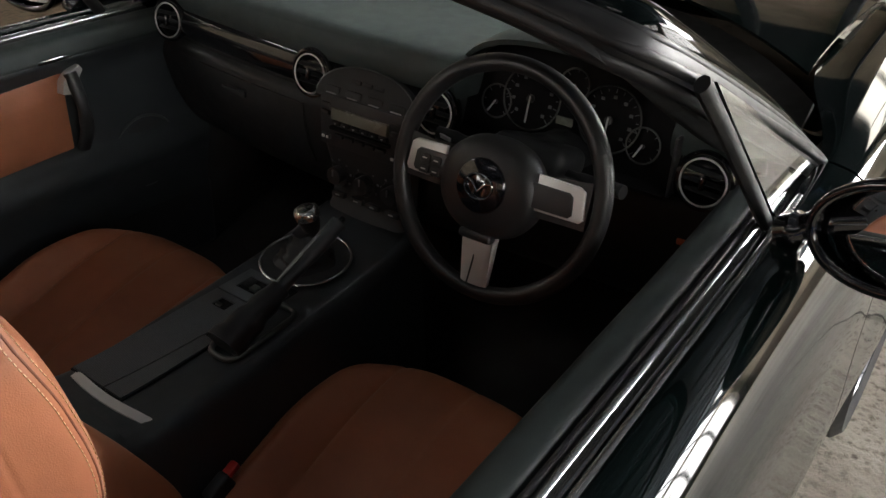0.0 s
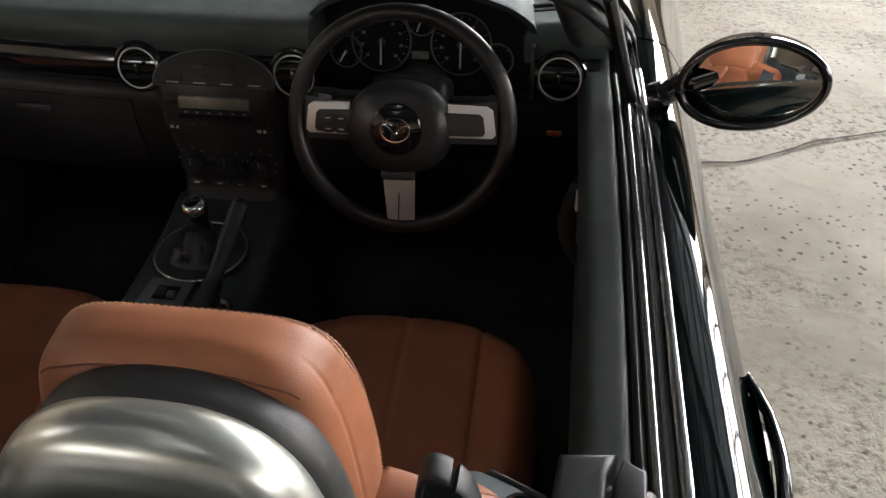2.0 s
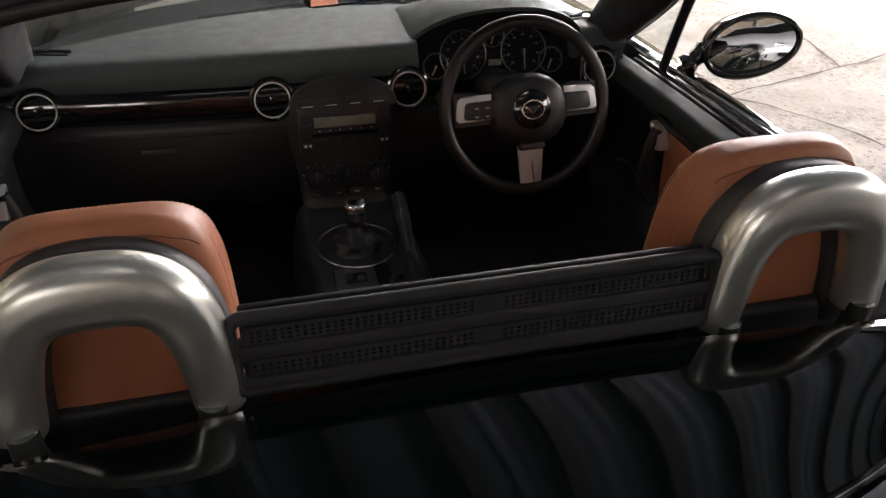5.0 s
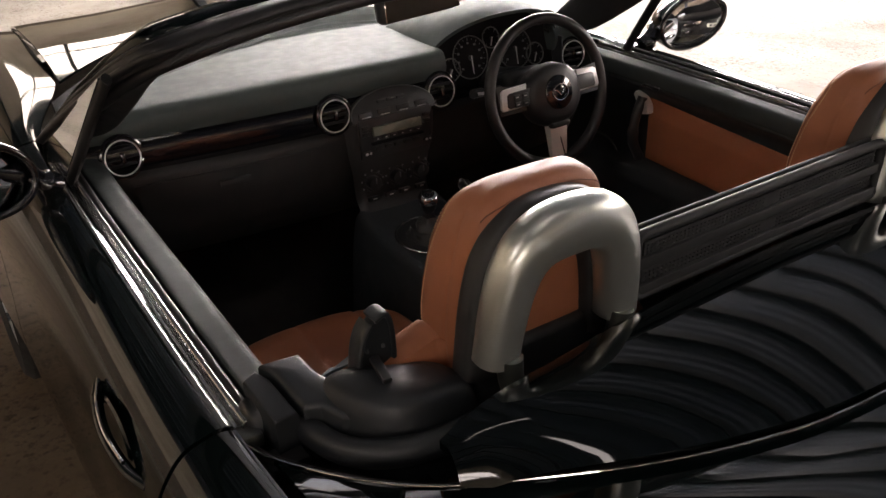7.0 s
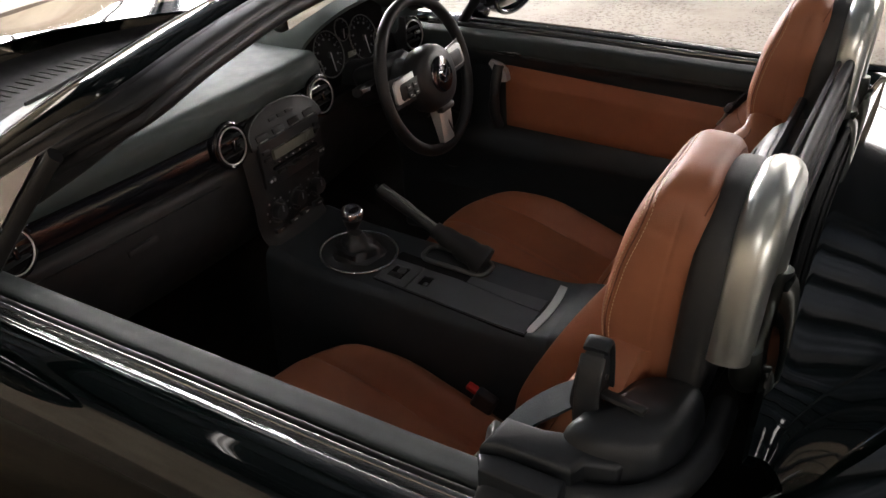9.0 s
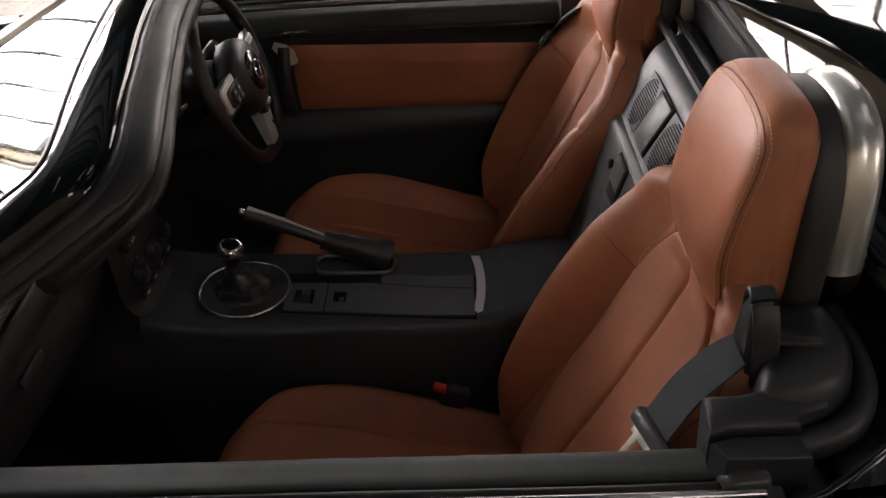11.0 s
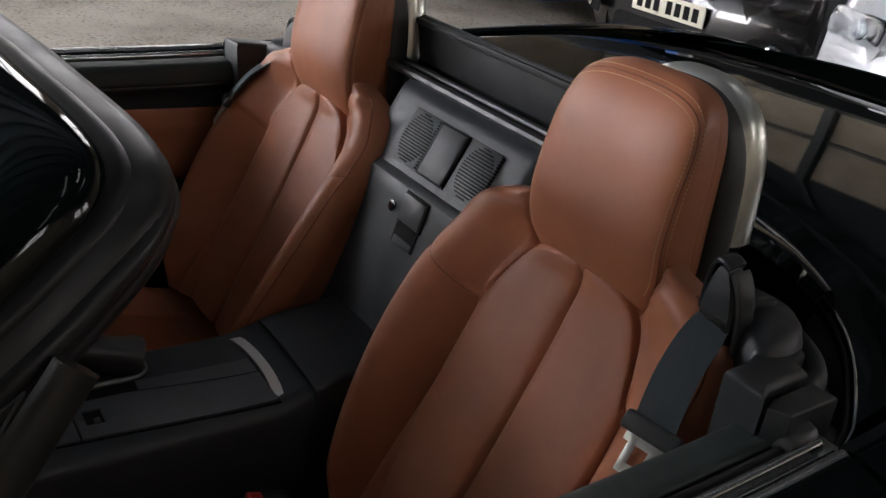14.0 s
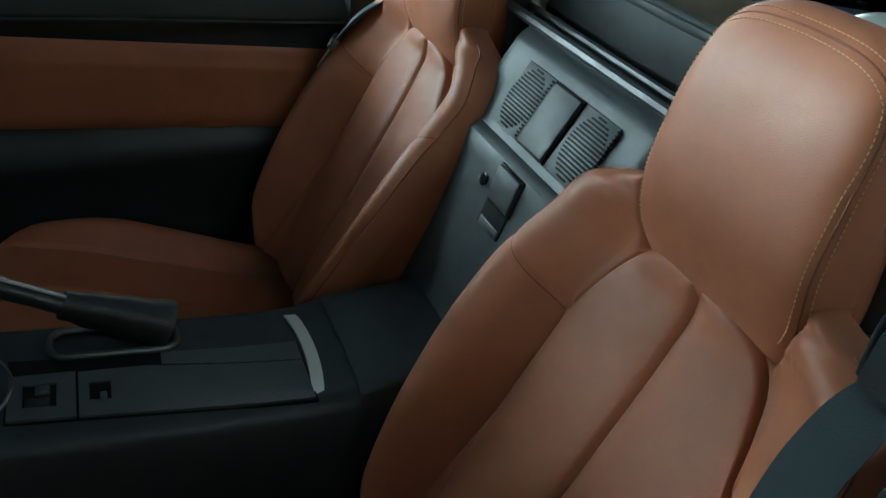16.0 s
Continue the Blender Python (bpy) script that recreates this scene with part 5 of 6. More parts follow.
part("rear_console_pad", thick(loft(rows, False), 0.006), GREYTRIM, CONSOLE, "charcoal padded rear console", smooth=60)

# gear lever with ring and gaiter
GEAR = node("gear_lever", CAR, "short gear lever with silver-topped knob")
gtilt = pose(-0.008, 0.797, CZ(0.797) + 0.006, 5, 0, 0)
bm = ring(0, 0, 0, 0.082, 0.0034, Matrix.Rotation(radians(90), 4, "X"), 48, 0.8)
bmesh.ops.transform(bm, matrix=gtilt, verts=bm.verts)
part("ring", bm, DARKCHROME, GEAR, "satin silver ring round the gaiter", smooth=60)
part("dish", lathe([(0.080, 0.0), (0.070, -0.008), (0.05, -0.012), (0.002, -0.012)], 40, gtilt), PLASTIC, GEAR)
gait = []
for k, (r, h) in enumerate(((0.058, -0.008), (0.054, 0.004), (0.046, 0.006), (0.044, 0.018), (0.034, 0.020), (0.030, 0.034), (0.020, 0.038), (0.015, 0.050))):
    gait.append([(r * (1 + 0.08 * math.sin(5 * a + k)) * math.cos(a) - 0.10 * h, r * (1 + 0.08 * math.sin(5 * a + k)) * math.sin(a) + 0.05 * h, h) for a in np.linspace(0, 2 * math.pi, 33)[:-1]])
bm = loft(gait)
bmesh.ops.transform(bm, matrix=gtilt, verts=bm.verts)
part("gaiter", bm, WHEELSKIN, GEAR, "folded black leather gaiter", smooth=60)
KN = Matrix.Translation((-0.007, 0.803, 0.690)) @ pose(0, 0, 0, 12, -8, 0)
part("shaft", lathe([(0.012, -0.075), (0.012, -0.02), (0.015, -0.015)], 16, KN), PLASTIC, GEAR)
part("knob", lathe([(0.013, -0.035), (0.0165, -0.028), (0.020, -0.012), (0.0225, 0.0), (0.022, 0.005), (0.001, 0.006)], 28, KN), WHEELSKIN, GEAR, "black leather gear knob", smooth=60)
part("knob_ring", lathe([(0.0228, -0.006), (0.0235, 0.002), (0.022, 0.009), (0.016, 0.0125), (0.013, 0.0125)], 28, KN), CHROME, GEAR, "chrome top of the gear knob", smooth=60)
part("knob_cap", lathe([(0.0145, 0.010), (0.0145, 0.0132), (0.001, 0.0142)], 28, KN), PIANO, GEAR)

# handbrake
BRAKE = node("handbrake", CAR, "black handbrake with leather gaiter")
part("lever", tube(spline([(0.070, 0.60, 0.612), (0.074, 0.66, 0.645), (0.078, 0.72, 0.675), (0.081, 0.788, 0.708)], 5), [0.013] * 5 + [0.0125] * 5 + [0.0145] * 6, 12), PLASTIC, BRAKE, "black lever grip", smooth=60)
part("lever_edge", tube(spline([(0.070, 0.645, 0.652), (0.073, 0.70, 0.681), (0.076, 0.782, 0.7195)], 5), 0.003, 6), DARKSILVER, BRAKE, "satin edge of the lever")
part("button", lathe([(0.006, 0), (0.006, 0.008), (0.004, 0.010), (0.001, 0.0105)], 14, pose(0.0812, 0.791, 0.7095, -62, 0, -4)), CHROME, BRAKE)
rows = []
for k, t in enumerate(np.linspace(0, 1, 10)):
    c = Vector((0.068, 0.535, 0.594)).lerp(Vector((0.074, 0.655, 0.642)), t)
    rx, rz = 0.030 - 0.014 * t, 0.030 - 0.013 * t
    wob = 0.12 * math.sin(k * 2.1)
    rows.append([(c.x + rx * (1 + wob) * math.cos(a), c.y - rz * 0.5 * math.sin(a), c.z + rz * (1 + wob * 0.5) * math.sin(a)) for a in np.linspace(0, 2 * math.pi, 19)[:-1]])
part("gaiter", loft(rows), WHEELSKIN, BRAKE, "folded black leather gaiter", smooth=60)
fr = [(0.065 + a, 0.60 + b, CZ(0.60 + b) + 0.006) for a, b in rounded(0.056, 0.15, 0.02, 5)]
part("gaiter_frame", tube(fr, 0.005, 8, True), DARKSILVER, BRAKE, "satin gaiter frame", smooth=60)

# bulkhead behind the seats
BULK = node("rear_bulkhead", CAR, "charcoal bulkhead with speakers and a lockable cubby")
BP = [(0.24, 0.30), (0.215, 0.47), (0.19, 0.58), (0.118, 0.795), (0.108, 0.818), (0.096, 0.826), (0.088, 0.834), (0.040, 0.912), (0.026, 0.930), (0.008, 0.938), (-0.03, 0.938), (-0.045, 0.934)]
rows = []
for i in range(65):
    x = -0.28 + 0.56 * i / 64
    back = 0.15 * max(0.0, min(1.0, (abs(x + 0.012) - 0.178) / 0.08)) ** 1.5
    rows.append([(x, max(q.x - back, -0.058) if q.y > 0.4 else q.x, q.y) for q in spline([(a, b, 0) for a, b in BP], 3)])
part("panel", thick(loft(rows, False), 0.001), GREYTRIM, BULK, "charcoal grained bulkhead panel", smooth=35)
GT = Matrix.Rotation(math.atan2(0.048, 0.078), 4, "X")
GC = Vector((0, 0.063, 0.872))


def on_grille(x, h, out=0.0):
    return GC + GT.to_3x3() @ Vector((x, -0, h)) + Vector((0, 0.85, 0.53)) * out


# note: the grille panel faces forward and up
def grille_box(name, x, h, w, hh, d, mat, label="", bev=0.003):
    p = on_grille(x - 0.020, h + 0.003, d / 2 + 0.004)
    m = Matrix.Rotation(math.atan2(0.048, 0.078), 4, "X")
    return part(name, box(p.x, p.y, p.z, w, d, hh, bev, 2, m), mat, BULK, label)


# Black plate behind the pad paints the shade of the gap round it.
grille_box("pad_gap_shade", 0.0, 0.0, 0.071, 0.092, 0.0035, DIAL, "black plate for the shade round the pad", 0.001)
grille_box("centre_pad", 0.0, 0.0, 0.067, 0.087, 0.008, GREYTRIM, "flat charcoal pad between the speakers", 0.003)
for sgn in (1, -1):
    grille_box("speaker_plate", sgn * 0.0775, 0.0, 0.077, 0.092, 0.003, GREYTRIM, "charcoal speaker cover", 0.0015)
    # Dark boxes slightly proud of the cover stand for the shade in its slots.
    for k in range(17):
        h = -0.0405 + 0.0051 * k
        w = 2 * math.sqrt(max(0.0, 0.0425 ** 2 - h * h)) * 0.80
        if w > 0.012:
            grille_box("speaker_slot_shade", sgn * 0.081, h, w, 0.0026, 0.0046, DIAL, "", 0.0004)
        grille_box("speaker_slot_shade", sgn * 0.081 - 0.0365, h, 0.0045, 0.0026, 0.0046, DIAL, "", 0.0004)
# hatch handle
HM = Matrix.Rotation(math.atan2(0.072, 0.215), 4, "X")


def hatch_box(name, x, z, w, h, d, mat, label="", bev=0.003):
    y = ease([0.58, 0.795], [0.19, 0.118], z)
    return part(name, box(x, y + 0.93 * (d / 2 - 0.001), z + 0.33 * d / 2, w, d, h, bev, 2, HM), mat, BULK, label)


# Two black plates paint the shade of the flap's gap and finger pocket.
hatch_box("handle_gap_shade", -0.028, 0.793, 0.066, 0.052, 0.005, DIAL, "black plate for the shade round the handle flap", 0.002)
hatch_box("hatch_handle", -0.028, 0.793, 0.060, 0.046, 0.009, GREYTRIM, "charcoal handle flap of the cubby", 0.003)
hatch_box("handle_recess", -0.027, 0.752, 0.060, 0.034, 0.005, DIAL, "black plate for the shade in the finger pocket", 0.002)
hatch_box("recess_floor", -0.027, 0.742, 0.052, 0.014, 0.0065, GREYTRIM, "sloping floor of the pocket", 0.003)
part("key_lock", lathe([(0.008, 0), (0.009, 0.004), (0.005, 0.005), (0.001, 0.0045)], 18, pose(0.027, 0.1235, 0.783, -72, 0, 0)), PIANO, BULK)
# ledge rails behind the bulkhead
for dy, z, r in ((0.004, 0.944, 0.008), (-0.028, 0.944, 0.006), (-0.045, 0.93, 0.009)):
    part("ledge_rail", tube([(-0.30, dy, z - 0.004), (-0.28, dy, z), (0.28, dy, z), (0.30, dy, z - 0.004)], r, 8), PLASTIC, BULK)

# wind deflector between the hoops
DEF = node("wind_deflector", CAR, "black perforated wind deflector between the hoops")
out = tube([(0.260 * a, -0.060, 0.976 + b) for a, b in [(x / 0.260, z) for x, z in rounded(0.52, 0.086, 0.012, 4)]], 0.0075, 8, True, up=(0, 1, 0))
part("frame", out, MATTBLACK, DEF, "black plastic frame", smooth=60)
for zc, hh in ((0.997, 0.020), (0.957, 0.022)):
    bm = bmesh.new()
    nx, nz = 132, 8
    vs = [[bm.verts.new((-0.245 + 0.49 * i / nx, -0.060, zc - hh / 2 + hh * j / nz)) for j in range(nz + 1)] for i in range(nx + 1)]
    for i in range(nx):
        for j in range(nz):
            if not (i % 2 and j % 2 and j not in (0, nz - 1)) or abs(i - nx / 2) < 4:
                bm.faces.new((vs[i][j], vs[i + 1][j], vs[i + 1][j + 1], vs[i][j + 1]))
    part("mesh_panel", thick(bm, 0.003), MATTBLACK, DEF, "perforated black panel", smooth=20)
part("cross_bar", box(0, -0.060, 0.979, 0.51, 0.010, 0.016, 0.003), MATTBLACK, DEF)
part("bottom_bar", box(0, -0.060, 0.940, 0.51, 0.012, 0.018, 0.003), MATTBLACK, DEF)
part("top_rail", box(0, -0.058, 1.017, 0.50, 0.016, 0.009, 0.004, 3), GREYTRIM, DEF, "satin black top rail")
part("top_lip", box(0, -0.044, 1.018, 0.50, 0.008, 0.012, 0.003), MATTBLACK, DEF)
part("back_panel", box(0, -0.0555, 0.977, 0.50, 0.003, 0.082, 0.001), MATTBLACK, DEF, "solid dark panel behind the perforations")

# ---- the car: seats, hoops, belts ----
SEAT_X = 0.367
BY = ([.42, .50, .60, .70, .80, .84, .90, 1.00, 1.05, 1.08, 1.098, 1.107, 1.110], [.325, .285, .225, .165, .105, .085, .080, .070, .060, .049, .032, .008, -.022])
BW = ([.42, .50, .60, .70, .76, .80, .84, .872, .890, .902, .911, .920, .924], [.178, .212, .240, .254, .255, .251, .241, .226, .207, .184, .158, .128, .116])


def smooth01(a, b, x):
    t = max(0.0, min(1.0, (x - a) / (b - a)))
    return t * t * (3 - 2 * t)


def insert_half(z):
    return ease([.42, .6, .75, .85, .88], [.138, .149, .145, .114, .096], z)


def insert_top(x):
    return 0.868 - 0.030 * min(1.4, abs(x) / 0.10) ** 4


def groove(d, width=0.0042):
    return math.exp(-(d / width) ** 2)


def cross_seam(x):
    """Height of the seam that crosses each bolster."""
    return 0.735 + 0.42 * (abs(x) - 0.12)


def back_depth(x, z):
    """How far the leather stands in front of the backrest's middle line."""
    hw = ease(*BW, z)
    u = abs(x) / hw
    bol = ease([.42, .5, .62, .74, .82, .86, .885, .90, .95, 1.1], [.045, .066, .074, .068, .048, .036, .024, .010, .006, .004], z)
    u0 = min(0.60, insert_half(z) / hw) if z < 0.87 else 0.42
    k = max(0.0, min(1.0, (u - u0) / (0.88 - u0)))
    d = bol * (0.55 * smooth01(u0, 0.90, u) + 0.45 * math.sin(k * math.pi / 2))
    th = ease([.42, .6, .84, .92, 1.06, 1.09, 1.105, 1.110], [.060, .060, .052, .044, .038, .030, .014, .0], z)
    if u > 0.72:
        k = (u - 0.72) / 0.28
        d -= th * (1 - math.sqrt(max(0.0, 1 - k * k)))
    zt, wi = insert_top(x), insert_half(z)
    if z < zt + 0.03:
        if abs(x) < wi and z < zt:
            s = min(1.0, abs(x) / 0.030), min(1.0, (wi - abs(x)) / 0.030), min(1.0, (zt - z) / 0.028)
            d += 0.0125 * min(math.sqrt(max(0.0, 1 - (1 - a) ** 2)) for a in s) * (0.80 + 0.20 * math.sin(math.pi * abs(x) / wi))
    d -= ease([.42, .60, .75, .86], [.022, .019, .010, .0], z) * smooth01(wi + 0.045, wi - 0.004, abs(x)) * smooth01(zt + 0.03, zt - 0.02, z)
    if z < zt:
        d -= 0.0035 * groove(abs(x) - wi) + 0.0025 * groove(x, 0.0030)
    if abs(x) < wi:
        d -= 0.005 * groove(z - zt)
    if abs(x) > wi and z < 0.86:
        d -= 0.0028 * groove(z - cross_seam(x), 0.0050)
    hx = ease([.84, .905], [.099, .117], z)
    if z > zt:
        d -= 0.030 * smooth01(hx + 0.006, hx - 0.012, abs(x)) * smooth01(zt, zt + 0.012, z)
    return d


def seat_point(x, z):
    return Vector((x, ease(*BY, z) + back_depth(x, z), z + 0.35 * back_depth(x, z)))


HEAD_TOP = 1.111


def head_half(z):
    k = max(0.0, (z - 1.005) / (HEAD_TOP - 1.005))
    return ease([.83, .90, .95, 1.0, 1.06], [.100, .118, .116, .113, .107], z) * max(0.0, 1 - k ** 3.6) ** (1 / 3.6)


def head_section(z):
    """Middle and half depth of the head restraint at a height."""
    k = max(0.0, (z - 1.01) / (HEAD_TOP - 1.01))
    f = ease([.83, .88, .93, 1.0, 1.06, 1.11], [.072, .096, .103, .091, .074, .056], z)
    b = ease([.83, .92, 1.11], [-.012, -.014, -.024], z)
    return (f + b) / 2, (f - b) / 2 * max(0.0, 1 - k ** 3.0) ** (1 / 3.0)


FLARE = 0.05


def headrest(cx):
    rows = []
    for z in list(np.linspace(0.83, 1.0, 40)) + list(1.0 + (HEAD_TOP - 1.0) * np.sin(np.linspace(0.03, math.pi / 2 - 0.02, 34))):
        hw = head_half(z)
        yc, dy = head_section(z)
        row = []
        for a in np.linspace(0, 2 * math.pi, 181)[:-1]:
            c, q = math.cos(a), math.sin(a)
            e = 1 / (abs(c) ** 4.6 + abs(q) ** 4.6) ** (1 / 4.6)
            x, y = hw * c * e * (1 + FLARE * q * e), dy * q * e
            g = 0.35 * groove(y + 0.2 * dy, 0.002) * smooth01(0.4, 0.8, abs(c))
            g += 0.5 * groove(z - (1.062 + 0.30 * (y - yc)), 0.0022) * smooth01(0.5, 0.8, abs(c)) * smooth01(-0.9, -0.3, -q) * smooth01(-0.35, -0.15, q)
            g *= smooth01(1.10, 1.07, z)
            n = Vector((c, q))
            row.append((cx + x - 0.0028 * g * n.x, yc + y - 0.0028 * g * n.y, z))
        rows.append(row)
    return loft(rows)


def make_seat(sgn):
    s = node("seat", CAR, "tan leather bucket seat with integrated head restraint")
    cx = sgn * SEAT_X
    # columns gather at the insert's edge and at the outer edge; rows follow the insert's arched top
    inner = 0.5 * np.sin(np.linspace(0, math.pi / 2, 46))
    outer = 0.5 + 0.5 * np.sin(np.linspace(0, math.pi / 2, 46)[1:]) ** 1.15
    half_u = list(inner) + list(outer)
    us = [-u for u in reversed(half_u[1:])] + half_u
    low_v, high_v = list(np.linspace(0, 0.9, 90)) + list(np.linspace(0.9, 1, 22)[1:]), np.linspace(0, 1, 40)[1:]

    def insert_edge(v):
        z = 0.42 + 0.42 * v
        for _ in range(8):
            z = 0.42 + (insert_top(insert_half(z)) - 0.42) * v
        return insert_half(z), z

    def surface_xz(u, v):
        k = abs(u)
        wi, ze = insert_edge(v)
        if k <= 0.5:
            x = 2 * k * wi
            z = 0.42 + (insert_top(x) - 0.42) * v
        else:
            f = 2 * k - 1
            z = ze + (0.42 + 0.448 * v - ze) * f
            x = wi + (ease(*BW, z) - wi) * f
        return math.copysign(x, u), z
    P = [[surface_xz(u, v) for u in us] for v in low_v]
    rim = [(x / ease(*BW, z), z) for x, z in P[-1]]
    for v in high_v:
        P.append([(r * ease(*BW, z + (0.924 - z) * v), z + (0.924 - z) * v) for r, z in rim])
    P = [[seat_point(x, z) for x, z in row] for row in P]
    grids = {"bolster": bmesh.new(), "back_insert": bmesh.new()}
    made = {k: {} for k in grids}

    def vert(k, i, j):
        if (i, j) not in made[k]:
            p = P[i][j]
            made[k][i, j] = grids[k].verts.new((p.x + cx, p.y, p.z))
        return made[k][i, j]
    for i in range(len(P) - 1):
        for j in range(len(us) - 1):
            k = "back_insert" if abs(us[j] + us[j + 1]) < 1.0 and i < len(low_v) - 1 else "bolster"
            grids[k].faces.new((vert(k, i, j), vert(k, i, j + 1), vert(k, i + 1, j + 1), vert(k, i + 1, j)))
    for k, lab in (("bolster", "tan leather side bolsters"), ("back_insert", "padded tan leather backrest centre")):
        part(k, grids[k], TAN, s, lab, smooth=80)
    # rear shell of the backrest
    rows = []
    for z in list(np.linspace(0.42, 0.868, 40)) + list(np.linspace(0.868, 0.924, 40)[1:]):
        hw = ease(*BW, z)
        y0 = ease(*BY, z)
        th = ease([.42, .6, .80, .86, .924], [.13, .12, .10, .072, .045], z)
        e = seat_point(hw, z)
        row = []
        for a in np.linspace(0, math.pi, 21):
            c, q = math.cos(a), math.sin(a) ** 0.45 if math.sin(a) > 1e-6 else 0.0
            row.append((cx + hw * (abs(c) ** 0.55) * (1 if c > 0 else -1), e.y - (e.y - (y0 - th)) * q, e.z * (1 - q) + (z - 0.065 * smooth01(0.80, 0.90, z)) * q))
        rows.append(row)
    part("seat_back", loft(rows, False), TAN, s, "tan leather rear of the backrest", smooth=80)
    part("headrest", headrest(cx), TAN, s, "tan leather head restraint", smooth=80)
    # seam round the front panel of the head restraint, double-stitched

    def on_top(x, y):
        lo, hi = 1.0, HEAD_TOP - 1e-5
        for _ in range(30):
            z = (lo + hi) / 2
            yc, dy = head_section(z)
            full_up = (abs(x) / max(1e-5, head_half(z) * (1 + FLARE * (y - yc) / max(1e-5, dy)))) ** 4.6 + (abs(y - yc) / max(1e-5, dy)) ** 4.6 > 1
            lo, hi = (lo, z) if full_up else (z, hi)
        return Vector((cx + x, y, lo))

    def panel_seam(off, z0=0.875):
        """A line over the head restraint, off metres behind the edge of its front panel."""
        up = []
        x = 0.1
        for z in np.linspace(z0, 1.075, 60):
            yc, dy = head_section(z)
            y = ease([.86, .93, 1.0, 1.06, 1.10], [.080, .087, .075, .055, .044], z) - off
            v = min(0.999, abs(y - yc) / dy)
            x = head_half(z) * (1 - v ** 4.6) ** (1 / 4.6) * (1 + FLARE * (y - yc) / dy)
            up.append(Vector((cx + x, y, z)))
        top = [on_top(u * x, up[-1].y - 0.006 * (1 - u * u)) for u in np.linspace(0.97, 0, 24)]
        half = up + top
        return half + [Vector((2 * cx - p.x, p.y, p.z)) for p in reversed(half[:-1])]

    def stitch_line(path, step=0.0052, dash=0.0031, name="stitching"):
        st = bmesh.new()
        walked = 0.0
        for p, q in zip(path, path[1:]):
            d = (q - p).length
            if d < 1e-6:
                continue
            while walked < d:
                m = p.lerp(q, walked / d)
                e = m + (q - p).normalized() * dash
                out = Vector((m.x - cx, m.y - 0.04, max(0.0, m.z - 1.0))).normalized() * 0.0006
                join(st, tube([m + out, e + out], 0.0006, 4))
                walked += step
            walked -= d
        return part(name, st, THREAD, s, "pale stitching along the seams")
    part("panel_seam", tube(panel_seam(0.0), 0.0011, 6), SEAMDARK, s, "dark seam round the head restraint panel", smooth=60)
    stitch_line(panel_seam(0.0055))
    stitch_line(panel_seam(-0.0050))
    part("rear_seam", tube([on_top(x, -0.012 + 6 * max(0, abs(x) - 0.06) ** 2) for x in np.linspace(-0.090, 0.090, 45)], 0.0009, 6), SEAMDARK, s, "seam across the rear of the head restraint")
    # piping seam down the front edge of each bolster
    for side in (1, -1):
        line = []
        for z in np.linspace(0.52, 0.905, 70):
            p = seat_point(side * 0.93 * ease(*BW, z), z)
            line.append(Vector((cx + p.x, p.y, p.z)))
        part("bolster_seam", tube(line, 0.0011, 6), SEAMDARK, s, "dark seam along the bolster edge", smooth=60)
        stitch_line([p + Vector((-side * 0.004, 0.0015, 0)) for p in line], 0.0056)
        crease = []
        for x in np.linspace(insert_half(0.74) + 0.004, 0.93 * ease(*BW, 0.78), 24):
            p = seat_point(side * x, cross_seam(x))
            crease.append(Vector((cx + p.x, p.y - 0.0002, p.z)))
        part("cross_seam", tube(crease, 0.0010, 6), SEAMDARK, s, "dark seam across the bolster", smooth=60)
    # cushion
    YF = lambda u: 0.828 - 0.12 * abs(u) ** 3.2
    nu, nv = 90, 90
    rows = []
    for j in range(nv + 1):
        v = j / nv
        row = []
        for i in range(nu + 1):
            uu = -1 + 2 * i / nu
            yf = YF(uu)
            t = min(1.0, v / 0.86)
            y = 0.20 + (yf - 0.20) * t
            hw = ease([0.2, 0.45, 0.7, 0.85], [0.205, 0.238, 0.244, 0.226], y)
            x = uu * hw
            zt = ease([0.2, 0.35, 0.5, 0.65, 0.75], [0.345, 0.368, 0.418, 0.470, 0.492], y)
            bol = 0.040 * smooth01(0.52, 0.80, abs(uu)) * smooth01(0.78, 0.55, y) if y < 0.78 else 0.0
            z = zt + bol
            if abs(uu) > 0.80:
                k = (abs(uu) - 0.80) / 0.20
                z -= 0.11 * (1 - math.sqrt(max(0, 1 - k * k)))
            edge = (yf - y)
            if edge < 0.06:
                k = 1 - edge / 0.06
                z -= 0.05 * (1 - math.sqrt(max(0, 1 - k * k)))
            if v > 0.86:
                k = (v - 0.86) / 0.14
                z -= 0.10 * k
                y -= 0.015 * k
            seam = groove(x, 0.004) * 0.7 + groove(abs(x) - 0.135, 0.004) if y > 0.30 else 0
            z -= 0.006 * seam * (1 - max(0, (v - 0.86) / 0.14))
            row.append((cx + x, y, z))
        rows.append(row)
    part("cushion", loft(rows, False), TAN, s, "tan leather seat cushion with seams", smooth=80)
    part("seat_base", box(cx, 0.52, 0.258, 0.40, 0.46, 0.14, 0.03, 3), PLASTIC, s, "black seat base")
    return s


for sgn in (1, -1):
    make_seat(sgn)

HOOP_X = 0.372


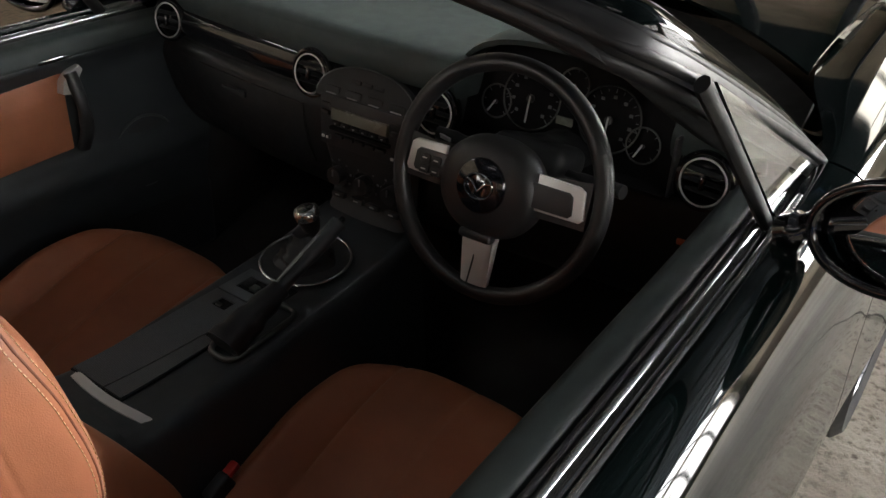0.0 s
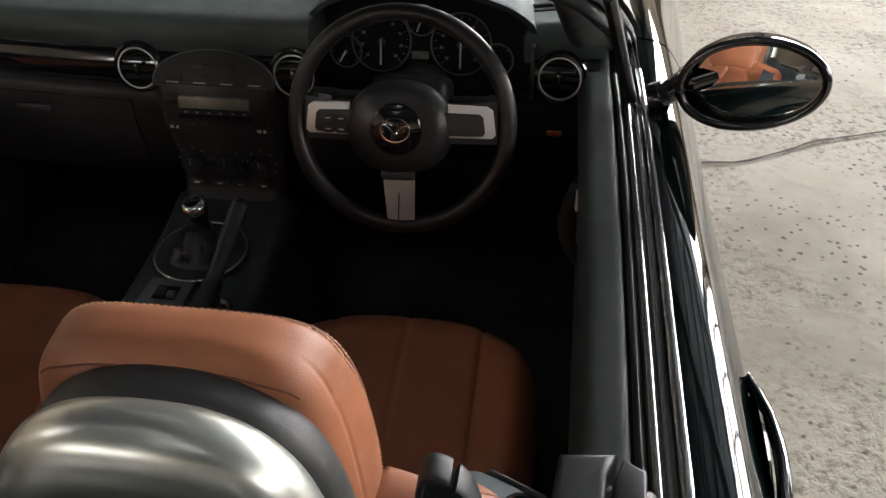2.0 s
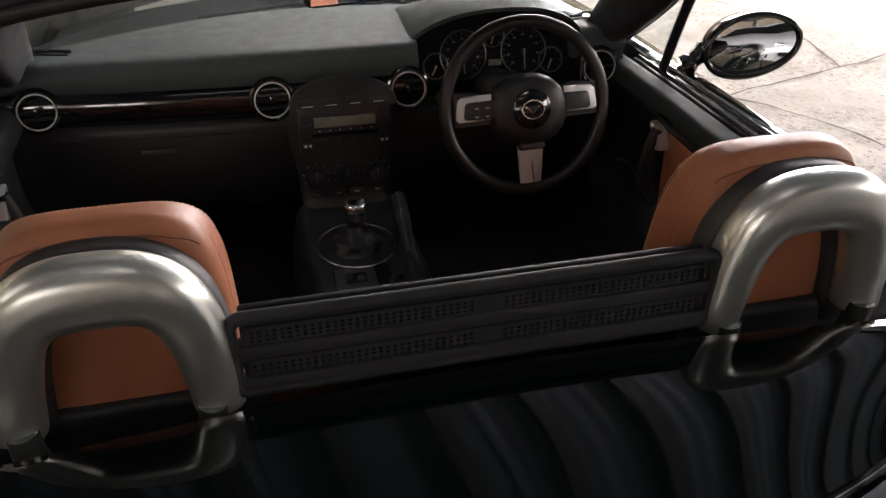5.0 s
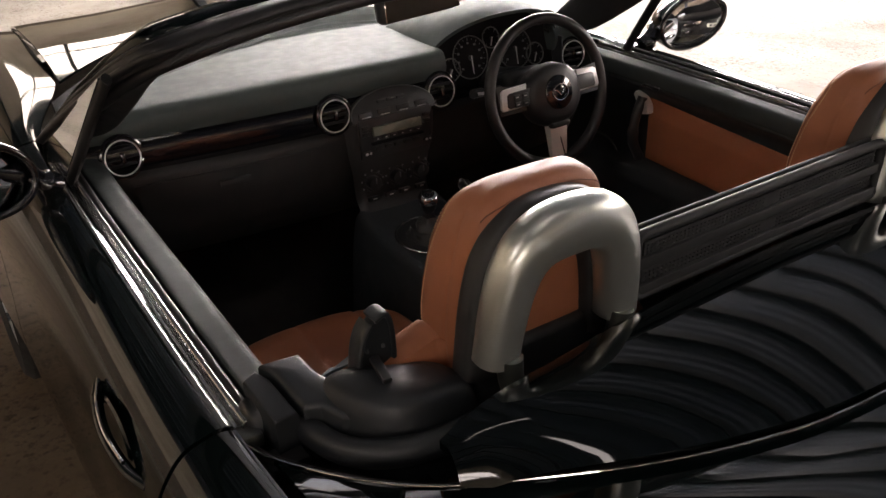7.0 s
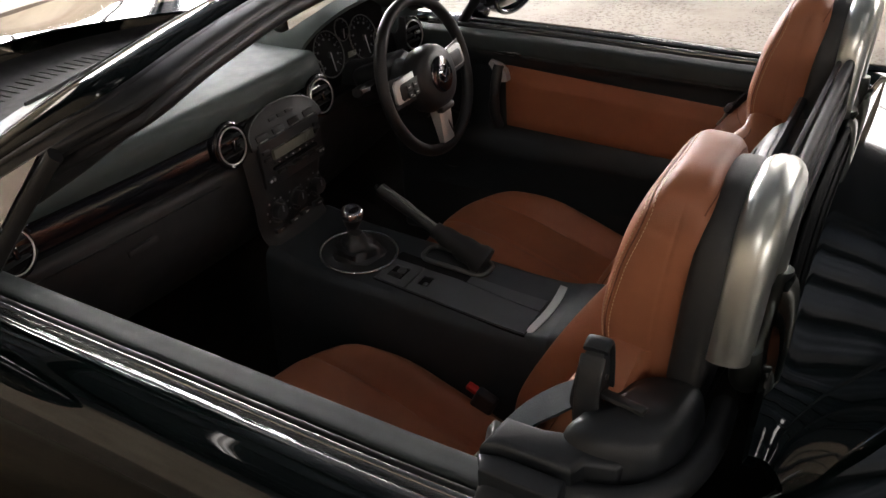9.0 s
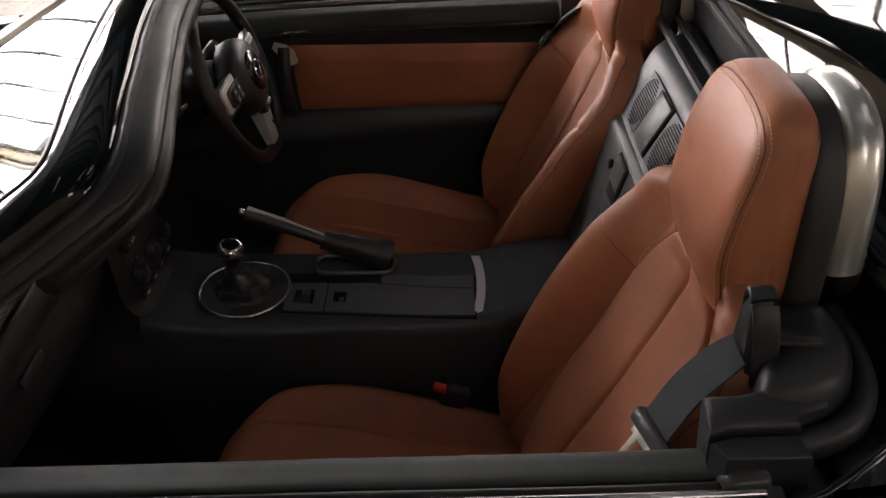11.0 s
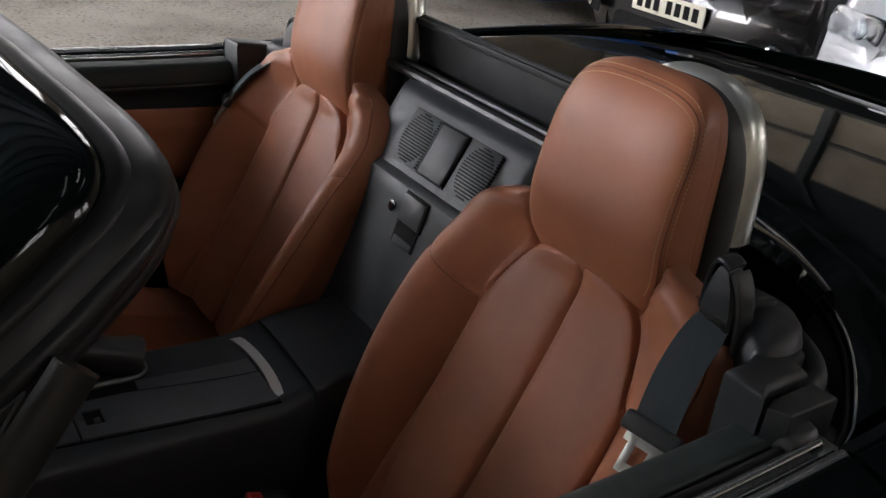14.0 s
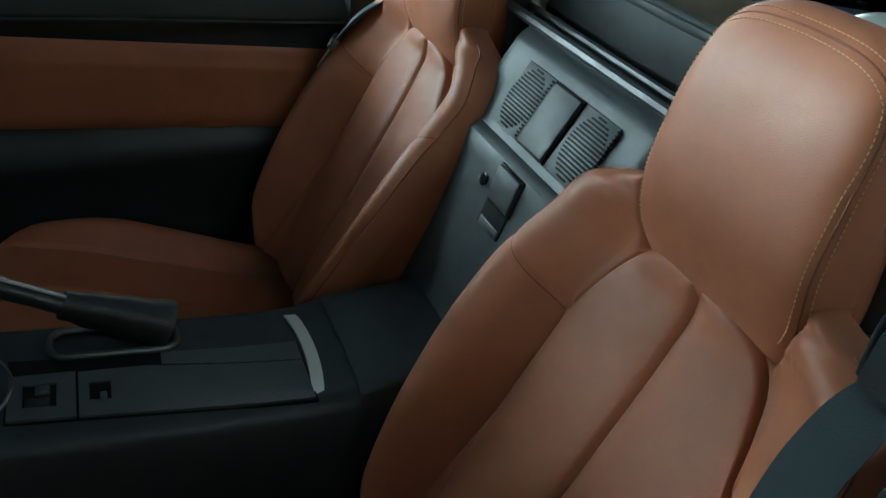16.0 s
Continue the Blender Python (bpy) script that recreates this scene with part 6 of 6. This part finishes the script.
def make_hoop(sgn):
    h = node("roll_hoop", CAR, "satin silver roll hoop cover behind the seat")
    cx = sgn * HOOP_X

    def path(half, top, low):
        pts = [(-half - 0.013, low), (-half - 0.007, top - 0.095), (-half + 0.004, top - 0.045), (-half + 0.022, top - 0.015), (-half * 0.42, top - 0.001), (0.0, top + 0.002)]
        pts = pts + [(-x, z) for x, z in reversed(pts[:-1])]
        return [(p.x, p.y) for p in spline([(x, z, 0) for x, z in pts], 7)]

    def sweep(pts, width, y0, y1, power=3.0):
        rows = []
        k = len(pts)
        for i, (x, z) in enumerate(pts):
            a, b = pts[max(0, i - 1)], pts[min(k - 1, i + 1)]
            d = Vector((b[0] - a[0], b[1] - a[1])).normalized()
            nrm = Vector((-d.y, d.x))
            w = width(i / (k - 1)) if callable(width) else width
            row = []
            for t in np.linspace(0, 2 * math.pi, 25)[:-1]:
                c, q = math.cos(t), math.sin(t)
                e = 1 / (abs(c) ** power + abs(q) ** power) ** (1 / power)
                rad, dep = w * c * e, (y1 - y0) / 2 * q * e
                lean = -0.08 * (z - 1.0)
                row.append((cx + x + nrm.x * rad, (y0 + y1) / 2 + dep + lean, z + nrm.y * rad))
            rows.append(row)
        return loft(rows)
    wide = lambda t: 0.0262 + 0.0095 * math.sin(math.pi * t) ** 1.6
    part("hoop_cover", sweep(path(0.082, 1.068, 0.918), wide, -0.080, -0.028, 2.5), SILVER, h, "satin silver hoop cover", smooth=80)
    front = lambda t: 0.0268 + 0.0095 * math.sin(math.pi * t) ** 1.6
    part("hoop_front", sweep(path(0.082, 1.061, 0.880), front, -0.040, 0.004, 3.6), SOFT, h, "black front half of the hoop", smooth=80)
    low = [(-0.088, 0.930), (-0.086, 0.900), (-0.075, 0.876), (-0.046, 0.860), (0, 0.856), (0.046, 0.860), (0.075, 0.876), (0.086, 0.900), (0.088, 0.930)]
    part("lower_loop", tube(spline([(cx + x, -0.066, z) for x, z in low], 5), 0.0155, 14, flat=1.1, up=(0, 1, 0)), GRAPHITE, h, "dark graphite lower bend of the hoop", smooth=80)
    part("hoop_base", box(cx, -0.01, 0.865, 0.22, 0.03, 0.09, 0.012, 3), PLASTIC, h)
    # belt tower: moulded covers from the hoop to the door
    def lump(pts, radii, flat):
        return tube(spline([(sgn * x, y, z) for x, y, z in pts], 6), [ease(list(range(len(radii))), radii, i / 6) for i in range(6 * (len(pts) - 1) + 1)], 18, flat=flat)
    dome = spline([(0.500, 0.040, 0), (0.560, 0.062, 0), (0.618, 0.084, 0), (0.640, 0.075, 0), (0.642, 0.035, 0), (0.622, -0.008, 0), (0.580, -0.034, 0), (0.520, -0.040, 0), (0.478, -0.030, 0), (0.476, 0.010, 0)], 5, True)
    mid = Vector((0.565, 0.018, 0))
    part("belt_cover", loft([[(sgn * (mid.x + (p.x - mid.x) * k), mid.y + (p.y - mid.y) * k, z + 0.006 * (p.x - 0.565) / 0.09) for p in dome] for z, k in ((0.77, 1.04), (0.850, 1.0), (0.872, 0.96), (0.885, 0.89), (0.893, 0.78), (0.898, 0.5), (0.900, 0.15))]), COVERTRIM, h, "charcoal domed belt cover", smooth=50)
    ring_pts = [(0.664, 0.10), (0.664, 0.05), (0.644, -0.006), (0.595, -0.042), (0.53, -0.054), (0.465, -0.052)]
    for grow, z, r in ((0.0, 0.842, 0.015),):
        pts = [(x + grow * (0.9 if x > 0.6 else 0.2), y - grow * (0.2 if x > 0.65 else 0.7), z) for x, y in ring_pts]
        part("belt_cover_skirt", lump(pts, [r] * 6, 1.3), COVERTRIM, h, "charcoal collar of the belt cover", smooth=80)
    def slab(pts, z_top, z_low, bev):
        bm = bmesh.new()
        f = bm.faces.new([bm.verts.new((sgn * x, y, z_top(y))) for x, y in pts])
        r = bmesh.ops.extrude_face_region(bm, geom=[f])
        for v in r["geom"]:
            if isinstance(v, bmesh.types.BMVert):
                v.co.z = z_low
        bmesh.ops.recalc_face_normals(bm, faces=bm.faces)
        top = [e for e in bm.edges if min(v.co.z for v in e.verts) > z_low + 0.02]
        bmesh.ops.bevel(bm, geom=top, offset=bev, segments=3, affect="EDGES", profile=0.5)
        return bm
    tee = [(0.631, 0.141), (0.683, 0.147), (0.673, 0.125), (0.669, 0.052), (0.650, 0.045), (0.640, 0.015), (0.612, 0.0), (0.560, 0.0), (0.530, 0.028), (0.560, 0.044), (0.598, 0.060), (0.619, 0.078), (0.627, 0.100)]
    part("pillar_cover", slab(tee, lambda y: 0.876 + 0.12 * y, 0.80, 0.008), COVERTRIM, h, "charcoal pillar cover beside the door", smooth=35)
    part("pillar_cap", slab([(0.688, 0.147), (0.708, 0.136), (0.705, 0.052), (0.675, 0.055), (0.679, 0.124)], lambda y: 0.868 + 0.12 * y, 0.80, 0.004), COVERTRIM, h, "charcoal end cap of the pillar cover", smooth=35)
    rows = []
    for x in np.linspace(0.49, 0.69, 8):
        rows.append([(sgn * x, y, z) for y, z in ((0.0 + 0.35 * (x - 0.49), 0.75), (0.02 + 0.4 * (x - 0.49), 0.735), (0.05 + 0.4 * (x - 0.49), 0.6), (0.08, 0.3))])
    part("quarter_trim", thick(loft(rows, False), 0.006), PLASTIC, h, "black quarter trim behind the seat", smooth=60)
    part("pillar_post", box(sgn * 0.690, 0.115, 0.70, 0.065, 0.05, 0.33, 0.015, 3), PLASTIC, h, "black pillar trim behind the door")
    part("lock_striker", box(sgn * 0.725, 0.095, 0.835, 0.03, 0.03, 0.02, 0.004), DARKSILVER, h)


for sgn in (1, -1):
    make_hoop(sgn)


def make_belt(sgn):
    b = node("seat_belt", CAR, "dark grey seat belt hanging in its guide")
    b.location = (0, 0, -0.010 if sgn > 0 else 0.0)

    def strap(pts, width, t=0.0016):
        rows = []
        P = spline([(sgn * x, y, z) for x, y, z in pts], 6)
        across = Vector((sgn * 0.94, -0.33, -0.10)).normalized()
        for i, p in enumerate(P):
            d = (P[min(i + 1, len(P) - 1)] - P[max(0, i - 1)]).normalized()
            a = (across - d * across.dot(d)).normalized()
            n = d.cross(a)
            w = width * (0.80 + 0.20 * min(1.0, 2.5 * i / (len(P) - 1)))
            rows.append([p + a * w / 2 + n * t, p - a * w / 2 + n * t, p - a * w / 2 - n * t, p + a * w / 2 - n * t])
        return loft(rows)
    part("webbing", strap([(0.548, 0.066, 0.900), (0.556, 0.094, 0.886), (0.574, 0.140, 0.852), (0.593, 0.178, 0.802)] if sgn > 0 else [(0.567, 0.080, 0.896), (0.570, 0.102, 0.882), (0.579, 0.142, 0.848), (0.593, 0.178, 0.802)], 0.046), BELT, b, "dark grey belt webbing", smooth=30)
    part("webbing_loop", strap([(0.594, 0.172, 0.794), (0.615, 0.145, 0.70), (0.635, 0.12, 0.55)], 0.046), BELT, b, smooth=30)
    swing = (0, 0, 0) if sgn > 0 else (-0.020, 0.017, -0.008)

    def place(name, bm, mat, label, smooth=40.0):
        if name not in ("guide_arm", "belt_reel"):
            for v in bm.verts:
                v.co.x = sgn * (0.548 + 0.74 * (abs(v.co.x) - 0.548))
        bmesh.ops.translate(bm, vec=swing, verts=bm.verts)
        return part(name, bm, mat, b, label, smooth=smooth)
    # upright guide: an arched band in two pieces over a wedge-shaped body, with an arm to the retractor behind
    arch = spline([(0.514, 0.880, 0), (0.513, 0.920, 0), (0.516, 0.953, 0), (0.524, 0.967, 0), (0.540, 0.966, 0), (0.558, 0.955, 0), (0.571, 0.936, 0), (0.579, 0.905, 0), (0.583, 0.866, 0)], 6)

    def band(points, name, label):
        rows = []
        for i, p in enumerate(points):
            d = (points[min(i + 1, len(points) - 1)] - points[max(0, i - 1)]).normalized()
            nx, nz = d.y, -d.x
            row = []
            for a in np.linspace(0, 2 * math.pi, 21)[:-1]:
                c, q = math.cos(a), math.sin(a)
                e = 1 / (abs(c) ** 4 + abs(q) ** 4) ** 0.25
                row.append((sgn * (p.x + nx * 0.0045 * c * e), 0.050 + 0.014 * q * e, p.y + nz * 0.0045 * c * e))
            rows.append(row)
        place(name, loft(rows), COVERTRIM, label, 50)
    band(arch[:27], "belt_guide", "charcoal arched belt guide")
    band([p + Vector((0.0004, -0.0006, 0)) for p in arch[28:]], "guide_cheek", "outer half of the belt guide")
    rows = []
    for z, x0, x1, y1 in ((0.962, 0.524, 0.545, 0.060), (0.945, 0.518, 0.562, 0.066), (0.915, 0.517, 0.574, 0.070), (0.902, 0.518, 0.575, 0.071), (0.894, 0.519, 0.576, 0.068), (0.862, 0.522, 0.578, 0.066), (0.856, 0.526, 0.574, 0.062)):
        rows.append([(sgn * x, y, z) for x, y in ((x0, 0.041), (x1, 0.041), (x1, y1 - 0.006), (x1 - 0.004, y1), (x0 + 0.004, y1), (x0, y1 - 0.006))])
    place("guide_body", loft(rows), COVERTRIM, "black body of the belt guide", 35)
    for x in (0.532, 0.562):
        place("guide_screw", lathe([(0.003, 0), (0.003, 0.002), (0.002, 0.0025), (0.0004, 0.0025)], 14, pose(sgn * x, 0.041, 0.925, 90, 0, 0)), DARKSILVER, "small bright screw")
    place("guide_slot", box(sgn * 0.546, 0.068, 0.905, 0.046, 0.008, 0.008, 0.002, 2), RUBBER, "dark slot of the guide")
    place("guide_arm", box(sgn * 0.556, 0.014, 0.914, 0.013, 0.052, 0.008, 0.003, 2, pose(0, 0, 0, 0, 0, sgn * 12)), PLASTIC, "charcoal arm behind the guide")
    place("belt_reel", lathe([(0.001, -0.020), (0.022, -0.020), (0.028, -0.016), (0.028, 0.016), (0.022, 0.020), (0.001, 0.020)], 28, pose(sgn * 0.548, 0.006, 0.868, 0, 90, 0)), RUBBER, "black belt reel behind the guide", 50)
    T = Matrix.Translation((sgn * 0.593, 0.180, 0.798)) @ pose(0, 0, 0, 0, 0, -sgn * 19) @ pose(0, 0, 0, 32, sgn * 8, 0) @ pose(0, 0, 0, 0, 0, 90)
    t = box(0, 0, 0, 0.016, 0.066, 0.022, 0.005, 3)
    bmesh.ops.transform(t, matrix=T, verts=t.verts)
    part("tongue_grip", t, PLASTIC, b, "black tongue grip")
    tg = bmesh.new()
    for y0, z0, sy, sz in ((-0.012, -0.030, 0.009, 0.044), (0.012, -0.030, 0.009, 0.044), (0, -0.048, 0.033, 0.012), (0, -0.015, 0.046, 0.012)):
        join(tg, box(0, y0, z0, 0.003, sy, sz, 0.0008))
    bmesh.ops.transform(tg, matrix=T, verts=tg.verts)
    part("tongue", tg, SILVER, b, "bright metal belt tongue")
    bk = box(sgn * 0.166, 0.43, 0.435, 0.022, 0.045, 0.07, 0.006, 3, pose(0, 0, 0, 25, 0, 0))
    part("buckle", bk, PLASTIC, b, "black belt buckle")
    part("release_button", box(sgn * 0.166, 0.444, 0.469, 0.017, 0.034, 0.012, 0.004, 3, pose(0, 0, 0, 25, 0, 0)), RED, b, "red release button")


for sgn in (1, -1):
    make_belt(sgn)
part("reflector", box(0.60, 0.99, 0.775, 0.026, 0.006, 0.010, 0.002), ORANGE, DASH, "small orange tag below the vent")


# ---- parked cars behind ----
def parked_car(name, x, y, turn, paint, label, tall):
    c = thing(name, label, "car", group="parked cars")
    c.matrix_basis = pose(x, y, 0, 0, 0, turn)
    L, W, H = 4.4, 1.78, 1.42 + tall
    # front faces +y; local origin under the nose
    ys = [0.0, -0.05, -0.15, -0.45, -1.0, -1.35, -2.2, -3.2, -3.9, -4.25, -4.4]
    top = [0.56, 0.68, 0.76, 0.86, 0.95, 1.0, 1.0, 1.0, 0.98, 0.92, 0.7]
    half = [0.52, 0.66, 0.76, 0.84, 0.885, 0.89, 0.89, 0.89, 0.87, 0.80, 0.70]
    rows = []
    for yy in np.linspace(0, -4.4, 45):
        t, w = ease([-v for v in ys], top, -yy), ease([-v for v in ys], half, -yy)
        prof = [(0.0, t + 0.02), (w * 0.45, t + 0.012), (w * 0.80, t - 0.01), (w * 0.95, t - 0.07), (w, t * 0.72), (w * 1.0, 0.45), (w * 0.985, 0.28), (w * 0.94, 0.18)]
        r = spline([(a, yy, b) for a, b in prof], 3)
        rows.append([Vector((-p.x, p.y, p.z)) for p in reversed(r[1:])] + r)
    bm = loft(rows, False)
    for cy in (-0.85, -3.5):
        gone = [f for f in bm.faces if (f.calc_center_median().y - cy) ** 2 + (f.calc_center_median().z - 0.32) ** 2 < 0.36 ** 2 and abs(f.calc_center_median().x) > 0.6]
        bmesh.ops.delete(bm, geom=gone, context="FACES")
    body = part("body", thick(bm, -0.01), paint, c, smooth=60)
    # front bumper face
    rows = []
    for i in range(21):
        u = -1 + i / 10
        b = 0.16 * abs(u) ** 3
        rows.append([(0.76 * u, yy - b, z) for yy, z in ((0.0, 0.62), (0.05, 0.52), (0.07, 0.40), (0.05, 0.28), (0.0, 0.18))])
    part("front_bumper", thick(loft(rows, False), 0.01), paint, c, smooth=60)
    rows = []
    for i in range(13):
        u = -1 + i / 6
        rows.append([(0.70 * u, yy, z) for yy, z in ((-1.25 - 0.12 * u * u, 1.0), (-2.0, H - 0.04 - 0.05 * u * u), (-2.3, H - 0.05 * u * u), (-3.1, H - 0.03 - 0.05 * u * u), (-4.0, 1.0))])
    roof = loft([[(0.72 * u * (1 if k in (0, 4) else 0.82), yy, z - (0.05 * u * u if k in (1, 2, 3) else 0)) for u in np.linspace(-1, 1, 13)] for k, (yy, z) in enumerate(((-1.9, H - 0.06), (-2.1, H - 0.01), (-2.5, H), (-3.1, H - 0.04), (-3.35, H - 0.10)))], False)
    part("roof", thick(roof, -0.02), paint, c, smooth=60)
    ws = part("windscreen", thick(loft([[(0.76 * u, -1.05 - 0.10 * u * u, 0.96) for u in np.linspace(-1, 1, 9)], [(0.62 * u, -1.9, H - 0.06 - 0.03 * u * u) for u in np.linspace(-1, 1, 9)]], False), 0.006), DIAL, c, "dark windscreen")
    part("rear_window", thick(loft([[(0.70 * u, -4.05, 0.98) for u in np.linspace(-1, 1, 9)], [(0.60 * u, -3.35, H - 0.10) for u in np.linspace(-1, 1, 9)]], False), 0.006), DIAL, c)
    for s in (1, -1):
        sw = bmesh.new()
        sw.faces.new([sw.verts.new(p) for p in ((s * 0.80, -1.2, 0.98), (s * 0.62, -1.95, H - 0.08), (s * 0.62, -3.3, H - 0.12), (s * 0.80, -4.0, 0.99))])
        part("side_window", thick(sw, 0.008), DIAL, c, "dark side windows")
        lampm = pose(s * 0.60, -0.07, 0.63, 0, 0, s * -24)
        part("headlamp", plate(rounded(0.36, 0.13, 0.045), 0.03, lampm @ pose(0, 0, 0, 78, 0, 180), 0.01), LENS, c, "clear headlamp")
        part("lamp_bowl", plate(rounded(0.34, 0.11, 0.04), 0.012, lampm @ pose(0, -0.012, 0, 78, 0, 180)), CHROME, c)
        part("lamp_bulb", lathe([(0.045, 0), (0.04, 0.02), (0.02, 0.03), (0.001, 0.032)], 20, lampm @ pose(s * -0.06, 0.018, 0, -80, 0, 0)), LENS, c)
        part("fog_recess", plate(rounded(0.26, 0.11, 0.04), 0.01, pose(s * 0.64, 0.005, 0.37, 90, 0, 180 - s * 28)), DIAL, c, "dark fog lamp recess")
        part("fog_lamp", lathe([(0.04, 0), (0.042, 0.012), (0.03, 0.02), (0.001, 0.024)], 24, pose(s * 0.66, 0.010, 0.375, -90, 0, -s * 28)), CHROME, c, "round fog lamp")
        m = part("door_mirror", box(s * 0.98, -1.45, 1.02, 0.22, 0.12, 0.14, 0.05, 4), paint, c)
        for cy in (-0.85, -3.5):
            w = node("wheel", c)
            w.location = (s * 0.78, cy, 0.315)
            w.rotation_euler = (0, radians(90 if s > 0 else -90), 0)
            part("tyre", lathe([(0.21, -0.1), (0.29, -0.105), (0.315, -0.08), (0.315, 0.08), (0.29, 0.105), (0.21, 0.1)], 32), TYRE, w)
            r = lathe([(0.21, 0.08), (0.215, 0.10), (0.20, 0.10), (0.18, 0.06)], 32)
            for k in range(7):
                join(r, box(0, 0, 0, 0.18, 0.04, 0.025, 0.005, m=pose(0, 0, 0, 0, 0, 360 * k / 7) @ pose(0.11, 0, 0.085)))
            part("rim", r, ALLOY, w)
    part("grille", plate(rounded(0.52, 0.10, 0.03), 0.012, pose(0, 0.035, 0.60, 90, 0, 180)), DIAL, c, "black grille")
    for k in range(4):
        part("grille_bar", box(0, 0.05, 0.565 + 0.024 * k, 0.48, 0.006, 0.006, 0.002), CHROME, c)
    part("intake", plate(rounded(0.80, 0.14, 0.04), 0.012, pose(0, 0.058, 0.30, 90, 0, 180)), DIAL, c, "black lower intake")
    part("number_plate", box(0, 0.078, 0.46, 0.52, 0.010, 0.112, 0.003), surface("plate_yellow_white", (0.72, 0.70, 0.58), 0.5), c, "pale number plate with dark bars")
    for k in range(7):
        part("plate_bar", box(-0.20 + 0.062 * k + (0.03 if k > 3 else 0), 0.085, 0.46, 0.040, 0.003, 0.070, 0), DIAL, c, "dark bar on the plate")
    part("underbody", box(0, -2.2, 0.2, 1.5, 4.0, 0.05, 0.02), PLASTIC, c)
    return c


BLACKPAINT = paint_mat("black_car_paint", (0.006, 0.006, 0.007))
WHITEPAINT = paint_mat("silver_white_paint", (0.55, 0.57, 0.60), 0.2)
BLUEPAINT = paint_mat("bright_blue_paint", (0.01, 0.09, 0.35), 0.2)
parked_car("hatchback_car", 2.20, -3.02, 0, BLACKPAINT, "parked black hatchback with a pale number plate", 0.05)
parked_car("saloon_car", 0.47, -2.82, 0, WHITEPAINT, "parked silver-white saloon with clear headlamps", 0.0)
parked_car("estate_car", 4.35, -3.1, 0, BLUEPAINT, "parked bright blue car", 0.05)
